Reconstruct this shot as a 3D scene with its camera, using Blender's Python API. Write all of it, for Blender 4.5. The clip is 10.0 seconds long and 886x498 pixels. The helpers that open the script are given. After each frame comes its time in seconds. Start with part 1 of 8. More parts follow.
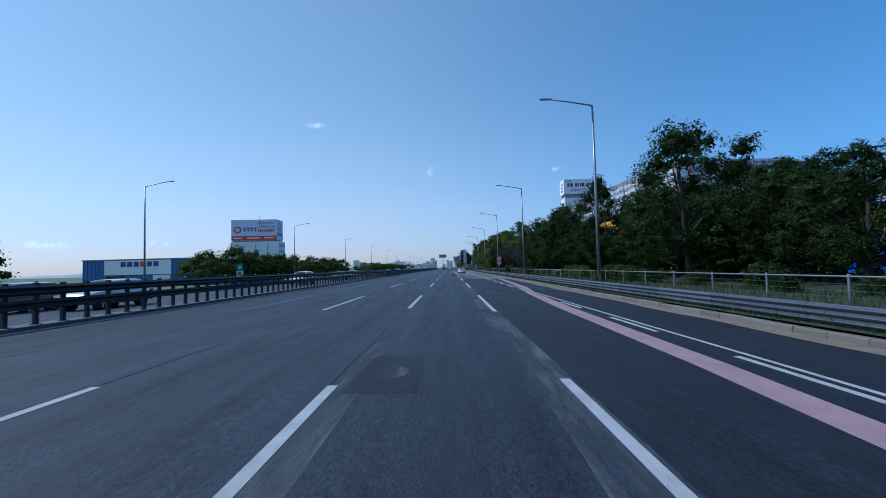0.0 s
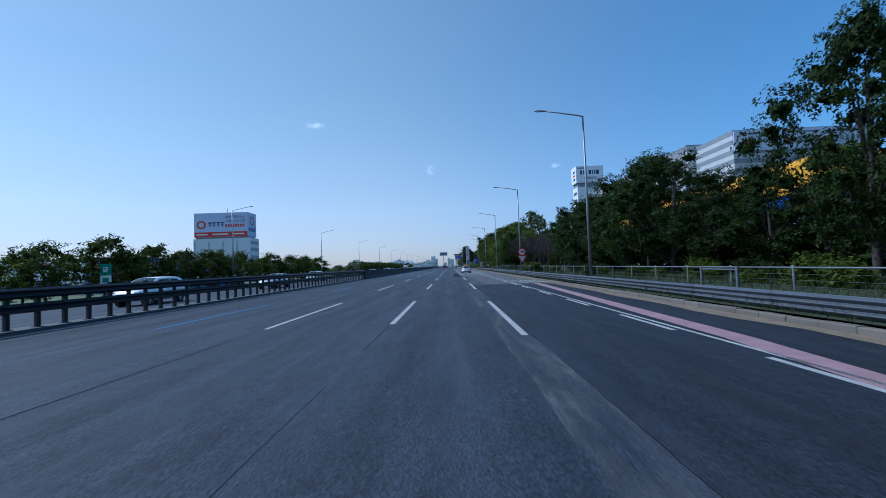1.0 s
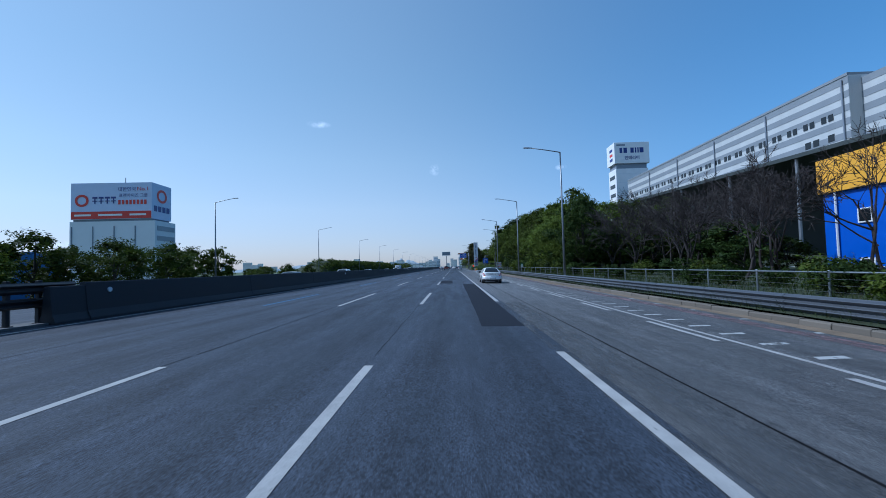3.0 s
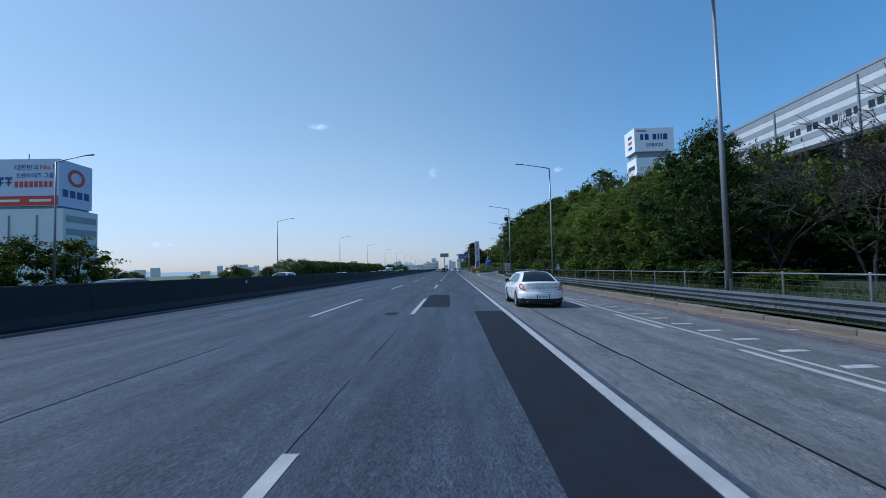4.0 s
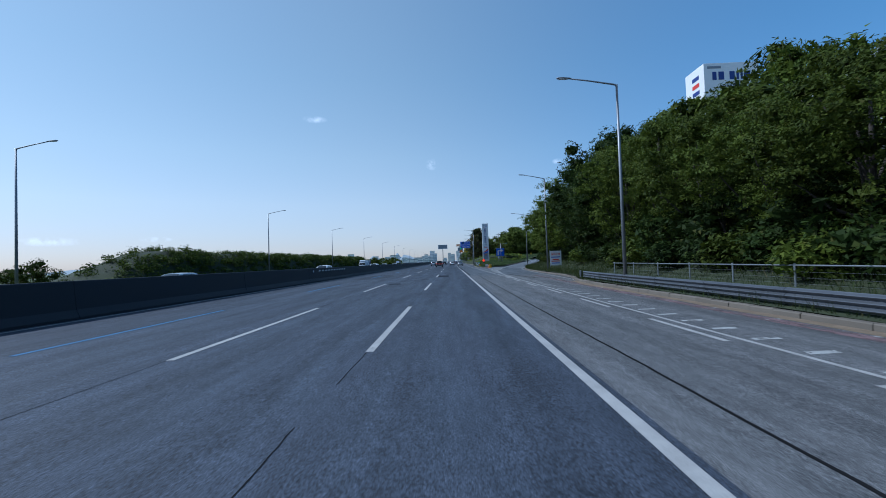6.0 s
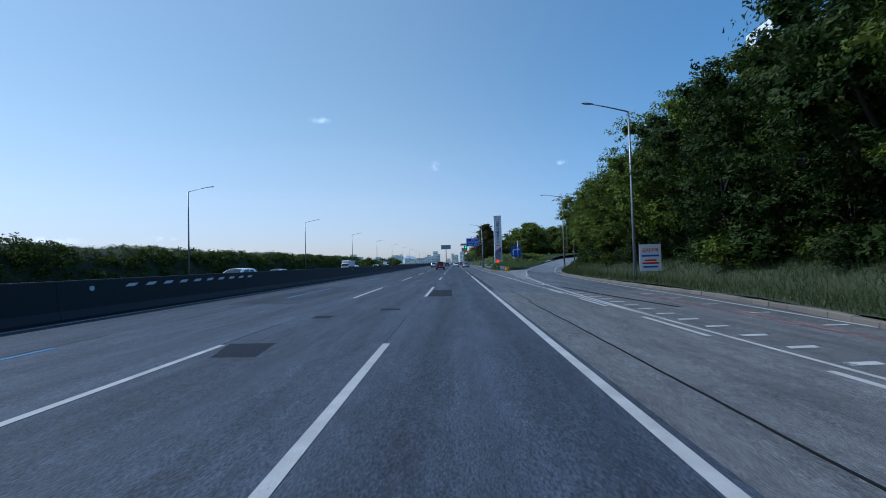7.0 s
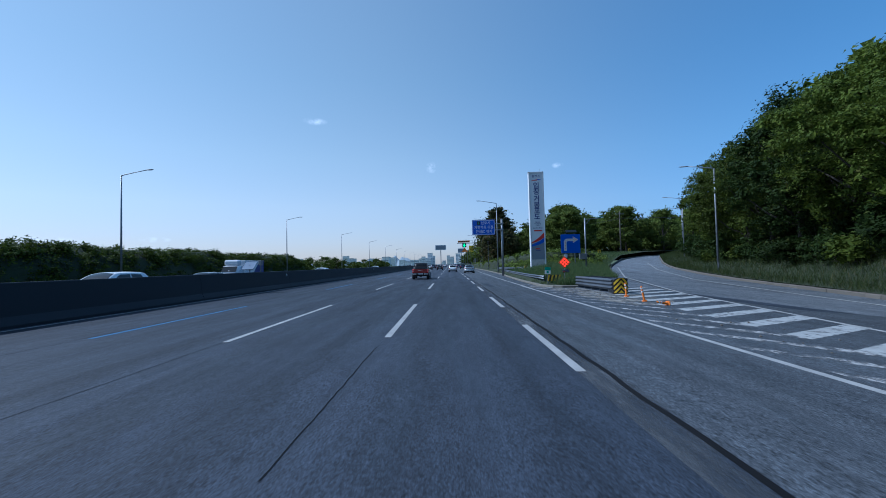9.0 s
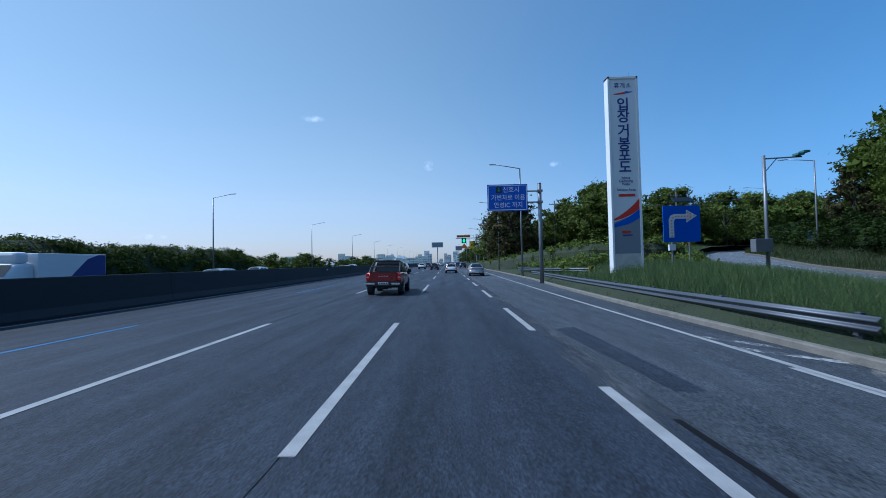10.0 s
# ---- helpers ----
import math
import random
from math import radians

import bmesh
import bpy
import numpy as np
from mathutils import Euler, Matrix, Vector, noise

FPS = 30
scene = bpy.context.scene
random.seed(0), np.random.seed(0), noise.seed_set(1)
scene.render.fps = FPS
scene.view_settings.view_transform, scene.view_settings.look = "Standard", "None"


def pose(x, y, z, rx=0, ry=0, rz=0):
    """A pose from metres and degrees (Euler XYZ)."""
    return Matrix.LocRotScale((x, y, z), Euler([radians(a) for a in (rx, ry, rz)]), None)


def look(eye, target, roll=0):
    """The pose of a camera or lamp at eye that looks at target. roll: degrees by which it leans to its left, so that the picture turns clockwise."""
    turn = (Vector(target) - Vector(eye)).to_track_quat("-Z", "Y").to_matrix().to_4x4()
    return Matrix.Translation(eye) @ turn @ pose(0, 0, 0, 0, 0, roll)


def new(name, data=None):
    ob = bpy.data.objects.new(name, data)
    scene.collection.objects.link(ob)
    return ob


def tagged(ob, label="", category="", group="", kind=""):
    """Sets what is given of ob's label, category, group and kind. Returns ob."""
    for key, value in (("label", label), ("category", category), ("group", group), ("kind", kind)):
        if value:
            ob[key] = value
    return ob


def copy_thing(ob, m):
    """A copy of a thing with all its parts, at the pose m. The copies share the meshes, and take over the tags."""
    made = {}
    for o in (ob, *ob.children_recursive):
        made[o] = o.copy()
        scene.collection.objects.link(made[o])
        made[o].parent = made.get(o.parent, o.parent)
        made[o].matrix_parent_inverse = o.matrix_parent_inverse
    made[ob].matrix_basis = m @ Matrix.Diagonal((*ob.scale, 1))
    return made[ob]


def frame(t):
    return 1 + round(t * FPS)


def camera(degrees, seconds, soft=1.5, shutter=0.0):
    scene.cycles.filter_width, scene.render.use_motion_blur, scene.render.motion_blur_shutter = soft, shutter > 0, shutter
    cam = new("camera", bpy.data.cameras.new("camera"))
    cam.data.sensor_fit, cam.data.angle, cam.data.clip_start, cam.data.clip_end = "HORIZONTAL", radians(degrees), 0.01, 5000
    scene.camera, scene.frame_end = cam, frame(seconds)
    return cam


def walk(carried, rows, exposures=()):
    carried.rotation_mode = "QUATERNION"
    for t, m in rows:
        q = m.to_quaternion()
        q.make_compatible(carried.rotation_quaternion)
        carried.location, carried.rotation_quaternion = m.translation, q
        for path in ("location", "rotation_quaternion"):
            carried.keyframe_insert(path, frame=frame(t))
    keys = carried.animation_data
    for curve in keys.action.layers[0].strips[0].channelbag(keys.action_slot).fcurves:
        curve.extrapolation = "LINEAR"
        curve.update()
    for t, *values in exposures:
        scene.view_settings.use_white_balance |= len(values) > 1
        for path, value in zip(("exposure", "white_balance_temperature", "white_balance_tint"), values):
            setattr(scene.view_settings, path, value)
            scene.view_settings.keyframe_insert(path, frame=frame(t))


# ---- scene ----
cam = camera(92.84, 10.0, soft=0.9, shutter=0.05)
PATH = [
    (0, pose(0.025, 1.804, 1.788, 92.51, 1.49, 0.87)),
    (0.5, pose(0.034, 15.107, 1.748, 92.49, 1.94, 0.79)),
    (1, pose(0.052, 28.404, 1.744, 92.29, 2.27, 1.03)),
    (1.5, pose(-0.011, 41.656, 1.750, 92.18, 2.21, 0.81)),
    (2, pose(-0.104, 54.786, 1.726, 92.09, 2.31, 1.50)),
    (2.5, pose(-0.212, 67.681, 1.754, 92.42, 1.90, 1.54)),
    (3, pose(-0.270, 80.080, 1.729, 92.39, 1.55, 1.42)),
    (4.5, pose(-0.212, 115.542, 1.715, 92.76, 1.64, 1.06)),
    (5, pose(-0.060, 127.542, 1.772, 92.19, 1.74, 0.90)),
    (6.5, pose(-0.191, 164.748, 1.769, 91.65, 2.05, 1.18)),
    (7, pose(-0.251, 177.233, 1.783, 91.80, 1.67, 1.56)),
    (7.5, pose(-0.265, 189.661, 1.763, 91.76, 1.18, 1.39)),
    (8, pose(-0.264, 202.340, 1.778, 92.00, 1.29, 1.31)),
    (8.5, pose(-0.262, 215.575, 1.761, 91.82, 1.25, 1.15)),
    (9, pose(-0.257, 228.945, 1.749, 92.06, 1.45, 0.96)),
    (9.5, pose(-0.277, 242.052, 1.766, 91.80, 1.03, 0.65)),
    (10, pose(-0.323, 255.109, 1.739, 91.81, 1.22, 0.57)),
]
walk(cam, PATH, [(0, 0.36, 4850, 8), (1, 0.38, 4900, 8), (3, 0.38, 4950, 8), (4.5, 0.40, 5200, 8), (7.5, 0.40, 5100, 8), (9.5, 0.38, 4950, 8), (10, 0.38, 4950, 8)])

# ---- world, sun and exposure ----
SUN_DIR = Vector((-1.0, 0.08, 1.18)).normalized()
CLOUDS = [((-0.0362, 0.9735, 0.2257), 0.016, 0.014, 0.70),
          ((0.2473, 0.9447, 0.2156), 0.014, 0.007, 0.80),
          ((-0.2864, 0.9039, 0.3177), 0.028, 0.008, 0.60),
          ((-0.695, 0.7167, 0.0572), 0.050, 0.009, 0.80),
          ((-0.5763, 0.8149, 0.062), 0.030, 0.006, 0.70)]
world = bpy.data.worlds.new("sky")
scene.world = world
world.use_nodes = True
wn, wl = world.node_tree.nodes, world.node_tree.links
wn.clear()
sky = wn.new("ShaderNodeTexSky")
sky.sky_type, sky.sun_disc = "NISHITA", False
sky.sun_elevation = math.asin(SUN_DIR.z)
sky.sun_rotation = math.atan2(SUN_DIR.x, SUN_DIR.y)
sky.air_density, sky.dust_density, sky.ozone_density, sky.altitude = 1.05, 0.45, 3.6, 20
wbg, wout = wn.new("ShaderNodeBackground"), wn.new("ShaderNodeOutputWorld")
wbg.inputs["Strength"].default_value = 0.15
# a few thin wisps of cloud low over the road
tc, puff = wn.new("ShaderNodeTexCoord"), wn.new("ShaderNodeTexNoise")
puff.inputs["Scale"].default_value, puff.inputs["Detail"].default_value, puff.inputs["Roughness"].default_value = 60, 6, 0.6
wl.new(tc.outputs["Generated"], puff.inputs["Vector"])
soften, tint = wn.new("ShaderNodeGamma"), wn.new("ShaderNodeMix")
soften.inputs["Gamma"].default_value = 0.76
tint.data_type, tint.blend_type = "RGBA", "MULTIPLY"
tint.inputs["Factor"].default_value = 1.0
# haze pales the sky low down, and it deepens away from the sun
axes, height, haze = wn.new("ShaderNodeSeparateXYZ"), wn.new("ShaderNodeMapRange"), wn.new("ShaderNodeValToRGB")
wl.new(tc.outputs["Generated"], axes.inputs["Vector"])
wl.new(axes.outputs["Z"], height.inputs["Value"])
height.inputs["From Min"].default_value, height.inputs["From Max"].default_value = 0.0, 0.40
stops = haze.color_ramp.elements
stops[0].position, stops[0].color = 0.0, (0.80, 0.74, 0.80, 1)
stops[1].position, stops[1].color = 1.0, (1.04, 1.02, 0.885, 1)
for place, shade in ((0.12, (0.90, 0.805, 0.83)), (0.34, (1.09, 0.955, 0.875)), (0.60, (1.11, 1.02, 0.885))):
    stops.new(place).color = (*shade, 1)
wl.new(height.outputs["Result"], haze.inputs["Fac"])
across, deepen, deep = wn.new("ShaderNodeMapRange"), wn.new("ShaderNodeMix"), wn.new("ShaderNodeMix")
wl.new(axes.outputs["X"], across.inputs["Value"])
across.interpolation_type = "SMOOTHSTEP"
across.inputs["From Min"].default_value, across.inputs["From Max"].default_value = -0.25, 0.75
deepen.data_type = deep.data_type = "RGBA"
deep.blend_type = "MULTIPLY"
deep.inputs["Factor"].default_value = 1.0
deepen.inputs["A"].default_value, deepen.inputs["B"].default_value = (1.03, 1.02, 1.0, 1), (0.50, 0.76, 0.99, 1)
wl.new(across.outputs["Result"], deepen.inputs["Factor"])
wl.new(haze.outputs["Color"], deep.inputs["A"])
wl.new(deepen.outputs["Result"], deep.inputs["B"])
wl.new(deep.outputs["Result"], tint.inputs["B"])
wl.new(sky.outputs["Color"], soften.inputs["Color"])
wl.new(soften.outputs["Color"], tint.inputs["A"])
colour = tint.outputs["Result"]
for way, wide, high, strength in CLOUDS:
    off, squash, far_off = wn.new("ShaderNodeVectorMath"), wn.new("ShaderNodeVectorMath"), wn.new("ShaderNodeVectorMath")
    off.operation, squash.operation, far_off.operation = "SUBTRACT", "MULTIPLY", "LENGTH"
    off.inputs[1].default_value, squash.inputs[1].default_value = way, (1 / wide, 1 / wide, 1 / high)
    wl.new(tc.outputs["Generated"], off.inputs[0])
    wl.new(off.outputs[0], squash.inputs[0])
    wl.new(squash.outputs[0], far_off.inputs[0])
    edge, gap, both, mix = wn.new("ShaderNodeMapRange"), wn.new("ShaderNodeMapRange"), wn.new("ShaderNodeMath"), wn.new("ShaderNodeMix")
    edge.inputs["From Min"].default_value, edge.inputs["From Max"].default_value = 1.0, 0.2
    gap.inputs["From Min"].default_value, gap.inputs["From Max"].default_value = 0.40, 0.72
    gap.inputs["To Max"].default_value = strength
    wl.new(far_off.outputs["Value"], edge.inputs["Value"])
    wl.new(puff.outputs["Fac"], gap.inputs["Value"])
    both.operation, mix.data_type = "MULTIPLY", "RGBA"
    wl.new(edge.outputs["Result"], both.inputs[0])
    wl.new(gap.outputs["Result"], both.inputs[1])
    wl.new(both.outputs[0], mix.inputs["Factor"])
    wl.new(colour, mix.inputs["A"])
    mix.inputs["B"].default_value = (5.2, 5.6, 6.2, 1)
    colour = mix.outputs["Result"]
wl.new(colour, wbg.inputs["Color"])
wl.new(wbg.outputs["Background"], wout.inputs["Surface"])
sun_data = bpy.data.lights.new("sun", "SUN")
sun_data.energy, sun_data.angle, sun_data.color = 2.8, radians(0.5), (1.0, 0.96, 0.91)
sun = new("sun", sun_data)
sun.matrix_world = look(SUN_DIR * 60, (0, 0, 0))

# ---- mesh helpers ----
SLOPE = 0.015


def zr(x):
    """Height of the carriageway, which falls away from the median."""
    return -SLOPE * x if x > -14 else 0.21 + SLOPE * (x + 14)


def lerp(table, v):
    return float(np.interp(v, [a for a, _ in table], [b for _, b in table]))


def box(bm, x0, x1, y0, y1, z0, z1, bevel=0.0):
    r = bmesh.ops.create_cube(bm, size=1.0, matrix=Matrix.LocRotScale(((x0 + x1) / 2, (y0 + y1) / 2, (z0 + z1) / 2), None, (abs(x1 - x0), abs(y1 - y0), abs(z1 - z0))))
    if bevel:
        es = list({e for v in r["verts"] for e in v.link_edges})
        bmesh.ops.bevel(bm, geom=es, offset=bevel, segments=2, affect="EDGES", profile=0.5)
    return r["verts"]


def tube(bm, pts, radii, n=8, cap=True):
    """A tapered tube through points."""
    pts = [Vector(p) for p in pts]
    rings = []
    for i, p in enumerate(pts):
        d = (pts[min(i + 1, len(pts) - 1)] - pts[max(i - 1, 0)]).normalized()
        a = d.cross(Vector((0, 0, 1))) if abs(d.z) < 0.95 else d.cross(Vector((1, 0, 0)))
        a.normalize()
        b = d.cross(a)
        r = radii[i] if isinstance(radii, (list, tuple)) else radii
        rings.append([bm.verts.new(p + r * (math.cos(k * math.tau / n) * a + math.sin(k * math.tau / n) * b)) for k in range(n)])
    for q, w in zip(rings, rings[1:]):
        for k in range(n):
            bm.faces.new((q[k], q[(k + 1) % n], w[(k + 1) % n], w[k]))
    if cap:
        bm.faces.new(rings[0][::-1])
        bm.faces.new(rings[-1])
    return rings


def sweep(bm, path, profile, closed=False):
    """A profile of (across, up) carried along a path of (x, y, z); across is to the right of the way."""
    path = [Vector(p) for p in path]
    rows = []
    for i, p in enumerate(path):
        d = path[min(i + 1, len(path) - 1)] - path[max(i - 1, 0)]
        side = Vector((d.y, -d.x, 0)).normalized()
        rows.append([bm.verts.new(p + side * a + Vector((0, 0, u))) for a, u in profile])
    m = len(profile)
    for q, w in zip(rows, rows[1:]):
        for k in range(m if closed else m - 1):
            j = (k + 1) % m
            bm.faces.new((q[k], w[k], w[j], q[j]))
    if closed:
        bm.faces.new(rows[0][::-1])
        bm.faces.new(rows[-1])
    return rows


def prism(bm, outline, z0, z1):
    """An upright prism over an outline of (x, y)."""
    lo = [bm.verts.new((x, y, z0)) for x, y in outline]
    hi = [bm.verts.new((x, y, z1)) for x, y in outline]
    bm.faces.new(hi)
    bm.faces.new(lo[::-1])
    for i in range(len(outline)):
        j = (i + 1) % len(outline)
        bm.faces.new((lo[i], lo[j], hi[j], hi[i]))


def mesh_of(bm, name, material, smooth=False):
    bmesh.ops.recalc_face_normals(bm, faces=bm.faces)
    me = bpy.data.meshes.new(name)
    bm.to_mesh(me)
    bm.free()
    if material:
        me.materials.append(material)
    if smooth:
        for p in me.polygons:
            p.use_smooth = True
    return me


def part(name, bm, material, parent, label="", smooth=False):
    ob = new(name, mesh_of(bm, name, material, smooth))
    ob.parent = parent
    return tagged(ob, label)


def thing(name, label, category, m=None, group="", kind=""):
    ob = new(name)
    ob.empty_display_size = 0.2
    if m is not None:
        ob.matrix_basis = m
    return tagged(ob, label, category, group, kind)


def solid(name, bm, material, label, category, kind="", group="", smooth=False):
    return tagged(new(name, mesh_of(bm, name, material, smooth)), label, category, group, kind)


def bm_new():
    return bmesh.new()


# ---- materials ----
def mat(name, color, rough=0.6, metal=0.0, vary=0.12, scale=6.0, fine=90.0, bump=0.15, depth=0.01, random_object=0.0, random_island=0.0, stretch=None, coat=0.0, spec=0.5):
    """A surface with wear at two scales, in metres."""
    m = bpy.data.materials.new(name)
    m.use_nodes = True
    n, l = m.node_tree.nodes, m.node_tree.links
    b = n["Principled BSDF"]
    b.inputs["Metallic"].default_value = metal
    b.inputs["Specular IOR Level"].default_value = spec
    b.inputs["Coat Weight"].default_value = coat
    b.inputs["Coat Roughness"].default_value = 0.05
    geo = n.new("ShaderNodeNewGeometry")
    mp = n.new("ShaderNodeMapping")
    l.new(geo.outputs["Position"], mp.inputs["Vector"])
    if stretch:
        mp.inputs["Scale"].default_value = stretch
    big, small = n.new("ShaderNodeTexNoise"), n.new("ShaderNodeTexNoise")
    big.inputs["Scale"].default_value, small.inputs["Scale"].default_value = 1.0 / scale * 2.0, fine
    big.inputs["Detail"].default_value, small.inputs["Detail"].default_value = 5, 3
    l.new(mp.outputs["Vector"], big.inputs["Vector"])
    l.new(geo.outputs["Position"], small.inputs["Vector"])
    add = n.new("ShaderNodeMath")
    add.operation = "MULTIPLY_ADD"
    add.inputs[1].default_value = 0.6
    l.new(big.outputs["Fac"], add.inputs[0])
    half = n.new("ShaderNodeMath")
    half.operation = "MULTIPLY"
    half.inputs[1].default_value = 0.4
    l.new(small.outputs["Fac"], half.inputs[0])
    l.new(half.outputs[0], add.inputs[2])
    last = add.outputs[0]
    for source, amount in ((("ShaderNodeObjectInfo", "Random"), random_object), (("ShaderNodeNewGeometry", "Random Per Island"), random_island)):
        if amount:
            node = n.new(source[0])
            mix = n.new("ShaderNodeMix")
            mix.inputs["Factor"].default_value = amount
            l.new(last, mix.inputs["A"])
            l.new(node.outputs[source[1]], mix.inputs["B"])
            last = mix.outputs["Result"]
    ramp = n.new("ShaderNodeMapRange")
    ramp.inputs["From Min"].default_value, ramp.inputs["From Max"].default_value = 0.25, 0.75
    if random_island or random_object:
        ramp.inputs["From Min"].default_value, ramp.inputs["From Max"].default_value = 0.05, 0.95
    ramp.inputs["To Min"].default_value, ramp.inputs["To Max"].default_value = 1 - vary, 1 + vary
    l.new(last, ramp.inputs["Value"])
    mul = n.new("ShaderNodeMix")
    mul.data_type, mul.blend_type = "RGBA", "MULTIPLY"
    mul.inputs["Factor"].default_value = 1.0
    mul.inputs["A"].default_value = (*color, 1)
    l.new(ramp.outputs["Result"], mul.inputs["B"])
    l.new(mul.outputs["Result"], b.inputs["Base Color"])
    rr = n.new("ShaderNodeMapRange")
    rr.inputs["To Min"].default_value, rr.inputs["To Max"].default_value = max(0.02, rough - 0.1), min(1, rough + 0.1)
    l.new(big.outputs["Fac"], rr.inputs["Value"])
    l.new(rr.outputs["Result"], b.inputs["Roughness"])
    if bump:
        bp = n.new("ShaderNodeBump")
        bp.inputs["Strength"].default_value, bp.inputs["Distance"].default_value = bump, depth
        l.new(small.outputs["Fac"], bp.inputs["Height"])
        l.new(bp.outputs["Normal"], b.inputs["Normal"])
    return m


def leaf_mat(name, color, dry=(0.085, 0.085, 0.02), dry_share=0.05):
    """Leaves: light goes partly through them, and each differs a little."""
    m = bpy.data.materials.new(name)
    m.use_nodes = True
    n, l = m.node_tree.nodes, m.node_tree.links
    n.clear()
    out, mix = n.new("ShaderNodeOutputMaterial"), n.new("ShaderNodeMixShader")
    diff, trans = n.new("ShaderNodeBsdfPrincipled"), n.new("ShaderNodeBsdfTranslucent")
    diff.inputs["Roughness"].default_value = 0.65
    diff.inputs["Specular IOR Level"].default_value = 0.12
    geo, info = n.new("ShaderNodeNewGeometry"), n.new("ShaderNodeObjectInfo")
    ramp = n.new("ShaderNodeValToRGB")
    e = ramp.color_ramp.elements
    e[0].position, e[0].color = 0.0, (color[0] * 0.65, color[1] * 0.68, color[2] * 0.7, 1)
    e[1].position, e[1].color = 1.0, (*dry, 1)
    a = e.new(0.5)
    a.color = (*color, 1)
    c = e.new(1 - dry_share)
    c.color = (color[0] * 1.45, color[1] * 1.3, color[2] * 1.1, 1)
    l.new(geo.outputs["Random Per Island"], ramp.inputs["Fac"])
    hsv = n.new("ShaderNodeHueSaturation")
    rng = n.new("ShaderNodeMapRange")
    rng.inputs["To Min"].default_value, rng.inputs["To Max"].default_value = 0.7, 1.25
    l.new(info.outputs["Random"], rng.inputs["Value"])
    l.new(rng.outputs["Result"], hsv.inputs["Value"])
    l.new(ramp.outputs["Color"], hsv.inputs["Color"])
    l.new(hsv.outputs["Color"], diff.inputs["Base Color"])
    l.new(hsv.outputs["Color"], trans.inputs["Color"])
    mix.inputs["Fac"].default_value = 0.28
    l.new(diff.outputs["BSDF"], mix.inputs[1])
    l.new(trans.outputs["BSDF"], mix.inputs[2])
    l.new(mix.outputs["Shader"], out.inputs["Surface"])
    return m


def glow(name, color, strength):
    m = bpy.data.materials.new(name)
    m.use_nodes = True
    b = m.node_tree.nodes["Principled BSDF"]
    b.inputs["Base Color"].default_value = (*color, 1)
    b.inputs["Emission Color"].default_value = (*color, 1)
    b.inputs["Emission Strength"].default_value = strength
    return m




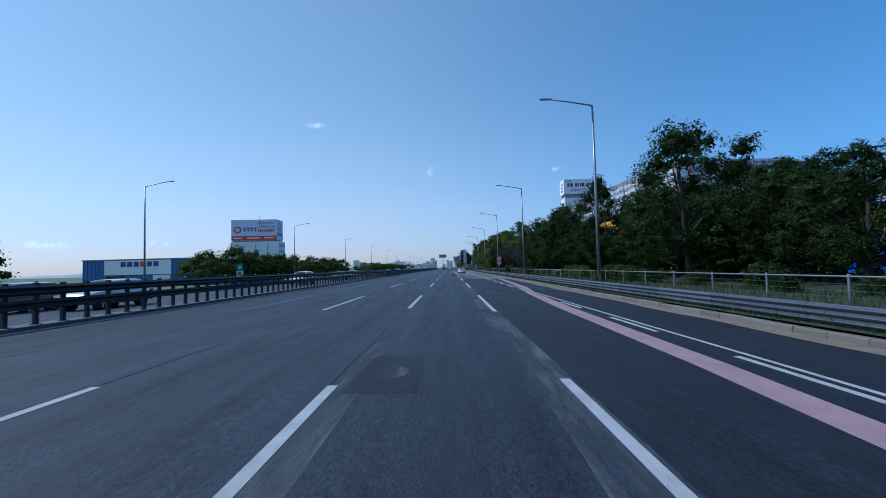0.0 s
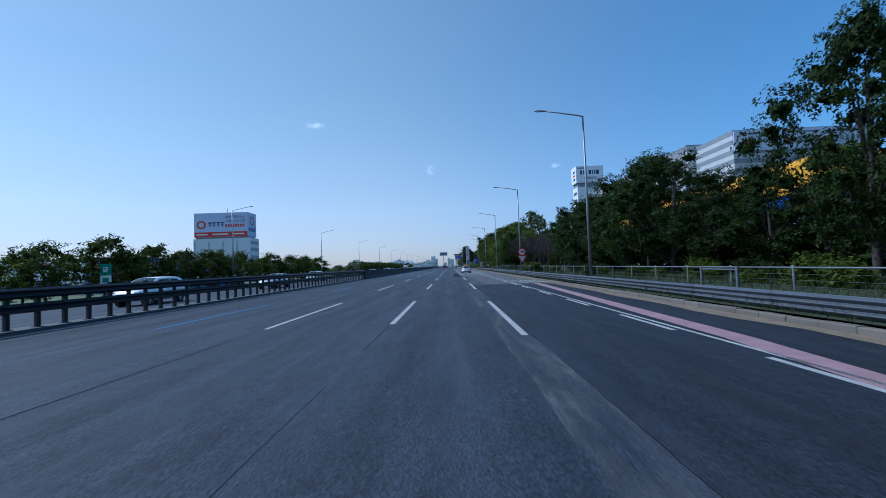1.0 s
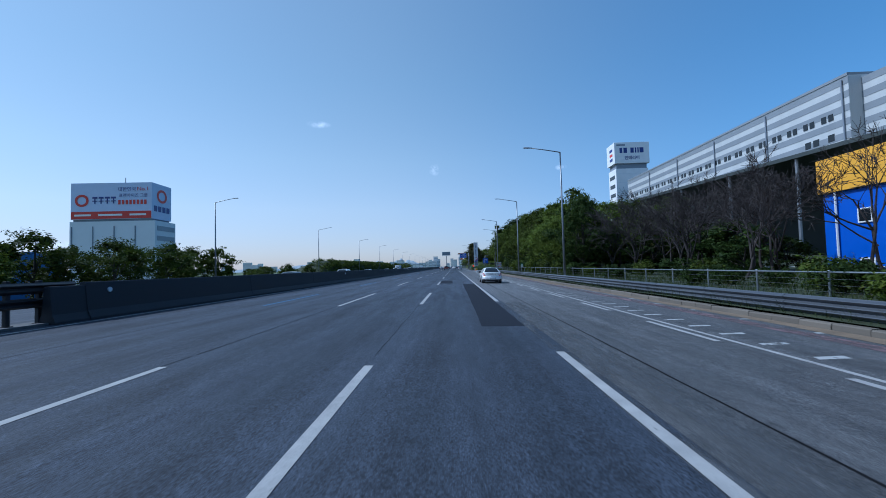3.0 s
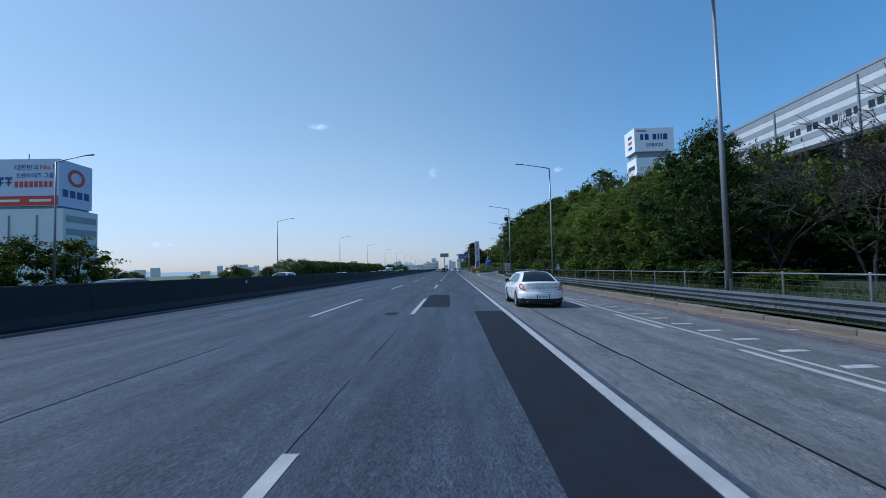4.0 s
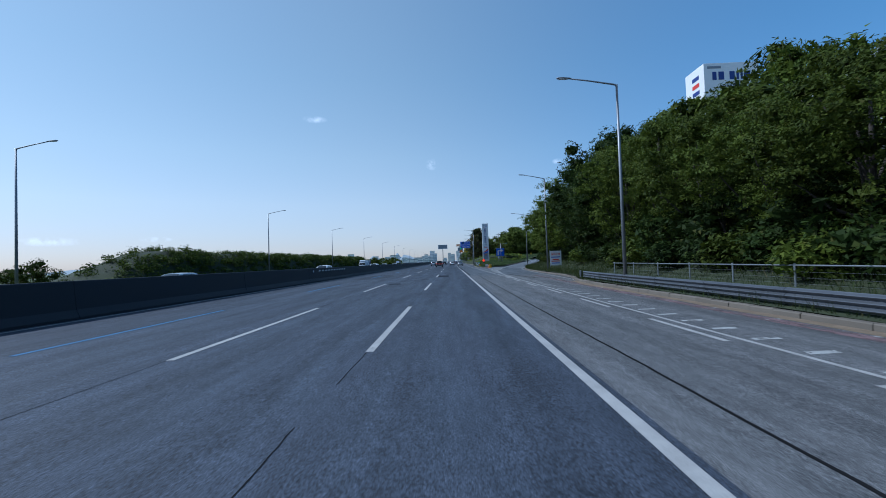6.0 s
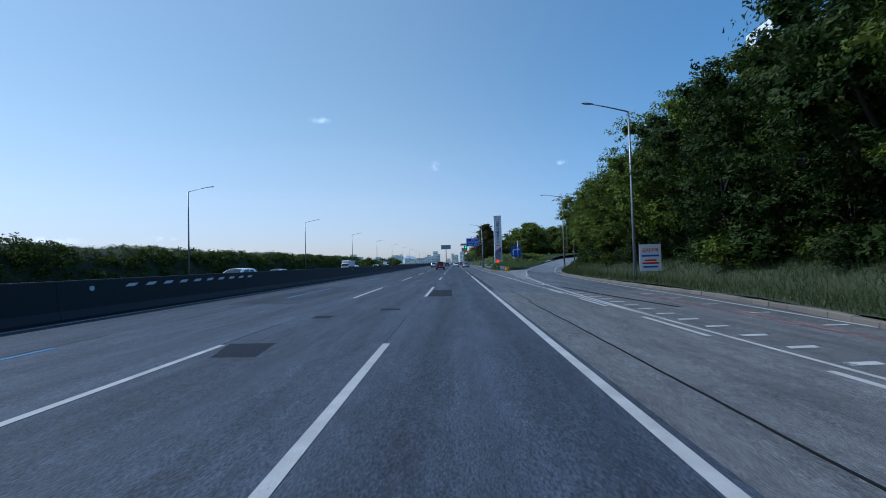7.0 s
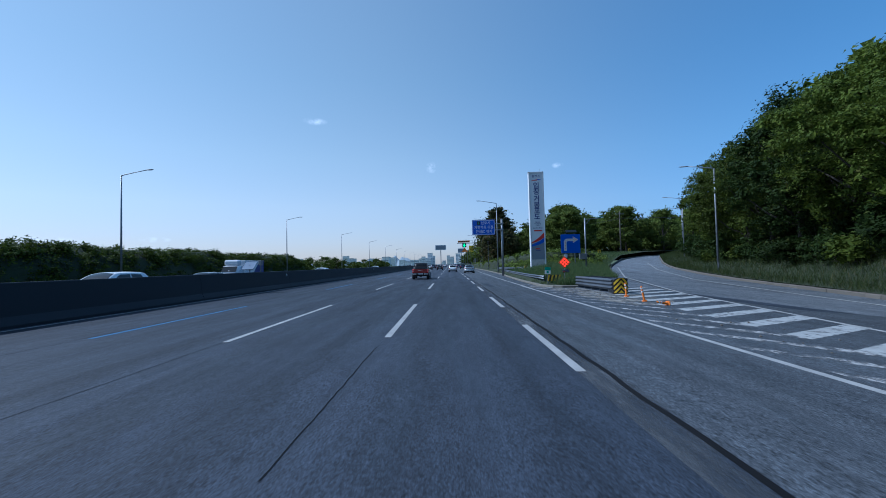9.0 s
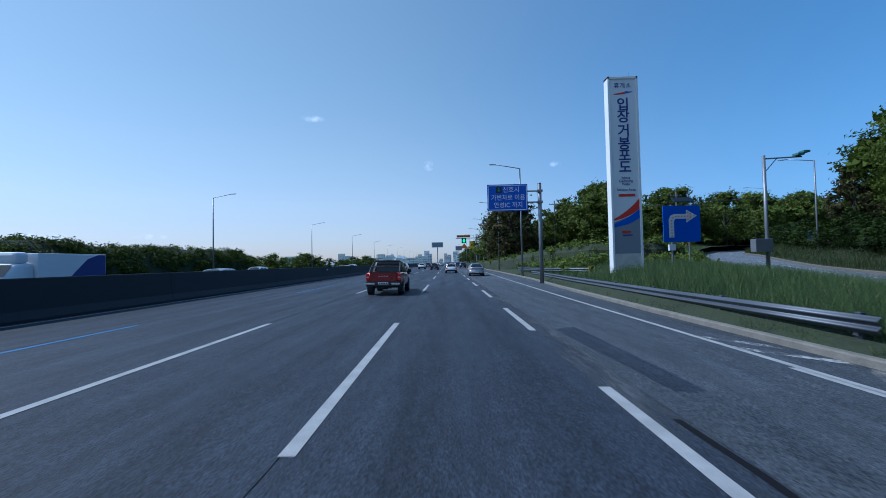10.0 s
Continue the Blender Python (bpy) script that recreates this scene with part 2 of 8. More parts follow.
def asphalt(name, color, tracks=0.16, coarse=1.0):
    """Worn asphalt: stone speckle, patchy binder, long streaks and polished wheel tracks across 3.63 m lanes;
    brightness differs from stretch to stretch.
    """
    m = bpy.data.materials.new(name)
    m.use_nodes = True
    n, l = m.node_tree.nodes, m.node_tree.links
    b = n["Principled BSDF"]
    b.inputs["Specular IOR Level"].default_value = 0.28
    geo = n.new("ShaderNodeNewGeometry")

    def noise_at(scale, stretch, detail=4):
        t, mp = n.new("ShaderNodeTexNoise"), n.new("ShaderNodeMapping")
        mp.inputs["Scale"].default_value = stretch
        t.inputs["Scale"].default_value, t.inputs["Detail"].default_value, t.inputs["Roughness"].default_value = scale, detail, 0.65
        l.new(geo.outputs["Position"], mp.inputs["Vector"])
        l.new(mp.outputs["Vector"], t.inputs["Vector"])
        return t.outputs["Fac"]

    def span(value, a, b_, lo=0.3, hi=0.7):
        r = n.new("ShaderNodeMapRange")
        r.inputs["From Min"].default_value, r.inputs["From Max"].default_value = lo, hi
        r.inputs["To Min"].default_value, r.inputs["To Max"].default_value = a, b_
        l.new(value, r.inputs["Value"])
        return r.outputs["Result"]

    def maths(op, x, y):
        q = n.new("ShaderNodeMath")
        q.operation = op
        for k, v in enumerate((x, y)):
            if isinstance(v, (int, float)):
                q.inputs[k].default_value = v
            else:
                l.new(v, q.inputs[k])
        return q.outputs[0]

    xyz = n.new("ShaderNodeSeparateXYZ")
    l.new(geo.outputs["Position"], xyz.inputs["Vector"])
    bend = span(noise_at(0.25, (1, 0.25, 1), 2), -0.25, 0.25)
    lane = maths("FRACT", maths("MULTIPLY", maths("ADD", maths("ADD", xyz.outputs["X"], 1.83), bend), 1 / 3.63), 0)
    ramp = n.new("ShaderNodeValToRGB")
    ramp.color_ramp.interpolation = "EASE"
    e = ramp.color_ramp.elements
    e[0].position, e[0].color = 0.0, (1, 1, 1, 1)
    e[1].position, e[1].color = 1.0, (1, 1, 1, 1)
    for p, v in ((0.12, 0.95), (0.27, 0.0), (0.42, 0.6), (0.52, 0.75), (0.62, 0.6), (0.75, 0.0), (0.90, 0.95)):
        q = e.new(p)
        q.color = (v, v, v, 1)
    l.new(lane, ramp.inputs["Fac"])
    track = span(ramp.outputs["Color"], 1 - tracks, 1 + tracks * 0.5, 0, 1)
    stretch_tone = n.new("ShaderNodeValToRGB")
    e = stretch_tone.color_ramp.elements
    e[0].position, e[0].color = 0.0, (0.42, 0.42, 0.42, 1)
    e[1].position, e[1].color = 1.0, (0.86, 0.86, 0.86, 1)
    for p, v in ((0.10, 0.66), (0.19, 0.71), (0.31, 0.74), (0.38, 1.02), (0.46, 1.02), (0.56, 0.90), (0.74, 0.84), (0.84, 0.58), (0.90, 0.64)):
        q = e.new(p)
        q.color = (v, v, v, 1)
    l.new(span(xyz.outputs["Y"], 0, 1, 0, 300), stretch_tone.inputs["Fac"])
    stone = noise_at(38 * coarse, (1, 1, 1), 2)
    value = maths("MULTIPLY", span(stone, 0.30, 1.70, 0.36, 0.64), span(noise_at(2.6, (1, 0.22, 1), 6), 0.78, 1.22))
    # pale stone tops worn bare of binder
    fleck = noise_at(95 * coarse, (1, 1, 1), 1)
    value = maths("MULTIPLY", value, span(fleck, 0.72, 1.0, 0.30, 0.52))
    value = maths("MULTIPLY", value, span(fleck, 1.0, 2.3, 0.57, 0.72))
    value = maths("MULTIPLY", value, span(noise_at(0.8, (1.4, 0.05, 1), 5), 0.82, 1.18))
    value = maths("MULTIPLY", value, span(noise_at(9.0, (1, 0.5, 1), 5), 0.76, 1.24))
    value = maths("MULTIPLY", value, span(noise_at(0.35, (2.2, 0.12, 1), 4), 0.84, 1.16))
    value = maths("MULTIPLY", maths("MULTIPLY", value, track), stretch_tone.outputs["Color"])
    mul = n.new("ShaderNodeMix")
    mul.data_type, mul.blend_type = "RGBA", "MULTIPLY"
    mul.inputs["Factor"].default_value = 1.0
    mul.inputs["A"].default_value = (*color, 1)
    l.new(value, mul.inputs["B"])
    l.new(mul.outputs["Result"], b.inputs["Base Color"])
    l.new(span(noise_at(1.5, (1, 0.1, 1)), 0.60, 0.82), b.inputs["Roughness"])
    bp = n.new("ShaderNodeBump")
    bp.inputs["Strength"].default_value, bp.inputs["Distance"].default_value = 0.7, 0.010
    l.new(stone, bp.inputs["Height"])
    l.new(bp.outputs["Normal"], b.inputs["Normal"])
    return m


def worn(m, low, high, scale=3.0, stretch=(1, 0.3, 1)):
    """Wears a coat away in ragged gaps, so that what lies under it shows."""
    n, l = m.node_tree.nodes, m.node_tree.links
    b, out = n["Principled BSDF"], n["Material Output"]
    geo, mp, t = n.new("ShaderNodeNewGeometry"), n.new("ShaderNodeMapping"), n.new("ShaderNodeTexNoise")
    mp.inputs["Scale"].default_value = stretch
    t.inputs["Scale"].default_value, t.inputs["Detail"].default_value, t.inputs["Roughness"].default_value = scale, 8, 0.7
    l.new(geo.outputs["Position"], mp.inputs["Vector"])
    l.new(mp.outputs["Vector"], t.inputs["Vector"])
    r = n.new("ShaderNodeMapRange")
    r.inputs["From Min"].default_value, r.inputs["From Max"].default_value = low, high
    l.new(t.outputs["Fac"], r.inputs["Value"])
    mix, clear = n.new("ShaderNodeMixShader"), n.new("ShaderNodeBsdfTransparent")
    l.new(r.outputs["Result"], mix.inputs["Fac"])
    l.new(clear.outputs["BSDF"], mix.inputs[1])
    l.new(b.outputs["BSDF"], mix.inputs[2])
    l.new(mix.outputs["Shader"], out.inputs["Surface"])
    return m


ASPHALT = asphalt("asphalt", (0.0385, 0.0475, 0.0665))
ASPHALT_NEW = asphalt("asphalt_new", (0.0215, 0.026, 0.037), 0.08)
ASPHALT_PALE = asphalt("asphalt_pale", (0.103, 0.106, 0.111), 0.10, 1.6)
ASPHALT_GORE = asphalt("asphalt_gore", (0.080, 0.090, 0.104), 0.06)
ASPHALT_RAMP = asphalt("asphalt_ramp", (0.150, 0.165, 0.185), 0.06)
ASPHALT_PATCH = mat("asphalt_patch", (0.0105, 0.0135, 0.0215), 0.95, spec=0.2, vary=0.35, scale=1.5, fine=40, bump=0.6, depth=0.01)
ASPHALT_WORN = worn(mat("asphalt_worn", (0.074, 0.080, 0.088), 0.8, vary=0.45, scale=0.6, fine=30, bump=0.7, depth=0.015, stretch=(2.0, 0.3, 1)), 0.42, 0.66, 1.2, (1.6, 0.25, 1))
GRIT = worn(mat("grit", (0.21, 0.20, 0.18), 0.95, vary=0.45, scale=0.5, fine=35, bump=0.8, depth=0.02), 0.42, 0.62, 1.6, (1, 0.6, 1))
SEALANT = mat("sealant", (0.009, 0.009, 0.010), 0.8, vary=0.3, bump=0.1, spec=0.12)
PAINT = worn(mat("road_paint", (0.31, 0.31, 0.305), 0.7, vary=0.32, scale=0.8, fine=45, bump=0.4), 0.27, 0.36, 9.0)
PAINT_WORN = worn(mat("road_paint_worn", (0.36, 0.36, 0.36), 0.7, vary=0.35, scale=0.5, fine=30, bump=0.4), 0.44, 0.60, 6.0, (1, 0.6, 1))
PAINT_FADED = worn(mat("road_paint_faded", (0.33, 0.34, 0.34), 0.7, vary=0.3, scale=0.6, fine=35, bump=0.4), 0.33, 0.48, 5.0, (1, 0.6, 1))
PAINT_BLUE = worn(mat("blue_paint", (0.014, 0.115, 0.26), 0.6, vary=0.3, scale=0.8, fine=45, bump=0.4), 0.25, 0.40, 4.0)
PAINT_PINK = worn(mat("pink_paint", (0.27, 0.165, 0.18), 0.7, vary=0.25, scale=1.0, fine=35, bump=0.4), 0.22, 0.34, 6.0)
PAINT_PINK_WORN = worn(mat("pink_paint_worn", (0.16, 0.105, 0.11), 0.7, vary=0.35, scale=0.7, fine=35, bump=0.4), 0.36, 0.60, 3.0)
CONCRETE = mat("concrete", (0.125, 0.108, 0.088), 0.85, vary=0.35, random_object=0.4, scale=1.6, fine=30, bump=0.4, depth=0.02)
CONCRETE_DIRTY = mat("dirty_concrete", (0.17, 0.155, 0.13), 0.9, vary=0.4, scale=0.9, fine=25, bump=0.5, depth=0.02)
CONCRETE_GREY = mat("grey_concrete", (0.085, 0.088, 0.09), 0.9, vary=0.4, scale=0.9, fine=25, bump=0.5, depth=0.02)
CONCRETE_PALE = mat("pale_render", (0.50, 0.49, 0.46), 0.8, vary=0.3, scale=0.8, fine=30, bump=0.3)
TEAL_CASE = mat("teal_case", (0.05, 0.16, 0.16), 0.5, vary=0.2, bump=0.05)
# stained concrete; its near-black tone also carries the road side's shade
CONCRETE_SHADE = mat("shaded_barrier_concrete", (0.014, 0.018, 0.025), 0.7, vary=0.35, scale=2.5, fine=25, bump=0.25, stretch=(1, 0.4, 2.0))
STEEL = mat("galvanised_steel", (0.24, 0.26, 0.28), 0.5, 0.75, vary=0.18, scale=1.0, fine=60, bump=0.08)
GUARD_STEEL = mat("weathered_rail_steel", (0.100, 0.110, 0.128), 0.5, 0.6, vary=0.35, scale=1.4, fine=50, bump=0.1, stretch=(1, 0.5, 3.0), random_object=0.35)
# near-black steel: the shade on the rail's visible side is in the colour
STEEL_SHADE = mat("shaded_rail_steel", (0.015, 0.017, 0.022), 0.5, 0.2, vary=0.3, scale=1.2, fine=60, bump=0.1)
POLE = mat("pole_steel", (0.22, 0.23, 0.25), 0.45, 0.6, vary=0.2, scale=1.0, fine=60, bump=0.06)
GRASS_SOIL = mat("grass_soil", (0.024, 0.033, 0.012), 0.95, vary=0.5, scale=3.0, fine=12, bump=0.8, depth=0.06)
FIELD = mat("field", (0.07, 0.095, 0.035), 0.95, vary=0.4, scale=40.0, fine=1.5, bump=0.5, depth=0.1)
SOIL = mat("dry_soil", (0.16, 0.12, 0.08), 0.95, vary=0.4, scale=1.0, fine=20, bump=0.6, depth=0.03)
BARK = mat("bark", (0.042, 0.034, 0.028), 0.9, vary=0.35, scale=0.5, fine=25, bump=0.7, depth=0.03, stretch=(1, 1, 0.25))
TWIG = mat("twig", (0.034, 0.027, 0.026), 0.9, vary=0.3, scale=0.5, fine=25, bump=0.3)
# one foliage in lit and shaded copies: sun and shade are in the colour
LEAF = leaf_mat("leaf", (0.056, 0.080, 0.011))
LEAF_SUNLIT = leaf_mat("leaf_sunlit", (0.085, 0.122, 0.018))
LEAF_BRIGHT = leaf_mat("leaf_bright", (0.105, 0.145, 0.028))
LEAF_SHADE = leaf_mat("leaf_shade", (0.024, 0.043, 0.009))
LEAF_PINE = leaf_mat("leaf_pine", (0.060, 0.070, 0.026), (0.14, 0.09, 0.04), 0.3)
BLADE = leaf_mat("grass_blade", (0.070, 0.112, 0.044), (0.22, 0.21, 0.10), 0.12)
BLADE_MID = leaf_mat("verge_grass_blade", (0.055, 0.084, 0.026), (0.18, 0.16, 0.07), 0.16)
# dark weeds, with the verge's shade also put into the blade colour
BLADE_SHADE = leaf_mat("shaded_grass_blade", (0.032, 0.050, 0.016), (0.12, 0.10, 0.05), 0.12)
WHITE = mat("white_panel", (0.74, 0.75, 0.77), 0.5, vary=0.08, scale=4.0, fine=20, bump=0.05)
GREY_BAND = mat("grey_panel", (0.30, 0.33, 0.38), 0.5, vary=0.10, scale=4.0, fine=20, bump=0.05)
BLUE_PANEL = mat("blue_panel", (0.035, 0.12, 0.32), 0.5, vary=0.15, scale=3.0, fine=20, bump=0.08)
BLUE_WALL = mat("blue_wall", (0.010, 0.085, 0.50), 0.55, vary=0.12, scale=3.0, fine=20, bump=0.08)
YELLOW_WALL = mat("yellow_wall", (0.72, 0.36, 0.02), 0.55, vary=0.12, scale=3.0, fine=20, bump=0.08)
BLACK = mat("black_rubber", (0.012, 0.012, 0.013), 0.6, vary=0.2, bump=0.1)
DARK_GLASS = mat("dark_glass", (0.012, 0.015, 0.018), 0.06, vary=0.05, bump=0.0)
# dark cell glass made pale: the reflected sky is in the base colour
SKYLIT_SOLAR = mat("skylit_solar_glass", (0.16, 0.20, 0.27), 0.15, vary=0.1, bump=0.0, coat=1.0)
SIGN_BLUE = mat("sign_blue", (0.008, 0.090, 0.55), 0.4, vary=0.08, bump=0.03)
SIGN_WHITE = mat("sign_white", (0.80, 0.80, 0.80), 0.4, vary=0.05, bump=0.03)
SIGN_RED = mat("sign_red", (0.55, 0.03, 0.02), 0.4, vary=0.08, bump=0.03)
SIGN_NAVY = mat("sign_navy", (0.015, 0.035, 0.20), 0.4, vary=0.08, bump=0.03)
SIGN_ORANGE = mat("sign_orange", (0.75, 0.20, 0.02), 0.4, vary=0.08, bump=0.03)
SIGN_YELLOW = mat("sign_yellow", (0.80, 0.50, 0.02), 0.4, vary=0.08, bump=0.03)
SIGN_GREEN = mat("sign_green", (0.01, 0.28, 0.18), 0.4, vary=0.08, bump=0.03)
SIGN_GREY = mat("sign_grey", (0.20, 0.23, 0.28), 0.5, vary=0.08, bump=0.03)
SIGN_PALE = mat("sign_pale", (0.66, 0.69, 0.73), 0.45, vary=0.06, bump=0.03)
# white print taken bluish: the tint of the shaded front is in it
BANNER_SHADE = mat("shaded_banner", (0.55, 0.61, 0.79), 0.5, vary=0.06, scale=3.0, bump=0.02)
SIGN_BLACK = mat("sign_black", (0.015, 0.015, 0.018), 0.5, vary=0.1, bump=0.03)

# ---- ground and carriageways ----
KERB = [(-80, 8.9), (20, 8.9), (60, 9.1), (100, 9.2), (150, 9.3), (180, 9.4), (186, 9.7), (191, 10.9), (197, 11.6), (208, 11.7), (220, 12.2), (230, 13.3), (236, 14.3), (243, 16.5), (250, 18.7),
        (257, 20.9), (272, 25.3), (286, 29.6), (299, 34.6), (318, 43.5), (334, 56.5), (346, 76), (354, 104)]
RAMP_LEFT = [(190, 5.9), (200, 6.1), (211, 6.6), (225, 7.7), (232, 9.1), (240, 10.3), (252, 12.4), (271, 17.0), (293, 25.0), (312, 34.5), (328, 46.5), (342, 64), (352, 92)]
RAMP_RIGHT = [(188, 10.2), (196, 10.7), (205, 11.0), (216, 11.7), (226, 12.4), (235, 13.7), (240, 14.5), (250, 16.9), (266, 20.8), (285, 27.0), (299, 32.3), (318, 41.5), (334, 54.5), (347, 75), (355, 104)]
ISLE_LEFT = [(259, 7.0), (260, 6.5), (262, 6.4), (270, 6.5), (283, 7.0), (296, 7.8), (330, 8.4), (420, 9.0), (900, 9.5)]


RAMP_RISE = [(262, 0.0), (280, 0.35), (293, 0.8), (304, 1.55), (312, 2.0), (330, 2.7), (352, 3.2), (400, 3.4)]


def rise(y):
    """How far the exit ramp has climbed."""
    return lerp(RAMP_RISE, y)


def road_strip(name, left, right, ys, material, label, lift=0.0, columns=8):
    bm = bm_new()
    rows = []
    for y in ys:
        a, b = left(y), right(y)
        rows.append([bm.verts.new((a + (b - a) * k / columns, y, zr(a + (b - a) * k / columns) + lift)) for k in range(columns + 1)])
    for q, w in zip(rows, rows[1:]):
        for k in range(columns):
            bm.faces.new((q[k], q[k + 1], w[k + 1], w[k]))
    return solid(name, bm, material, label, "road", "structure")


ground_bm = bm_new()
bmesh.ops.create_grid(ground_bm, x_segments=60, y_segments=60, size=4500, matrix=Matrix.Translation((0, 300, -1.2)))
solid("ground", ground_bm, FIELD, "flat green farmland reaching the horizon", "ground", "structure")


def right_edge(y):
    return lerp(KERB, y) if y < 300 else max(lerp(ISLE_LEFT, y), 8.4)


road_strip("road_main", lambda y: -13.2, lambda y: lerp(KERB, y) if y < 262 else lerp(ISLE_LEFT, y) + 0.2, [-80, -40] + list(range(0, 270, 6)) + [270, 283, 296, 330, 420, 600, 900, 1600],
           ASPHALT, "grey worn asphalt motorway with four lanes", columns=10)
road_strip("road_opposite", lambda y: -31.5, lambda y: -14.0, [-80, 0, 80, 160, 240, 320, 400, 600, 900, 1600], ASPHALT, "grey asphalt opposite carriageway behind the median", columns=4)
ramp_bm = bm_new()
rows = []
for y in [240, 245, 250, 257, 264, 274, 284, 292, 299, 308, 318, 326, 334, 340, 346, 350, 354]:
    b = lerp(KERB, y)
    a = lerp(RAMP_LEFT, y) - 1.0 if y > 262 else 9.0
    rows.append([ramp_bm.verts.new((a + (b - a) * k / 4, y + (4 if k < 2 and y > 330 else 0), zr(12) - 0.012 + rise(y))) for k in range(5)])
for q, w in zip(rows, rows[1:]):
    for k in range(4):
        ramp_bm.faces.new((q[k], q[k + 1], w[k + 1], w[k]))
solid("exit_ramp", ramp_bm, ASPHALT_RAMP, "grey asphalt exit ramp curving to the right", "road", "structure")
road_strip("road_resurfaced", lambda y: 2.0 if y > 30 else 1.95, lambda y: lerp(KERB, y) - 0.02, [-80, 0, 20, 40, 60, 64.6], ASPHALT_NEW, "dark newer asphalt on the outer lane and shoulder", 0.004, columns=4)
road_strip("road_exit_lane", lambda y: 2.0, lambda y: lerp(KERB, y) - 0.02, [66, 80, 100, 120, 140, 160, 180, 188, 194, 202], ASPHALT_PALE, "paler worn asphalt on the exit lane", 0.0012, columns=4)
road_strip("road_gore", lambda y: lerp([(202, 2.0), (206, 2.25), (262, 2.25)], y), lambda y: lerp(KERB, y) - 0.02 if y < 240 else 12.0, [202, 205, 208, 214, 220, 226, 232, 238, 244, 250, 256, 262], ASPHALT_GORE, "pale worn asphalt beside the exit gore", 0.0012, columns=4)

road_strip("road_outer_lane", lambda y: 2.25, lambda y: lerp(ISLE_LEFT, y) - 0.02, [262, 266, 270, 276, 283, 290, 296, 310, 330, 360, 420], ASPHALT_GORE, "pale worn asphalt on the outer lane past the exit", 0.0012, columns=4)

# kerb along the shoulder and the ramp
path = [(lerp(KERB, y), y, zr(min(lerp(KERB, y), 12)) + rise(y)) for y in list(range(-60, 180, 8)) + [180, 184, 188, 191, 194, 197, 202, 208, 214, 220, 226, 232, 236, 240, 245, 250, 257, 264, 274, 284, 292, 299, 308, 318, 326, 334, 340, 346]]
KERB_FACE = [(0.0, -0.2), (0.02, 0.14), (0.05, 0.17), (0.24, 0.17), (0.27, -0.2)]
kerb = thing("kerb", "weathered buff concrete kerb along the shoulder", "kerb", kind="structure")
for low, high in ((-60, 2), (258, 346)):
    bm = bm_new()
    ys = sorted({low, high} | {y for _, y, _ in path if low < y < high})
    sweep(bm, [(lerp(KERB, y), y, zr(min(lerp(KERB, y), 12)) + rise(y)) for y in ys], KERB_FACE)
    part("kerb_length", bm, CONCRETE, kerb)
bm = bm_new()
sweep(bm, [(0, -0.492, 0), (0, 0.492, 0)], KERB_FACE, True)
kerb_stone = mesh_of(bm, "kerb_stone", CONCRETE)
rk = random.Random(31)
for k in range(256):
    y = 2.5 + k
    turn = math.degrees(math.atan2(lerp(KERB, y + 0.5) - lerp(KERB, y - 0.5), 1.0))
    o = new("kerb_stone", kerb_stone)
    o.parent = kerb
    o.matrix_basis = pose(lerp(KERB, y) + rk.uniform(-0.012, 0.012), y, zr(min(lerp(KERB, y), 12)) + rise(y) + rk.uniform(-0.018, 0.006), rk.uniform(-0.5, 0.5), rk.uniform(-1.5, 1.5), -turn) @ Matrix.Diagonal((1, 1 / math.cos(radians(turn)), 1, 1))

# verge and wooded slope to the right
HILL = [(-80, 0.0), (95, 0.0), (135, 0.3), (165, 2.0), (190, 5.5), (215, 7.0), (240, 7.0), (262, 6.0), (300, 2.0), (346, 1.5)]


def verge_height(y, off):
    return 0.16 + 0.5 * min(off / 3.0, 1.0) + lerp(HILL, y) * min(max(off - 2.0, 0) / 16.0, 1.25)


verge_bm = bm_new()
rows = []
for x, y, z in path:
    i = path.index((x, y, z))
    d = Vector(path[min(i + 1, len(path) - 1)]) - Vector(path[max(i - 1, 0)])
    side = Vector((d.y, -d.x, 0)).normalized()
    rows.append([verge_bm.verts.new((x + side.x * o, y + side.y * o, z + verge_height(y, o) + 0.12 * noise.noise(Vector((x + o, y * 0.3, 3))) - (3 if o > 75 else 0))) for o in (0.25, 0.8, 1.6, 3, 5, 8, 12, 17, 24, 34, 50, 80)])
for q, w in zip(rows, rows[1:]):
    for k in range(len(q) - 1):
        verge_bm.faces.new((q[k], w[k], w[k + 1], q[k + 1]))
solid("verge", verge_bm, GRASS_SOIL, "weedy grass verge rising into a wooded slope", "verge", "structure", smooth=True)

# grass island between the motorway and the ramp
isle_bm = bm_new()
rows = []


def isle_right(y):
    return min(lerp(RAMP_LEFT, y) - 1.1, 9.3 + (y - 259) * 0.75)


def isle_height(y, u):
    lift = min(max(y - 260, 0) / 12.0, 1.0)
    return 0.14 + lift * (1.15 * math.sin(math.pi * min(max(u, 0), 1)) ** 0.7 + lerp([(0, 0), (286, 0.0), (306, 1.1), (330, 1.8), (900, 2.0)], y) * min(u * 3, 1)) * (1 - 0.5 * u) + rise(y) * u


ISLE_Y = [259, 259.6, 260.5, 262, 266, 270, 276, 283, 290, 296, 304, 312, 320, 328, 335, 342, 350, 380, 420, 520, 700, 900]
for y in ISLE_Y:
    a, b = lerp(ISLE_LEFT, y) + 0.22, (isle_right(y) - 0.22 if y < 352 else 110)
    rows.append([isle_bm.verts.new((a + (b - a) * u, y, zr(min(a + (b - a) * min(u, 0.1), 12)) + isle_height(y, u))) for u in (0, 0.03, 0.1, 0.2, 0.35, 0.5, 0.65, 0.8, 0.92, 1)])
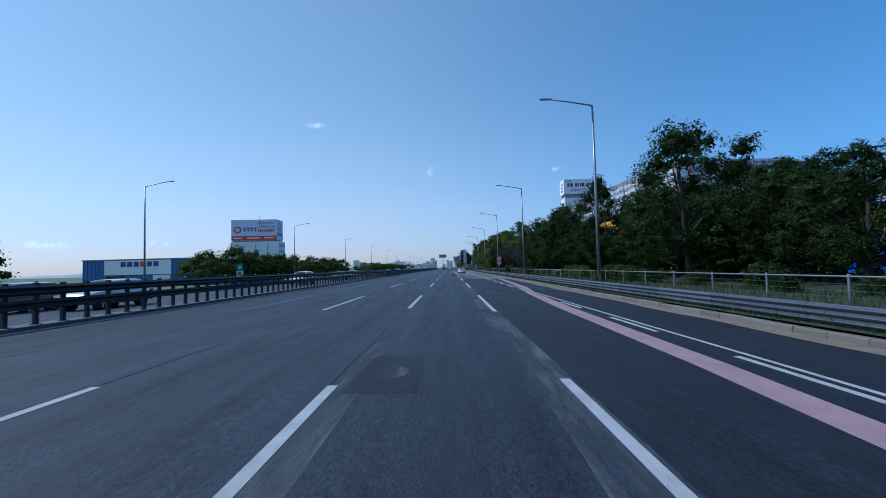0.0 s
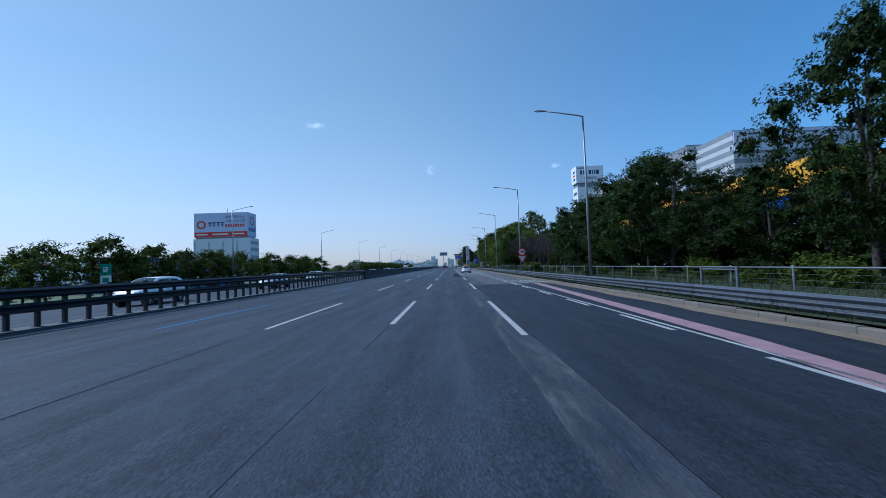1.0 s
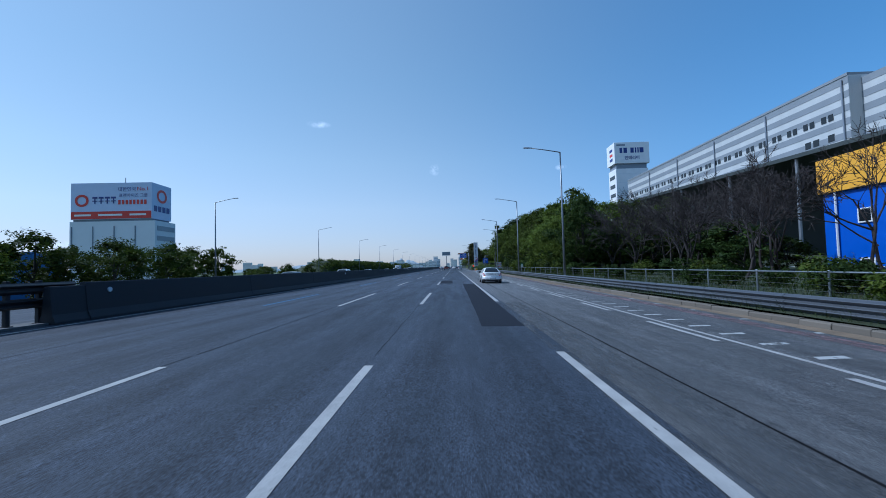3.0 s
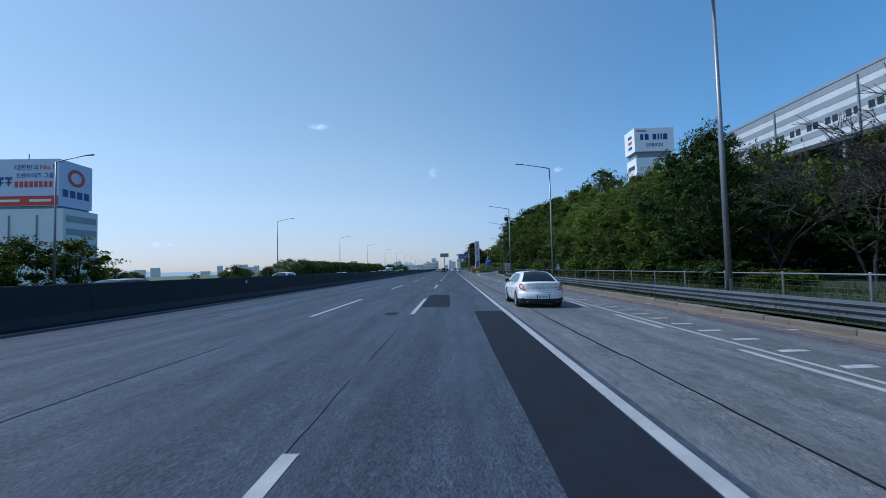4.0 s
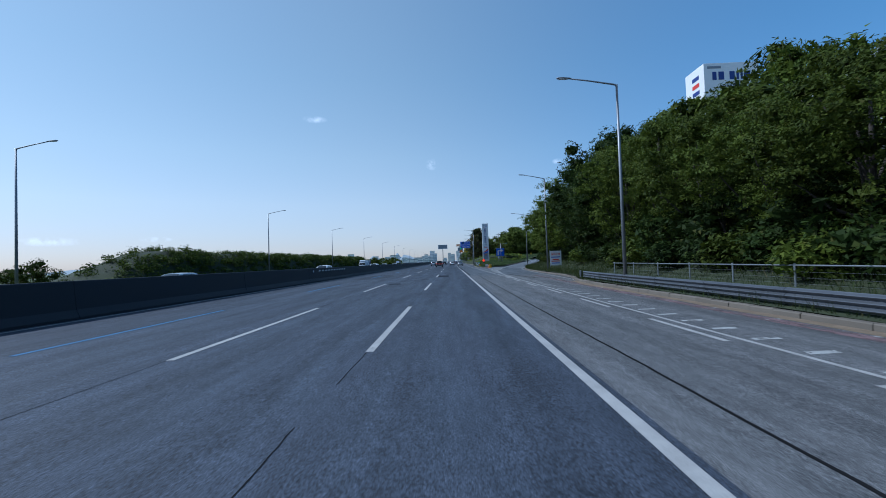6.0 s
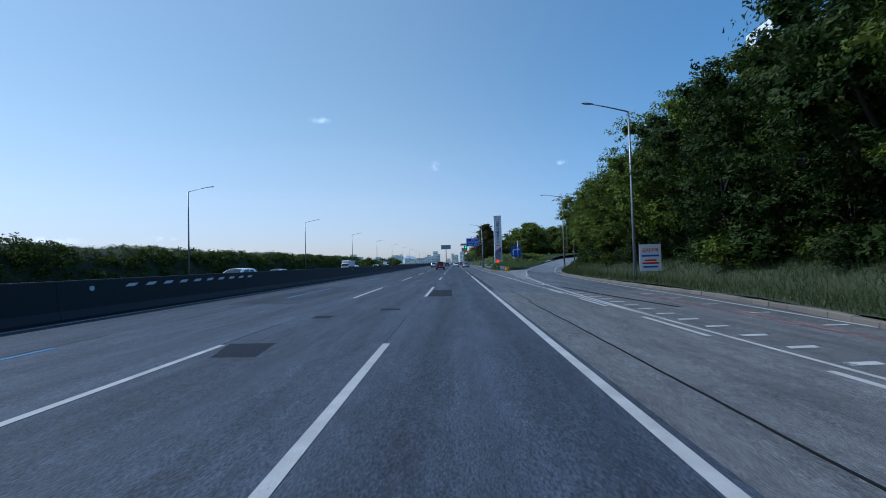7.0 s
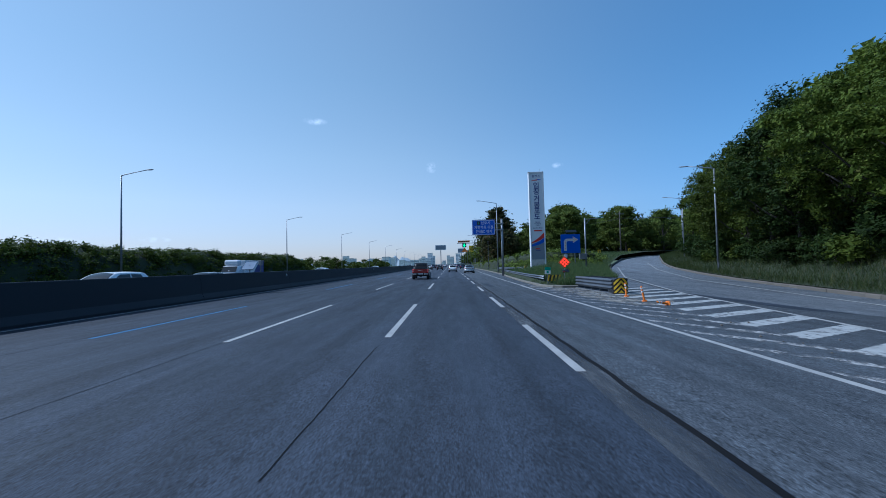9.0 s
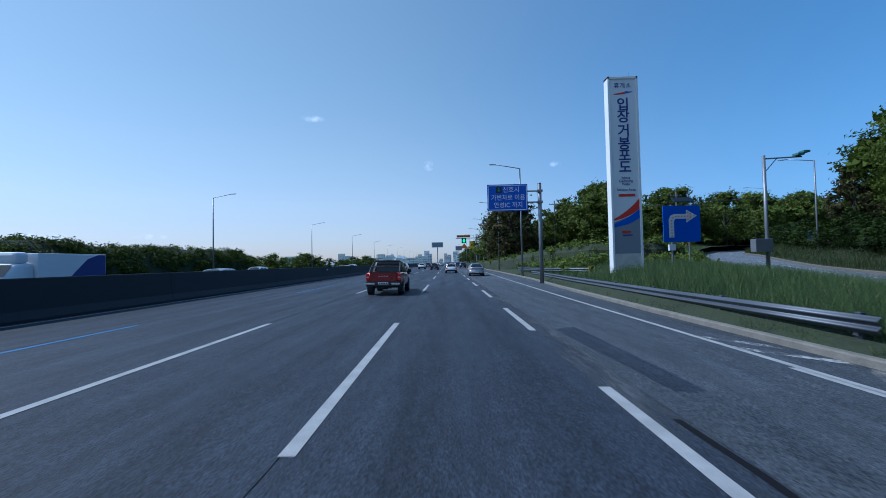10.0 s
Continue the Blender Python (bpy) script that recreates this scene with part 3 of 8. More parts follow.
for q, w in zip(rows, rows[1:]):
    for k in range(len(q) - 1):
        isle_bm.faces.new((q[k], q[k + 1], w[k + 1], w[k]))
solid("grass_island", isle_bm, GRASS_SOIL, "grass island between the motorway and the exit ramp", "verge", "structure", smooth=True)
kerb2_bm = bm_new()
left_path = [(lerp(ISLE_LEFT, y), y, zr(lerp(ISLE_LEFT, y))) for y in ISLE_Y if y < 500]
right_path = [(isle_right(y), y, zr(min(isle_right(y), 12)) + rise(y)) for y in ISLE_Y if y < 350]
KERB_SECTION = [(0.0, -0.2), (0.02, 0.12), (0.05, 0.15), (0.20, 0.15), (0.23, -0.2)]
sweep(kerb2_bm, left_path, KERB_SECTION)
sweep(kerb2_bm, right_path[::-1], KERB_SECTION)
sweep(kerb2_bm, [(9.35, 259.05, zr(9.3)), (8.8, 258.75, zr(8.8)), (7.6, 258.75, zr(7.6)), (6.98, 259.05, zr(7.0))], [(0.0, -0.2), (0.02, 0.12), (0.05, 0.15), (0.45, 0.15), (0.5, -0.2)])
solid("kerb_island", kerb2_bm, CONCRETE_DIRTY, "chipped concrete kerb round the grass island", "kerb", "structure")

# ---- road markings ----
LIFT = 0.006


def strip(bm, pts, width, lift=LIFT, climb=False):
    """A painted band through points (x, y)."""
    rows = []
    for i, p in enumerate(pts):
        d = Vector(pts[min(i + 1, len(pts) - 1)]) - Vector(pts[max(i - 1, 0)])
        side = Vector((d.y, -d.x)).normalized() * width / 2
        rows.append([bm.verts.new((p[0] + s * side.x, p[1] + s * side.y, (zr(min(p[0] + s * side.x, 12)) + rise(p[1]) if climb else zr(p[0] + s * side.x)) + lift)) for s in (-1, 1)])
    for q, w in zip(rows, rows[1:]):
        bm.faces.new((q[0], q[1], w[1], w[0]))


def quad(bm, corners, lift):
    bm.faces.new([bm.verts.new((x, y, zr(x) + lift)) for x, y in corners])


def marking(name, bm, material, label):
    return solid(name, bm, material, label, "road marking", "structure")


# the crews painted by eye: each dash lies a little off the 20 m beat
DRIFT = [(8, 0.5), (28, 0.95), (48, 1.8), (68, 0.9), (88, -0.3), (128, 0.2), (148, 0.6), (168, 1.1), (187, -1.3), (207, -0.35), (228, 0.0), (247, -0.4), (267, -0.6), (290, 0.0)]


def dashes(name, x, far_end, length, period, y0, y1, width, material, label):
    master = None
    parent = thing(name, label, "road marking", kind="structure")
    k = math.ceil((y0 - far_end) / period)
    while far_end + k * period < y1:
        e = far_end + k * period
        e += lerp(DRIFT, e) if period == 20 and y1 > 100 else 0.0
        if master is None:
            bm = bm_new()
            strip(bm, [(x, 0.0), (x, -length / 2), (x, -length)], width)
            master = part("dash", bm, material, parent)
            master.location = (0, e, 0)
        else:
            o = new("dash", master.data)
            o.parent, o.location = parent, (0, e, 0)
        k += 1
    return parent


dashes("lane_line_left", -1.8, 7.8, 8.3, 20, -20, 900, 0.16, PAINT, "white dashed lane line")
dashes("lane_line_far_left", -5.46, 7.8, 8.8, 20, -20, 900, 0.15, PAINT, "white dashed lane line")
dashes("lane_line_right", 1.8, 8.6, 9.8, 20, -20, 90, 0.17, PAINT, "white dashed lane line")
dashes("exit_lane_line", 1.8, 241.0, 5.2, 10, 236, 700, 0.17, PAINT, "white short-dashed lane line by the exit")
dashes("bus_lane_line", -9.12, 7.6, 8.0, 20, -20, 900, 0.14, PAINT_BLUE, "blue dashed bus lane line")
bm = bm_new()
strip(bm, [(1.8, 100.6), (1.8, 140), (1.8, 180), (1.8, 230.2)], 0.18)
strip(bm, [(5.85, -60), (5.85, 20), (5.8, 60), (5.85, 100), (5.95, 140), (5.9, 190), (5.6, 206)], 0.12)
strip(bm, [(-12.66, -60), (-12.66, 100), (-12.66, 400), (-12.66, 1000)], 0.15)
strip(bm, [(-14.6, -60), (-14.6, 400), (-14.6, 1000)], 0.15)
strip(bm, [(5.32, 258), (5.32, 275), (5.6, 300), (6.2, 330), (6.4, 500)], 0.15)
marking("edge_lines", bm, PAINT, "solid white edge and no-crossing lines")
dashes("exit_guide_line", 5.55, 10.15, 3.3, 6.45, -10, 62, 0.15, PAINT, "white short guide dashes beside the edge line")
dashes("exit_guide_line", 5.52, 67.0, 3.4, 6.5, 63, 215, 0.15, PAINT, "white short guide dashes beside the edge line")
bm = bm_new()
strip(bm, [(3.4, -18), (4.2, 2), (4.66, 9.5), (4.95, 20), (5.45, 30), (6.35, 38), (7.1, 55), (7.6, 66)], 0.62)
marking("pink_guide_band", bm, PAINT_PINK, "pink painted exit guide band")
bm = bm_new()
strip(bm, [(7.7, 70), (8.1, 90), (8.3, 130), (8.6, 175), (9.2, 200)], 0.5)
marking("pink_guide_band_faded", bm, PAINT_PINK_WORN, "faded pink exit guide band")

# ---- median ----
bm = bm_new()
sweep(bm, [(-13.62, y, zr(-13.62)) for y in (-80, 0, 93.8, 300, 1200)], [(-0.55, -0.1), (-0.53, 0.07), (0.40, 0.07), (0.42, -0.1)])
solid("median_strip", bm, CONCRETE_GREY, "low grey concrete strip under the median rail", "median", "structure")
median_rail = thing("median_guardrail", "steel double-beam median guardrail on close-set posts, darkened as if in shade", "guardrail", pose(-13.6, 0, zr(-13.6) + 0.07))


def w_profile(height, waves, depth, back=0.012):
    """Section of a corrugated beam, (across, up), closed; it bulges to the left of its way."""
    n = waves * 8
    front = [(-depth * (0.5 - 0.5 * math.cos(math.tau * waves * k / n)), height * k / n) for k in range(n + 1)]
    return front + [(a + back, u) for a, u in front[::-1]]


bm = bm_new()
sweep(bm, [(0.10, y, 0.95) for y in (94.5, 60, 20, -20, -60)], w_profile(0.34, 2, 0.08), True)
sweep(bm, [(-0.10, y, 0.95) for y in (-60, -20, 20, 60, 94.5)], w_profile(0.34, 2, 0.08), True)
part("upper_beam", bm, STEEL_SHADE, median_rail, smooth=True)
bm = bm_new()
sweep(bm, [(0.10, y, 0.50) for y in (94.5, 60, 20, -20, -60)], w_profile(0.30, 2, 0.08), True)
sweep(bm, [(-0.10, y, 0.50) for y in (-60, -20, 20, 60, 94.5)], w_profile(0.30, 2, 0.08), True)
part("lower_beam", bm, STEEL_SHADE, median_rail, smooth=True)
bm = bm_new()
box(bm, -0.06, 0.06, -0.07, 0.07, 0.0, 1.36, 0.012)
box(bm, -0.10, 0.10, -0.12, 0.12, 0.0, 0.02)
post_mesh = mesh_of(bm, "post", STEEL_SHADE)
bm = bm_new()
tube(bm, [(0.0, 0, 1.36), (0.0, 0, 1.42)], [0.06, 0.035], 8)
cap_mesh = mesh_of(bm, "reflector_cap", STEEL)
for k in range(112):
    o = new("post", post_mesh)
    o.parent, o.location = median_rail, (0, -16 + k * 0.985, 0)
    if k % 4 == 0:
        c = new("reflector_cap", cap_mesh)
        c.parent, c.location = median_rail, (0, -16 + k * 0.985, 0)

median_barrier = thing("median_barrier", "weathered concrete median barrier in long segments, darkened as if in shade", "barrier", pose(-13.3, 0, zr(-13.3)))
BARRIER = [(-0.32, 0.0), (-0.32, 0.08), (-0.20, 0.34), (-0.11, 1.30), (-0.09, 1.33), (0.09, 1.33), (0.11, 1.30), (0.20, 0.34), (0.32, 0.08), (0.32, 0.0)]
bm = bm_new()
sweep(bm, [(0, 0, 0), (0, 11.98, 0)], BARRIER, True)
seg_mesh = mesh_of(bm, "segment", CONCRETE_SHADE)
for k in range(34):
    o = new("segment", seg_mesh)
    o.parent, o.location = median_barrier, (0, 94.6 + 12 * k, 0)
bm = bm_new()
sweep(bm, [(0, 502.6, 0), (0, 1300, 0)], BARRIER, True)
part("far_length", bm, CONCRETE_SHADE, median_barrier)
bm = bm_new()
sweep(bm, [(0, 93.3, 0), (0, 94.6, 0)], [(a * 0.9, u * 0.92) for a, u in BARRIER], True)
part("end_block", bm, CONCRETE_SHADE, median_barrier, "chipped concrete end block, darkened as if in shade")
# slanted reflective marks and round reflectors on the barrier face
bm = bm_new()
for k in range(10):
    y = 193.2 + k * 1.08
    a = [(0.150, y, 0.86), (0.150, y + 0.5, 0.86), (0.128, y + 0.95, 1.12), (0.128, y + 0.45, 1.12)]
    bm.faces.new([bm.verts.new(p) for p in a])
part("hazard_stripe", bm, SIGN_WHITE, median_barrier, "slanted white reflective stripes")
bm = bm_new()
tube(bm, [(0.13, 0, 0), (0.175, 0, 0)], 0.09, 12)
disc_mesh = mesh_of(bm, "reflector", SIGN_PALE)
for y in (95.6, 130, 160, 191.9, 230, 262, 300):
    o = new("reflector", disc_mesh)
    o.parent, o.location = median_barrier, (0, y, 1.02)
solar = thing("solar_beacon", "small tilted solar panel beacon on the median barrier", "beacon", pose(-13.3, 256.2, zr(-13.3) + 1.33))
bm = bm_new()
tube(bm, [(0, 0, 0), (0, 0, 0.5)], 0.03, 8)
part("stand", bm, POLE, solar)
bm = bm_new()
box(bm, -0.38, 0.38, -0.02, 0.02, -0.42, 0.42, 0.008)
bmesh.ops.transform(bm, matrix=pose(0, 0, 0.44, -54, 0, 0), verts=bm.verts)
part("panel", bm, SKYLIT_SOLAR, solar, "glossy solar panel, paled for the sky's reflection")
bm = bm_new()
tube(bm, [(0.62, 0.2, 0), (0.62, 0.2, 0.75)], 0.035, 8)
box(bm, 0.52, 0.74, 0.1, 0.3, 0.45, 0.75, 0.02)
part("beacon_post", bm, POLE, solar)

# ---- right guardrail and fence ----
RAIL_X = 9.95
guardrail = thing("guardrail", "galvanised three-wave steel guardrail along the shoulder", "guardrail")
for k in range(61):
    ya, yb = -59 + 4 * k, -59 + 4 * (k + 1) + 0.16
    bm = bm_new()
    # each length laps over the next
    sweep(bm, [(lerp(KERB, ya) + 0.445, ya, zr(9.9) + 0.30), (lerp(KERB, yb) + 0.461, yb, zr(9.9) + 0.30)], w_profile(0.50, 3, 0.085), True)
    for z in (0.33, 0.55, 0.77):
        for y in (ya + 0.04, ya + 0.12):
            tube(bm, [(lerp(KERB, ya) + 0.452, y, zr(9.9) + z), (lerp(KERB, ya) + 0.42, y, zr(9.9) + z)], 0.018, 6)
    part("beam", bm, GUARD_STEEL, guardrail, smooth=False)
bm = bm_new()
box(bm, -0.05, 0.05, -0.06, 0.06, -0.25, 0.78, 0.01)
box(bm, -0.10, -0.045, -0.05, 0.05, 0.35, 0.72)
gpost = mesh_of(bm, "post", GUARD_STEEL)
for k in range(62):
    y = -59 + 4 * k
    if y > 186:
        break
    o = new("post", gpost)
    o.parent, o.location = guardrail, (lerp(KERB, y) + 0.58, y, zr(9.9))
bm = bm_new()
tube(bm, [(0, 0, 0.3), (0, -0.02, 0.7)], 0.05, 10)
box(bm, -0.1, 0.02, -0.25, 0.05, 0.28, 0.82, 0.03)
o = part("end_plate", bm, GUARD_STEEL, guardrail)
o.location = (lerp(KERB, 186) + 0.45, 186, zr(9.9))

fence = thing("boundary_fence", "pale grey pipe-and-wire boundary fence behind the guardrail", "fence", pose(11.6, 0, zr(9.9) + 0.55))
bm = bm_new()
tube(bm, [(0, y, 0.82) for y in (-40, 40, 110, 183)], 0.028, 8)
part("top_rail", bm, STEEL, fence)
bm = bm_new()
for z in (0.2, 0.4, 0.6):
    tube(bm, [(0, -40, z), (0, 183, z)], 0.003, 4)
tagged(part("wire", bm, POLE, fence), kind="stuff")
bm = bm_new()
tube(bm, [(0, 0, -0.6), (0, 0, 0.86)], 0.035, 8)
tube(bm, [(0, 0, 0.86), (0, 0, 0.89)], [0.045, 0.02], 8)
fpost = mesh_of(bm, "post", STEEL)
for k in range(62):
    y = -11.2 + 3.18 * k
    if y > 183.5:
        break
    o = new("post", fpost)
    o.parent, o.location = fence, (0, y, 0)
gate = thing("fence_gate", "double-rail galvanised gate frame in the fence", "gate", pose(11.5, 45.5, zr(9.9) + 0.5))
for y in (0, 2.4):
    bm = bm_new()
    box(bm, -0.05, 0.05, y - 0.05, y + 0.05, -0.6, 0.92, 0.01)
    part("gate_post", bm, STEEL, gate)
bm = bm_new()
for z in (0.78, 0.88):
    tube(bm, [(0, 0, z), (0, 2.4, z)], 0.03, 8)
part("gate_rail", bm, STEEL, gate)


# ---- street lamps ----
def street_lamp(name, height, arm, m, group, label):
    lamp = thing(name, label, "street lamp", m, group)
    bm = bm_new()
    tube(bm, [(0, 0, 0), (0, 0, height * 0.5), (0, 0, height)], [0.115, 0.09, 0.062], 12)
    part("pole", bm, POLE, lamp, smooth=True)
    bm = bm_new()
    box(bm, -0.2, 0.2, -0.2, 0.2, 0.0, 0.03, 0.008)
    for a in (-0.15, 0.15):
        for b in (-0.15, 0.15):
            tube(bm, [(a, b, 0.03), (a, b, 0.09)], 0.02, 6)
    box(bm, -0.06, 0.06, -0.125, -0.10, 0.5, 1.0, 0.01)
    part("base_plate", bm, POLE, lamp)
    bm = bm_new()
    s = 1 if arm > 0 else -1
    tube(bm, [(0, 0, height - 0.12), (0.06 * s, 0, height - 0.02), (0.25 * s, 0, height + 0.03), (arm * 0.6, 0, height + 0.29), (arm, 0, height + 0.46)], [0.055, 0.055, 0.05, 0.042, 0.036], 10)
    part("arm", bm, POLE, lamp, smooth=True)
    bm = bm_new()
    x0, z0 = arm - 0.12 * s, height + 0.44
    rings = []
    for t, w, h in ((0, 0.05, 0.05), (0.12, 0.10, 0.06), (0.45, 0.15, 0.075), (0.75, 0.13, 0.06), (0.85, 0.05, 0.03)):
        rings.append([bm.verts.new((x0 + s * t, w * math.cos(k * math.tau / 12), z0 + 0.05 * t + 0.02 + h * math.sin(k * math.tau / 12) * (1.0 if math.sin(k * math.tau / 12) > 0 else 0.5))) for k in range(12)])
    for q, w in zip(rings, rings[1:]):
        for k in range(12):
            bm.faces.new((q[k], q[(k + 1) % 12], w[(k + 1) % 12], w[k]))
    bm.faces.new(rings[0]), bm.faces.new(rings[-1])
    head = part("lamp_head", bm, SIGN_GREY, lamp, smooth=True)
    bm = bm_new()
    box(bm, x0 + s * 0.2, x0 + s * 0.7, -0.10, 0.10, z0 + 0.005, z0 + 0.03)
    part("lens", bm, SIGN_PALE, head)
    return lamp


lamp_r = street_lamp("street_lamp", 12.2, -2.75, pose(10.1, 58.9, zr(10) + 0.2), "street lamps along the shoulder", "tall grey steel street lamp with one arm over the road")
for x, y, drop, turn in ((10.1, 0.2, 0, 0), (9.75, 29.4, 0, 0), (10.1, 88.9, 0, 0), (10.1, 119.8, 0, 0), (10.05, 147.0, 0.5, 0), (9.9, 176.8, 0.5, 0), (12.4, 207.2, 0.15, 9)):
    copy_thing(lamp_r, pose(x, y, zr(10) + 0.2 - drop, 0, 0, turn))
lamp_s = street_lamp("street_lamp", 10.4, -2.3, pose(15.1, 236.6, zr(10) + 0.2, 0, 0, -20), "street lamps along the ramp", "grey steel ramp lamp with one short arm")
for x, y, turn in ((26.2, 271.0, -30), (38.9, 300, -40), (53, 326, -55)):
    copy_thing(lamp_s, pose(x, y, zr(10) + 0.2 + rise(y), 0, 0, turn))
for y in (302.5, 332.5, 362.5, 392.5, 422, 452, 485, 520, 560, 610, 670, 750):
    copy_thing(lamp_r, pose(lerp([(300, 8.0), (332, 9.2), (360, 9.9), (400, 10.4)], y), y, zr(10) + 0.1, 0, 0, 0))
lamp_l = street_lamp("street_lamp", 11.85, 2.6, pose(-33.7, 48.0, zr(-33) - 0.1), "street lamps along the far side", "tall slender grey street lamp on the far roadside")
for y in [3, 93.4, 138.6, 184.2, 229.5, 271.3, 315] + [359 + 44.6 * k for k in range(13)]:
    copy_thing(lamp_l, pose(-33.7, y, zr(-33) - 0.1))


# ---- lettering ----
def letters(body, size, m, material, parent, label="", spacing=1.0, width=1.0, name="lettering", bold=0.0):
    """Flat lettering, as a mesh, centred on m; it faces -y when m is turned 90 degrees about x."""
    cu = bpy.data.curves.new(name, "FONT")
    cu.body, cu.size, cu.align_x, cu.align_y, cu.space_character, cu.extrude, cu.offset = body, size, "CENTER", "CENTER", spacing, 0.004, bold
    tmp = new(name, cu)
    bpy.context.view_layer.update()
    me = bpy.data.meshes.new_from_object(tmp.evaluated_get(bpy.context.evaluated_depsgraph_get()))
    bpy.data.objects.remove(tmp)
    me.materials.clear()
    me.materials.append(material)
    ob = new(name, me)
    ob.parent, ob.matrix_basis = parent, m @ Matrix.Diagonal((width, 1, 1, 1))
    return tagged(ob, label)


def upright(x, y, z, turn=0):
    return pose(x, y, z, 90, 0, turn)


def panel(parent, name, x0, x1, y, z0, z1, material, thick=0.03, label="", bevel=0.0):
    bm = bm_new()
    box(bm, x0, x1, y, y + thick, z0, z1, bevel)
    return part(name, bm, material, parent, label)


def plate(parent, name, outline, y, material, thick=0.01, label=""):
    """A thin upright plate over an outline of (x, z), facing -y."""
    bm = bm_new()
    a = [bm.verts.new((x, y, z)) for x, z in outline]
    b = [bm.verts.new((x, y + thick, z)) for x, z in outline]
    bm.faces.new(a), bm.faces.new(b[::-1])
    for i in range(len(a)):
        j = (i + 1) % len(a)
        bm.faces.new((a[i], b[i], b[j], a[j]))
    return part(name, bm, material, parent, label)


def ring(cx, cz, r, n=32):
    return [(cx + r * math.cos(k * math.tau / n), cz + r * math.sin(k * math.tau / n)) for k in range(n)]


def donut(parent, name, cx, cz, r0, r1, y, material, a0=0, a1=360, label=""):
    bm = bm_new()
    n = 32
    for k in range(n):
        t0, t1 = radians(a0 + (a1 - a0) * k / n), radians(a0 + (a1 - a0) * (k + 1) / n)
        q = [(r0, t0), (r1, t0), (r1, t1), (r0, t1)]
        bm.faces.new([bm.verts.new((cx + r * math.cos(t), y, cz + r * math.sin(t))) for r, t in q])
    return part(name, bm, material, parent, label)


# speed limit and slow-down signs on the lamp post
speed_sign = thing("speed_limit_sign", "round red-ringed 40 speed limit sign on a lamp post", "road sign", pose(10.27, 88.5, 3.30) @ Matrix.Diagonal((0.92, 0.92, 0.92, 1)))
plate(speed_sign, "disc", ring(0, 0, 0.58), 0, SIGN_RED, 0.02, "red outer ring")
plate(speed_sign, "face", ring(0, 0, 0.42), -0.006, SIGN_WHITE, 0.005, "white face")
letters("40", 0.62, upright(0, -0.014, -0.01), SIGN_BLACK, speed_sign, "black numerals 40", bold=0.012)
bm = bm_new()
box(bm, -0.35, 0.35, 0.02, 0.05, -0.05, 0.05)
box(bm, -0.10, 0.20, 0.05, 0.16, -0.05, 0.05)
part("bracket", bm, POLE, speed_sign)
slow_sign = thing("slow_down_sign", "inverted triangle slow-down sign with red border", "road sign", pose(10.27, 88.5, 2.38))
plate(slow_sign, "triangle", [(-0.68, 0.36), (-0.62, 0.42), (0.62, 0.42), (0.68, 0.36), (0.04, -0.66), (-0.04, -0.66)], 0, SIGN_RED, 0.02, "red border")
plate(slow_sign, "face", [(-0.48, 0.30), (0.48, 0.30), (0, -0.46)], -0.006, SIGN_WHITE, 0.005, "white face")
letters("천천히", 0.22, upright(0, -0.014, 0.18), SIGN_NAVY, slow_sign, "words for slow")
letters("SLOW", 0.15, upright(0, -0.014, -0.02), SIGN_NAVY, slow_sign, "word SLOW")
bm = bm_new()
box(bm, -0.10, 0.20, 0.02, 0.16, 0.05, 0.15)
part("bracket", bm, POLE, slow_sign)

# small kilometre post on the lamp and roadside
km_sign = thing("kilometre_sign", "small green and white kilometre sign on a post", "road sign", pose(-33.6, 69, zr(-33)))
panel(km_sign, "upper_plate", -0.55, 0.55, 0, 2.2, 3.3, SIGN_GREEN, 0.03, "green upper half")
panel(km_sign, "lower_plate", -0.55, 0.55, 0, 1.25, 2.19, SIGN_WHITE, 0.03, "white lower half")
panel(km_sign, "figure_bar", -0.25, 0.25, -0.012, 2.5, 3.0, SIGN_WHITE, 0.01)
panel(km_sign, "figure_bar", -0.3, 0.3, -0.012, 1.5, 1.95, SIGN_GREEN, 0.01)
bm = bm_new()
tube(bm, [(0, 0.07, -0.2), (0, 0.07, 3.2)], 0.04, 8)
part("post", bm, POLE, km_sign)
km_sign2 = thing("kilometre_sign", "small green and white kilometre sign on a lamp post", "road sign", pose(10.55, 146.98, 1.25) @ Matrix.Diagonal((0.65, 0.65, 0.65, 1)))
panel(km_sign2, "upper_plate", -0.28, 0.28, 0, 0.52, 0.95, SIGN_GREEN, 0.02, "green upper half")
panel(km_sign2, "lower_plate", -0.28, 0.28, 0, 0.2, 0.51, SIGN_WHITE, 0.02, "white lower half")
panel(km_sign2, "figure_bar", -0.18, 0.18, -0.01, 0.62, 0.85, SIGN_WHITE, 0.008)
bm = bm_new()
box(bm, -0.06, 0.06, 0.02, 0.36, 0.5, 0.6)
part("bracket", bm, POLE, km_sign2)

# no-dumping notice beside the ramp
notice = thing("notice_board", "white roadside notice board with red and blue lines", "notice board", pose(13.4, 207.0, 0.0, 0, 0, -4))
# off-white for a white board: dirt and tree shade are in the colour
panel(notice, "board", -0.72, 0.72, 0, 0.75, 2.62, SIGN_PALE, 0.04)
letters("금지구역", 0.30, upright(0, -0.012, 2.18), SIGN_RED, notice, "red words no-go zone", bold=0.006)
for z, w, c in ((1.82, 0.58, SIGN_BLUE), (1.50, 0.40, SIGN_RED), (1.30, 0.55, SIGN_RED), (1.05, 0.5, SIGN_BLUE)):
    panel(notice, "text_bar", -w, w, -0.008, z - 0.06, z + 0.06, c, 0.006)
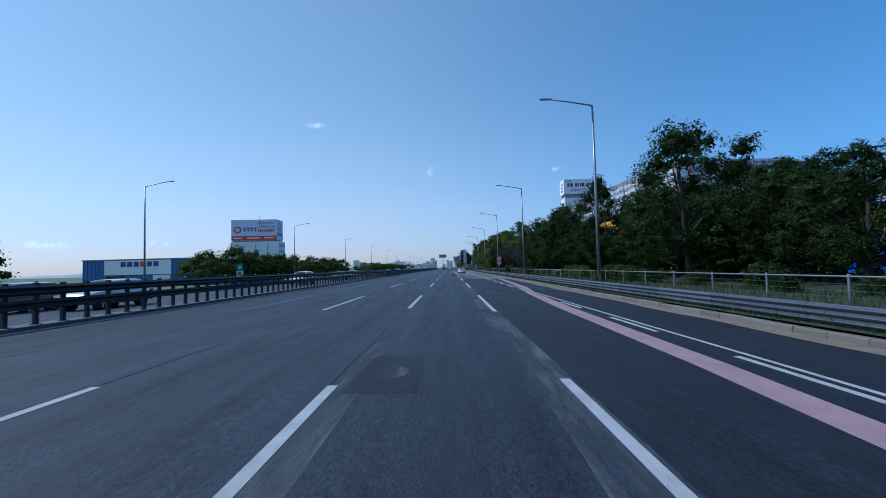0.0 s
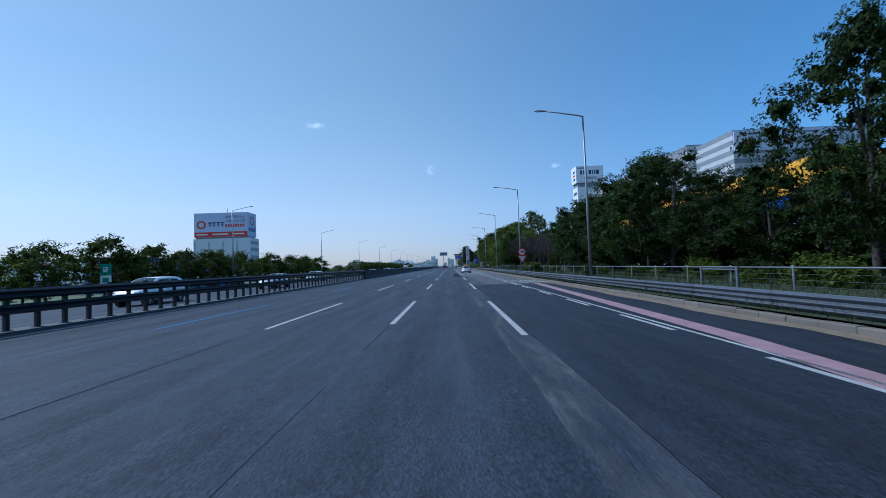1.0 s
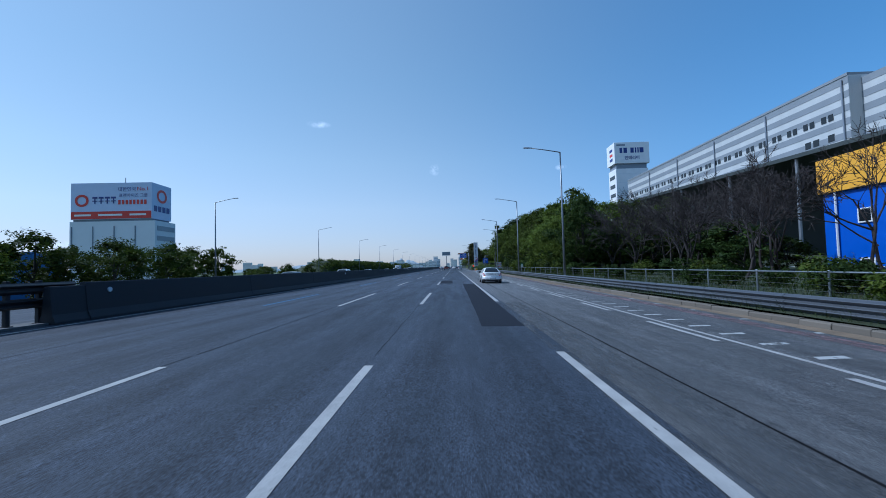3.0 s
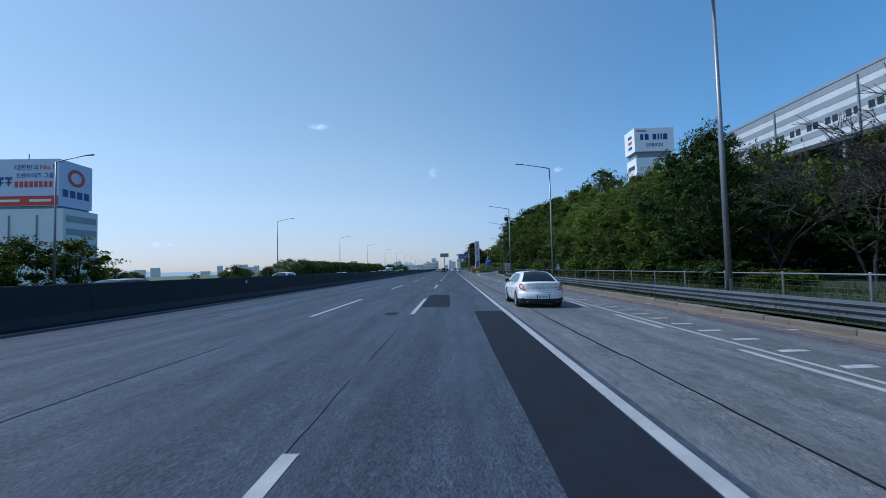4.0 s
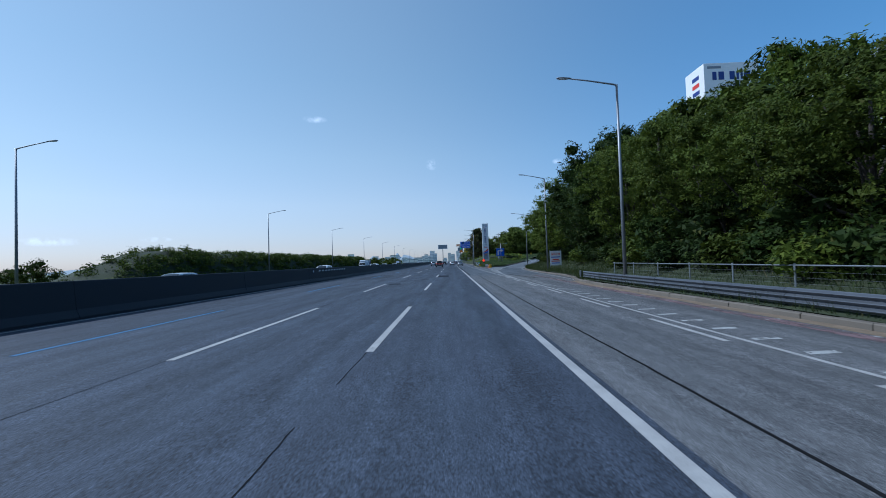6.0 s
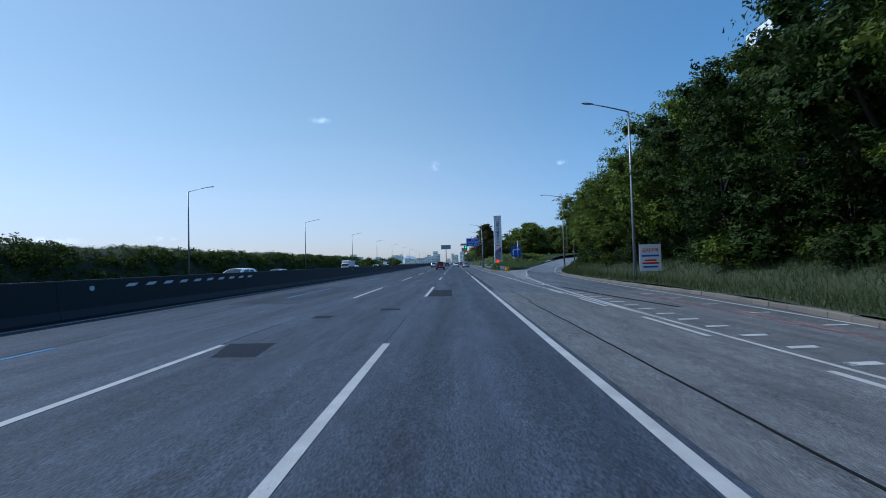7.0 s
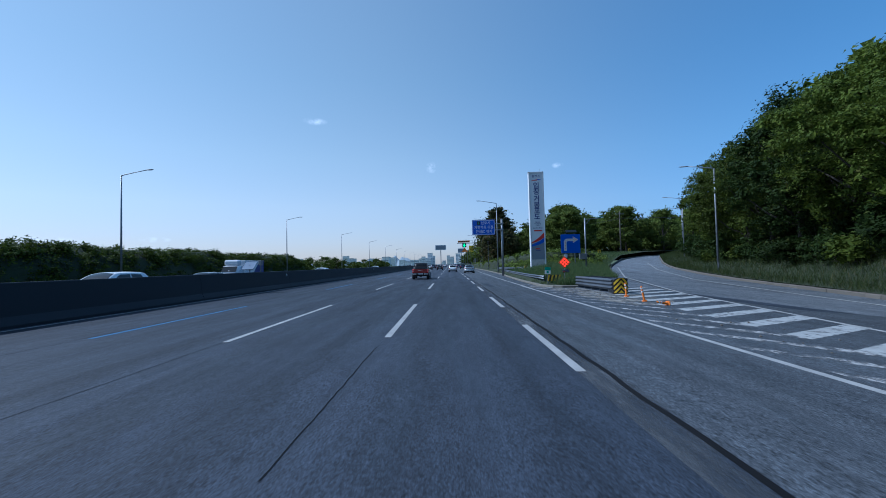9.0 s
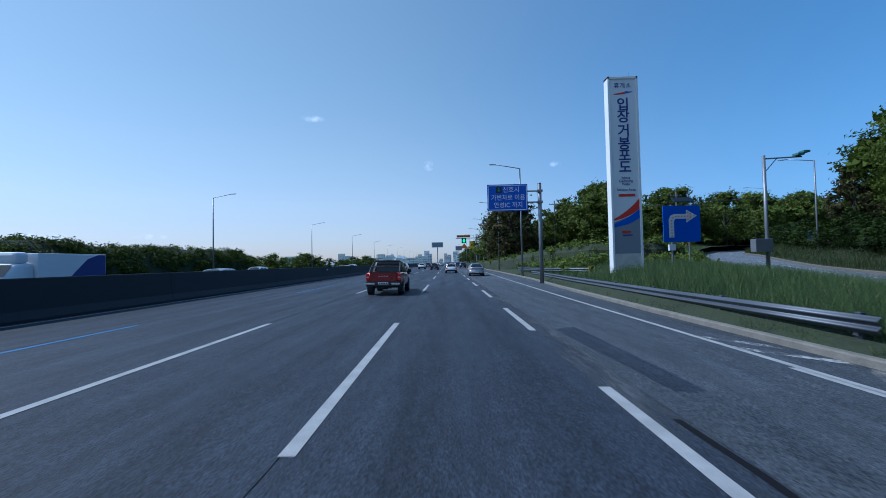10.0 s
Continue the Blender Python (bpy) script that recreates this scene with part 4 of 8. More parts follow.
for x in (-0.70, 0.70):
    bm = bm_new()
    tube(bm, [(x, 0.08, -0.2), (x, 0.08, 2.75)], 0.045, 8)
    part("post", bm, STEEL, notice)

# ---- service area pylon ----
pylon = thing("service_area_pylon", "tall white and grey service area sign pylon on the grass", "sign pylon", pose(10.54, 280.5, 0.55))
H = 12.25
bm = bm_new()
for x in (-0.92, 0.78):
    box(bm, x, x + 0.14, -0.05, 0.55, -0.6, H, 0.02)
box(bm, -0.92, 0.92, -0.05, 0.55, H - 0.16, H, 0.02)
part("frame", bm, WHITE, pylon, "white edge frame")
panel(pylon, "upper_face", -0.78, 0.78, 0.02, 3.4, H - 0.16, SIGN_PALE, 0.5, "pale grey upper face")
panel(pylon, "lower_face", -0.78, 0.78, 0.02, 1.48, 3.4, SIGN_GREY, 0.5, "dark grey lower face")
panel(pylon, "plinth", -0.78, 0.78, 0.0, -0.6, 1.48, CONCRETE_PALE, 0.52, "stained pale base panel")


def swoosh(parent, name, x0, x1, za, zb, thick0, thick1, y, material, label):
    """A rising curved band."""
    n = 16
    lower, upper = [], []
    for k in range(n + 1):
        t = k / n
        z = za + (zb - za) * (0.55 * t + 0.45 * t * t * t)
        h = thick0 + (thick1 - thick0) * t
        lower.append((x0 + (x1 - x0) * t, z))
        upper.append((x0 + (x1 - x0) * t, z + h))
    bm = bm_new()
    lo, up = [bm.verts.new((x, y, z)) for x, z in lower], [bm.verts.new((x, y, z)) for x, z in upper]
    for k in range(n):
        bm.faces.new((lo[k], lo[k + 1], up[k + 1], up[k]))
    return part(name, bm, material, parent, label)


swoosh(pylon, "grey_band", -0.78, 0.78, 3.35, 3.40, 0.02, 0.55, 0.012, SIGN_GREY, "grey field under the bands")
swoosh(pylon, "blue_band", -0.78, 0.78, 3.06, 3.62, 0.20, 0.55, 0.006, SIGN_BLUE, "blue rising band")
swoosh(pylon, "red_band", -0.78, 0.78, 3.46, 4.18, 0.10, 0.62, 0.0, SIGN_RED, "red rising band")
letters("휴게소", 0.36, upright(0, 0.0, 11.68), SIGN_NAVY, pylon, "words rest area", spacing=1.15)
swoosh(pylon, "red_stroke", -0.55, 0.15, 11.13, 11.17, 0.06, 0.14, 0.008, SIGN_RED, "red stroke")
swoosh(pylon, "blue_stroke", 0.15, 0.6, 11.20, 11.29, 0.14, 0.04, 0.006, SIGN_BLUE, "blue stroke")
for body, z in (("입", 10.49), ("장", 9.75), ("거", 8.88), ("봉", 8.10), ("포", 7.37), ("도", 6.66)):
    letters(body, 0.84, upright(0, 0.0, z), SIGN_NAVY, pylon, "large navy syllable", bold=0.014)
for body, z in (("Ipjang", 6.06), ("Geobong", 5.86), ("Podo", 5.67), ("Service Area", 5.33)):
    letters(body, 0.22, upright(0.02, -0.004, z), SIGN_NAVY, pylon, "small navy words")
for x0, x1, z, h, c in ((-0.45, 0.55, 4.92, 0.15, SIGN_RED), (-0.32, 0.20, 2.72, 0.13, SIGN_RED), (-0.28, 0.30, 2.56, 0.06, SIGN_NAVY)):
    panel(pylon, "emblem_bar", x0, x1, -0.006, z, z + h, c, 0.005)
bm = bm_new()
tube(bm, [(0.55, 0.3, H), (0.55, 0.3, H + 0.35)], 0.014, 6)
part("lightning_rod", bm, POLE, pylon)

# variable lane sign on a side pole
lane_sign = thing("lane_use_sign", "blue lane-use sign on a cantilever pole", "road sign", pose(4.65, 289, 0))
panel(lane_sign, "board", -1.62, 1.62, 0, 5.76, 7.92, SIGN_BLUE, 0.06, "blue board", 0.015)
bm = bm_new()
for a, b, c, d in ((-1.56, 1.56, 7.80, 7.85), (-1.56, 1.56, 5.83, 5.88), (-1.56, -1.51, 5.83, 7.85), (1.51, 1.56, 5.83, 7.85)):
    box(bm, a, b, -0.008, 0, c, d)
part("border", bm, SIGN_WHITE, lane_sign)
panel(lane_sign, "signal_box", -0.92, -0.45, -0.02, 7.22, 7.72, SIGN_BLACK, 0.02, "black signal box")
plate(lane_sign, "arrow", [(-0.72, 7.64), (-0.65, 7.64), (-0.65, 7.45), (-0.56, 7.45), (-0.685, 7.28), (-0.81, 7.45), (-0.72, 7.45)], -0.03, SIGN_GREEN, 0.006, "green down arrow")
letters("신호시", 0.50, upright(0.30, -0.02, 7.45), SIGN_WHITE, lane_sign, "white words")
letters("가변차로 이용", 0.50, upright(0.05, -0.02, 6.82), SIGN_WHITE, lane_sign, "white words", width=0.95)
letters("안성IC 까지", 0.50, upright(0.05, -0.02, 6.22), SIGN_WHITE, lane_sign, "white words", width=0.95)
bm = bm_new()
tube(bm, [(2.62, 0.15, -0.3), (2.62, 0.15, 7.95)], [0.17, 0.15], 14)
tube(bm, [(2.62, 0.15, 7.95), (2.62, 0.15, 8.02)], [0.16, 0.08], 14)
part("pole", bm, POLE, lane_sign, smooth=True)
for z in (7.35, 6.45):
    bm = bm_new()
    tube(bm, [(1.2, 0.12, z), (2.5, 0.15, z)], 0.06, 8)
    box(bm, 2.40, 2.84, -0.06, 0.36, z - 0.09, z + 0.09, 0.02)
    part("clamp_arm", bm, POLE, lane_sign)

# blue exit arrow board with dots
arrow = thing("exit_arrow_board", "blue exit arrow board with lamp dots and solar panel", "road sign", pose(15.2, 283, 0.5))
panel(arrow, "board", -1.22, 1.22, 0, 2.25, 4.65, SIGN_BLUE, 0.06, "blue board", 0.015)
plate(arrow, "arrow", [(-0.85, 2.55), (-0.52, 2.55), (-0.52, 3.62), (-0.42, 3.78), (0.30, 3.78), (0.30, 3.52), (1.0, 3.96), (0.30, 4.38), (0.30, 4.10), (-0.5, 4.10), (-0.72, 4.0), (-0.85, 3.75)], -0.012, SIGN_PALE, 0.01, "pale turning arrow")
bm = bm_new()
for x, z in [(-0.68, 2.65 + 0.2 * k) for k in range(6)] + [(-0.58, 3.85)] + [(-0.4 + 0.2 * k, 3.94) for k in range(6)] + [(0.4, 3.72), (0.55, 3.84), (0.8, 3.95), (0.4, 4.2), (0.55, 4.08)]:
    tube(bm, [(x, -0.04, z), (x, -0.012, z)], 0.045, 8)
tagged(part("lamp_dots", bm, SIGN_ORANGE, arrow, "rows of small amber lamps"), kind="stuff")
bm = bm_new()
box(bm, -0.62, 0.72, -0.25, 0.25, -0.02, 0.02)
bmesh.ops.transform(bm, matrix=pose(0.1, 0.1, 5.05, 40, 0, 0), verts=bm.verts)
part("solar_panel", bm, DARK_GLASS, arrow)
for x in (-0.62, 0.55):
    bm = bm_new()
    tube(bm, [(x, 0.12, -0.4), (x, 0.12, 4.75)], 0.06, 10)
    part("post", bm, STEEL, arrow)
panel(arrow, "control_box", -0.85, -0.45, 0.0, 1.7, 2.1, SIGN_PALE, 0.2)

# camera pole on the island
cam_pole = thing("surveillance_pole", "grey pole with one arm, cameras and a cabinet", "pole", pose(14.4, 274.6, 0.75))
bm = bm_new()
tube(bm, [(0, 0, -0.6), (0, 0, 5.6)], [0.09, 0.07], 10)
part("pole", bm, POLE, cam_pole, smooth=True)
bm = bm_new()
tube(bm, [(0, 0, 5.45), (1.75, 0, 5.52)], 0.035, 8)
tube(bm, [(0, 0, 4.8), (0.6, 0, 5.46)], 0.02, 6)
part("arm", bm, POLE, cam_pole)
bm = bm_new()
box(bm, 1.38, 1.70, -0.25, 0.1, 5.55, 5.66, 0.02)
box(bm, 1.62, 1.92, -0.30, 0.0, 5.66, 5.76, 0.02)
part("housing", bm, TEAL_CASE, cam_pole, "teal-grey camera housing")
bm = bm_new()
box(bm, -0.75, 0.05, -0.3, 0.05, 1.15, 1.75, 0.02)
part("cabinet", bm, POLE, cam_pole)

# ---- exit nose: crash cushion, delineators, hazard boards ----
cushion = thing("crash_cushion", "steel crash cushion with yellow and black chevron nose", "crash cushion", pose(9.12, 252.35, zr(9.1), 0, 0, 1.5))
for s in (-1, 1):
    for j in range(4):
        bm = bm_new()
        y0 = 0.22 + j * 1.45
        w = 0.40 + 0.03 * j
        sweep(bm, [(s * w, y0 + (1.45 if s > 0 else 0), 0.22), (s * (w + 0.03), y0 + (0 if s > 0 else 1.45), 0.22)], w_profile(0.62, 3, 0.07), True)
        part("side_panel", bm, GUARD_STEEL, cushion)
for j in range(5):
    bm = bm_new()
    box(bm, -0.40, 0.40, 0.75 + j * 1.3, 0.83 + j * 1.3, 0.05, 0.80, 0.01)
    part("diaphragm", bm, GUARD_STEEL, cushion)
NOSE_TOP = 0.62


def nose_at(x, z, off=0.0):
    return (x, 0.10 * (x / 0.40) ** 2 - off, z)


bm = bm_new()
outline = [(-0.40, 0.03), (-0.2, 0.03), (0.0, 0.03), (0.2, 0.03), (0.40, 0.03)] + [(0.40 * math.cos(a) , NOSE_TOP + 0.27 * math.sin(a) ** 0.7) for a in np.linspace(0.0, math.pi, 15)]
lo = [bm.verts.new(nose_at(x, z)) for x, z in outline]
hi = [bm.verts.new((x, 0.75, z - 0.03 if z > 0.5 else z)) for x, z in outline]
bm.faces.new(lo), bm.faces.new(hi[::-1])
for i in range(len(outline)):
    j = (i + 1) % len(outline)
    bm.faces.new((lo[i], hi[i], hi[j], lo[j]))
part("nose", bm, SIGN_BLACK, cushion, "black plastic nose with a rounded top")
for k in range(4):
    for s in (-1, 1):
        z = -0.33 + 0.27 * k
        bm = bm_new()
        n = 6
        low = [(s * 0.38 * i / n, max(0.05, z + 0.40 - 0.40 * i / n)) for i in range(n + 1)]
        high = [(x, max(0.05, min(z + 0.15 + 0.40 - 0.40 * abs(x) / 0.38, NOSE_TOP + 0.25 * math.sqrt(max(0, 1 - (x / 0.40) ** 2))))) for x, _ in low]
        a_ = [bm.verts.new(nose_at(x, zz, 0.008)) for x, zz in low]
        b_ = [bm.verts.new(nose_at(x, zz, 0.008)) for x, zz in high]
        for i in range(n):
            if high[i][1] > low[i][1] + 0.004 or high[i + 1][1] > low[i + 1][1] + 0.004:
                bm.faces.new((a_[i], a_[i + 1], b_[i + 1], b_[i]))
        part("chevron", bm, SIGN_YELLOW, cushion, "yellow reflective chevron")
bm = bm_new()
box(bm, -0.45, 0.45, 0.3, 6.3, -0.02, 0.05)
part("ground_rail", bm, POLE, cushion)


def delineator(m, label, fallen=False):
    d = thing("delineator_post", label, "delineator", m, "orange delineators at the exit nose")
    bm = bm_new()
    tube(bm, [(0, 0, 0), (0, 0, 0.05)], [0.12, 0.11], 14)
    part("base", bm, SIGN_ORANGE, d)
    bm = bm_new()
    tube(bm, [(0, 0, 0.05), (0, 0, 0.10), (0, 0, 0.66), (0, 0, 0.70)], [0.06, 0.045, 0.04, 0.025], 12)
    part("tube", bm, SIGN_ORANGE, d, smooth=True)
    for z in (0.42, 0.56):
        bm = bm_new()
        tube(bm, [(0, 0, z), (0, 0, z + 0.07)], 0.046, 12)
        part("band", bm, SIGN_WHITE, d, "white reflective band")
    return d


delineator(pose(8.62, 250.5, zr(8.5), 0, -3, 0), "orange flexible delineator post with white bands")
delineator(pose(8.3, 247.8, zr(8.3), 0, -12, 10), "leaning orange delineator post with white bands")
delineator(pose(8.45, 246.1, zr(8.4) + 0.06, 80, 0, -60), "fallen orange delineator lying on the asphalt")

hazard = thing("hazard_board", "yellow and black striped hazard board at a rail end", "hazard board", pose(7.55, 261.0, zr(7.9) + 0.14))
panel(hazard, "plate", -0.55, 0.55, 0, 0.25, 0.72, SIGN_BLACK, 0.03)
for k in range(4):
    plate(hazard, "stripe", [(-0.52 + 0.27 * k, 0.26), (-0.39 + 0.27 * k, 0.26), (-0.27 + 0.27 * k, 0.71), (-0.40 + 0.27 * k, 0.71)], -0.008, SIGN_YELLOW, 0.006)
for x in (-0.4, 0.4):
    bm = bm_new()
    box(bm, x - 0.04, x + 0.04, 0.03, 0.10, -0.2, 0.7)
    part("post", bm, STEEL, hazard)
hazard2 = thing("hazard_kerb_board", "low yellow and black striped board round the island nose", "hazard board", pose(8.2, 261.6, zr(9.2) + 0.30))
panel(hazard2, "plate", -0.1, 1.9, 0, 0.0, 0.34, SIGN_BLACK, 0.04)
for k in range(4):
    plate(hazard2, "stripe", [(-0.05 + 0.42 * k, 0.01), (0.15 + 0.42 * k, 0.01), (0.30 + 0.42 * k, 0.33), (0.10 + 0.42 * k, 0.33)], -0.008, SIGN_YELLOW, 0.006)
bm = bm_new()
box(bm, 0.2, 0.3, 0.04, 0.12, -0.4, 0.34)
box(bm, 1.5, 1.6, 0.04, 0.12, -0.4, 0.34)
part("stand", bm, STEEL, hazard2)
diamond = thing("warning_light_sign", "orange diamond sign with lit red lamps above a solar panel", "road sign", pose(8.24, 260.4, -0.05))
plate(diamond, "plate", [(0, 1.26), (0.45, 1.71), (0, 2.16), (-0.45, 1.71)], 0, SIGN_ORANGE, 0.05, "orange diamond plate")
plate(diamond, "backing", [(0, 1.31), (0.40, 1.71), (0, 2.11), (-0.40, 1.71)], -0.006, SIGN_BLACK, 0.005, "dark lamp backing")
LAMP_RED = glow("lamp_red", (1.0, 0.045, 0.015), 1.3)
for i in range(3):
    for j in range(3):
        x, z = (i - j) * 0.13, 1.71 + (i + j - 2) * 0.13
        bm = bm_new()
        tube(bm, [(x, -0.04, z), (x, -0.006, z)], 0.078, 12)
        part("signal_lamp", bm, LAMP_RED, diamond, "lit red signal lamp")
bm = bm_new()
tube(bm, [(0, 0.08, -0.5), (0, 0.08, 2.0)], 0.035, 8)
part("post", bm, POLE, diamond)
bm = bm_new()
box(bm, -0.24, 0.24, -0.17, 0.17, -0.02, 0.02)
bmesh.ops.transform(bm, matrix=pose(0.05, -0.02, 1.08, 35, 0, 0), verts=bm.verts)
part("solar_panel", bm, DARK_GLASS, diamond)
km3 = thing("kilometre_sign", "small green and white kilometre plate in the grass", "road sign", pose(7.01, 260.7, 0.58, 0, 4, 0) @ Matrix.Diagonal((0.68, 0.68, 0.68, 1)))
panel(km3, "upper_plate", -0.32, 0.32, 0, 0.75, 1.1, SIGN_GREEN, 0.02, "green upper half")
panel(km3, "lower_plate", -0.32, 0.32, 0, 0.35, 0.74, SIGN_WHITE, 0.02, "white lower half")
panel(km3, "figure_bar", -0.12, 0.12, -0.01, 0.42, 0.68, SIGN_GREEN, 0.008)
bm = bm_new()
tube(bm, [(0, 0.06, -1.0), (0, 0.06, 1.0)], 0.03, 8)
part("post", bm, POLE, km3)

# guardrails on the island
isle_rail = thing("guardrail", "galvanised two-wave steel guardrail along the grass island", "guardrail")
bm = bm_new()
ip = [(lerp(ISLE_LEFT, y) + 0.75, y, zr(8) + 0.42) for y in (262.5, 266, 270, 276, 283, 290, 296, 300)]
sweep(bm, ip, w_profile(0.33, 2, 0.08), True)
part("beam", bm, GUARD_STEEL, isle_rail, smooth=True)
for y in (263, 267, 271, 275, 279, 283, 287, 291, 295, 299):
    o = new("post", gpost)
    o.parent, o.location, o.scale = isle_rail, (lerp(ISLE_LEFT, y) + 0.86, y, zr(8)), (1, 1, 1)
isle_rail2 = thing("guardrail", "short second guardrail with yellow and black end plate", "guardrail")
bm = bm_new()
sweep(bm, [(9.6, 284.5, zr(9) + 0.95), (8.9, 296, zr(9) + 0.8), (8.6, 308, zr(9) + 0.7)], w_profile(0.33, 2, 0.08), True)
part("beam", bm, GUARD_STEEL, isle_rail2, smooth=True)
for y, x in ((285, 10.0), (290, 9.55), (296, 9.05), (302, 8.9), (307, 8.75)):
    o = new("post", gpost)
    o.parent, o.location = isle_rail2, (x, y, zr(9) + 0.45)
panel(isle_rail2, "end_plate", 9.42, 9.82, 284.3, 0.81, 1.28, SIGN_YELLOW, 0.03, "yellow end plate")
plate(isle_rail2, "end_stripe", [(9.45, 0.83), (9.62, 0.83), (9.8, 1.25), (9.63, 1.25)], 284.29, SIGN_BLACK, 0.008, "black stripe")

# curve chevrons and direction sign along the ramp
for x, y in ((33.5, 318.5), (27.5, 306.5), (45.5, 332)):
    c = thing("chevron_sign", "small black and yellow curve chevron on a post", "road sign", pose(x - 2.2, y, 0.2 + rise(y)), "curve chevrons along the ramp")
    panel(c, "plate", -0.3, 0.3, 0, 0.7, 1.5, SIGN_YELLOW, 0.03)
    plate(c, "chevron", [(-0.2, 0.75), (0.0, 0.75), (0.22, 1.1), (0.0, 1.45), (-0.2, 1.45), (0.02, 1.1)], -0.008, SIGN_BLACK, 0.006)
    bm = bm_new()
    tube(bm, [(0, 0.06, -0.5), (0, 0.06, 1.4)], 0.035, 8)
    part("post", bm, POLE, c)
guide = thing("direction_sign", "small blue and white direction sign beside the ramp lamp", "road sign", pose(42.0, 304.0, 1.7))
panel(guide, "board", -0.8, 0.8, 0, 1.9, 2.75, SIGN_BLUE, 0.04, "blue board")
panel(guide, "lower_plate", -0.75, 0.75, 0, 1.5, 1.88, SIGN_WHITE, 0.04, "white lower plate")
plate(guide, "arrow", [(0.05, 2.05), (0.30, 2.05), (0.6, 2.33), (0.30, 2.62), (0.05, 2.62), (0.35, 2.33)], -0.01, SIGN_WHITE, 0.006)
plate(guide, "arrow", [(-0.35, 2.05), (-0.10, 2.05), (0.2, 2.33), (-0.10, 2.62), (-0.35, 2.62), (-0.05, 2.33)], -0.01, SIGN_WHITE, 0.006)
bm = bm_new()
tube(bm, [(0, 0.08, -0.6), (0, 0.08, 2.7)], 0.05, 8)
part("post", bm, POLE, guide)

# utility poles and wires behind the island
for x, y in ((40.5, 330), (49.5, 352), (21, 338)):
    u = thing("utility_pole", "grey concrete utility pole with crossarm", "utility pole", pose(x, y, 1.0), "utility poles behind the ramp")
    bm = bm_new()
    tube(bm, [(0, 0, 0), (0, 0, 12.4)], [0.17, 0.11], 10)
    part("pole", bm, CONCRETE, u, smooth=True)
    bm = bm_new()
    box(bm, -1.0, 1.0, -0.05, 0.05, 11.6, 11.72)
    for k in (-0.9, -0.3, 0.3, 0.9):
        tube(bm, [(k, 0, 11.72), (k, 0, 11.95)], 0.04, 6)
    part("crossarm", bm, POLE, u)
wires = bm_new()
for k in (-0.9, 0.3, 0.9):
    for (xa, ya), (xb, yb) in (((21, 338), (40.5, 330)), ((40.5, 330), (95, 300))):
        tube(wires, [(xa + (xb - xa) * t + k * 0.2, ya + (yb - ya) * t + k * 0.5, 11.65 - 2.2 * t * (1 - t) * 2) for t in np.linspace(0, 1, 9)], 0.018, 4, False)
solid("overhead_wires", wires, SIGN_BLACK, "thin dark overhead wires strung between utility poles", "wires", "stuff")

# overhead lane signal further on
gantry = thing("lane_signal_gantry", "cantilever gantry with amber panel and lane signal", "gantry", pose(0, 420, 0))
bm = bm_new()
tube(bm, [(11.2, 0, -0.5), (11.2, 0, 12.5)], [0.28, 0.2], 12)
tube(bm, [(11.2, 0, 11.0), (3.2, 0, 11.0)], 0.14, 10)
part("mast", bm, POLE, gantry)
panel(gantry, "message_panel", 3.6, 8.9, -0.3, 11.3, 12.2, SIGN_ORANGE, 0.2, "amber message panel")
for k in range(6):
    panel(gantry, "text_bar", 3.9 + 0.8 * k, 4.5 + 0.8 * k, -0.32, 11.55, 11.95, SIGN_BLACK, 0.01)
panel(gantry, "signal_box", 5.5, 7.3, -0.3, 9.1, 10.9, SIGN_BLACK, 0.2, "black signal box")
plate(gantry, "signal_arrow", [(6.15, 10.7), (6.65, 10.7), (6.65, 10.0), (7.05, 10.0), (6.4, 9.25), (5.75, 10.0), (6.15, 10.0)], -0.32, glow("signal_green", (0.0, 0.9, 0.25), 1.2), 0.01, "lit green down arrow")
plate(gantry, "warning_triangle", [(5.0, 7.0), (8.0, 7.0), (6.5, 9.0)], -0.3, SIGN_ORANGE, 0.1, "orange warning triangle")
panel(gantry, "side_panel", 8.5, 10.6, -0.3, 6.9, 9.8, SIGN_YELLOW, 0.1, "amber side panel")
mast = thing("antenna_mast", "slender grey antenna mast with a head unit", "mast", pose(11.9, 395, 0))
bm = bm_new()
tube(bm, [(0, 0, -0.4), (0, 0, 15)], [0.2, 0.12], 10)
part("pole", bm, POLE, mast)
bm = bm_new()
tube(bm, [(0, 0, 14.2), (0, 0, 15.4)], [0.5, 0.5], 10)
part("head", bm, SIGN_GREY, mast)
for x, y, w, z0, z1 in ((-10.7, 720, 6.3, 18.3, 24.0), (2.0, 760, 4.0, 15.5, 21.0)):
    b = thing("roadside_billboard", "large framed billboard on a single far-off column", "billboard", pose(x if y < 750 else x + 12, y, 0), "far billboards")
    panel(b, "face", -w, w, 0, z0, z1, SIGN_PALE, 0.8)
    panel(b, "picture", -w * 0.9, w * 0.9, -0.05, z0 + 0.5, z1 - 0.5, SIGN_GREY, 0.04)
    bm = bm_new()
    tube(bm, [(0, 0.4, -1.5), (0, 0.4, z0)], 0.5, 10)
    part("column", bm, POLE, b)


# ---- buildings ----
# box-topped advertising building beyond the far roadside
ad = thing("advertising_building", "pale clad building carrying a large box billboard", "building", pose(-73.4, 180.6, -1.2, 0, 0, 4.0) @ Matrix.Diagonal((1.08, 1.2, 0.995, 1)))


def facade_box(parent, name, x0, x1, y0, y1, z0, z1, material, label="", bevel=0.0):
    bm = bm_new()
    box(bm, x0, x1, y0, y1, z0, z1, bevel)
    return part(name, bm, material, parent, label)


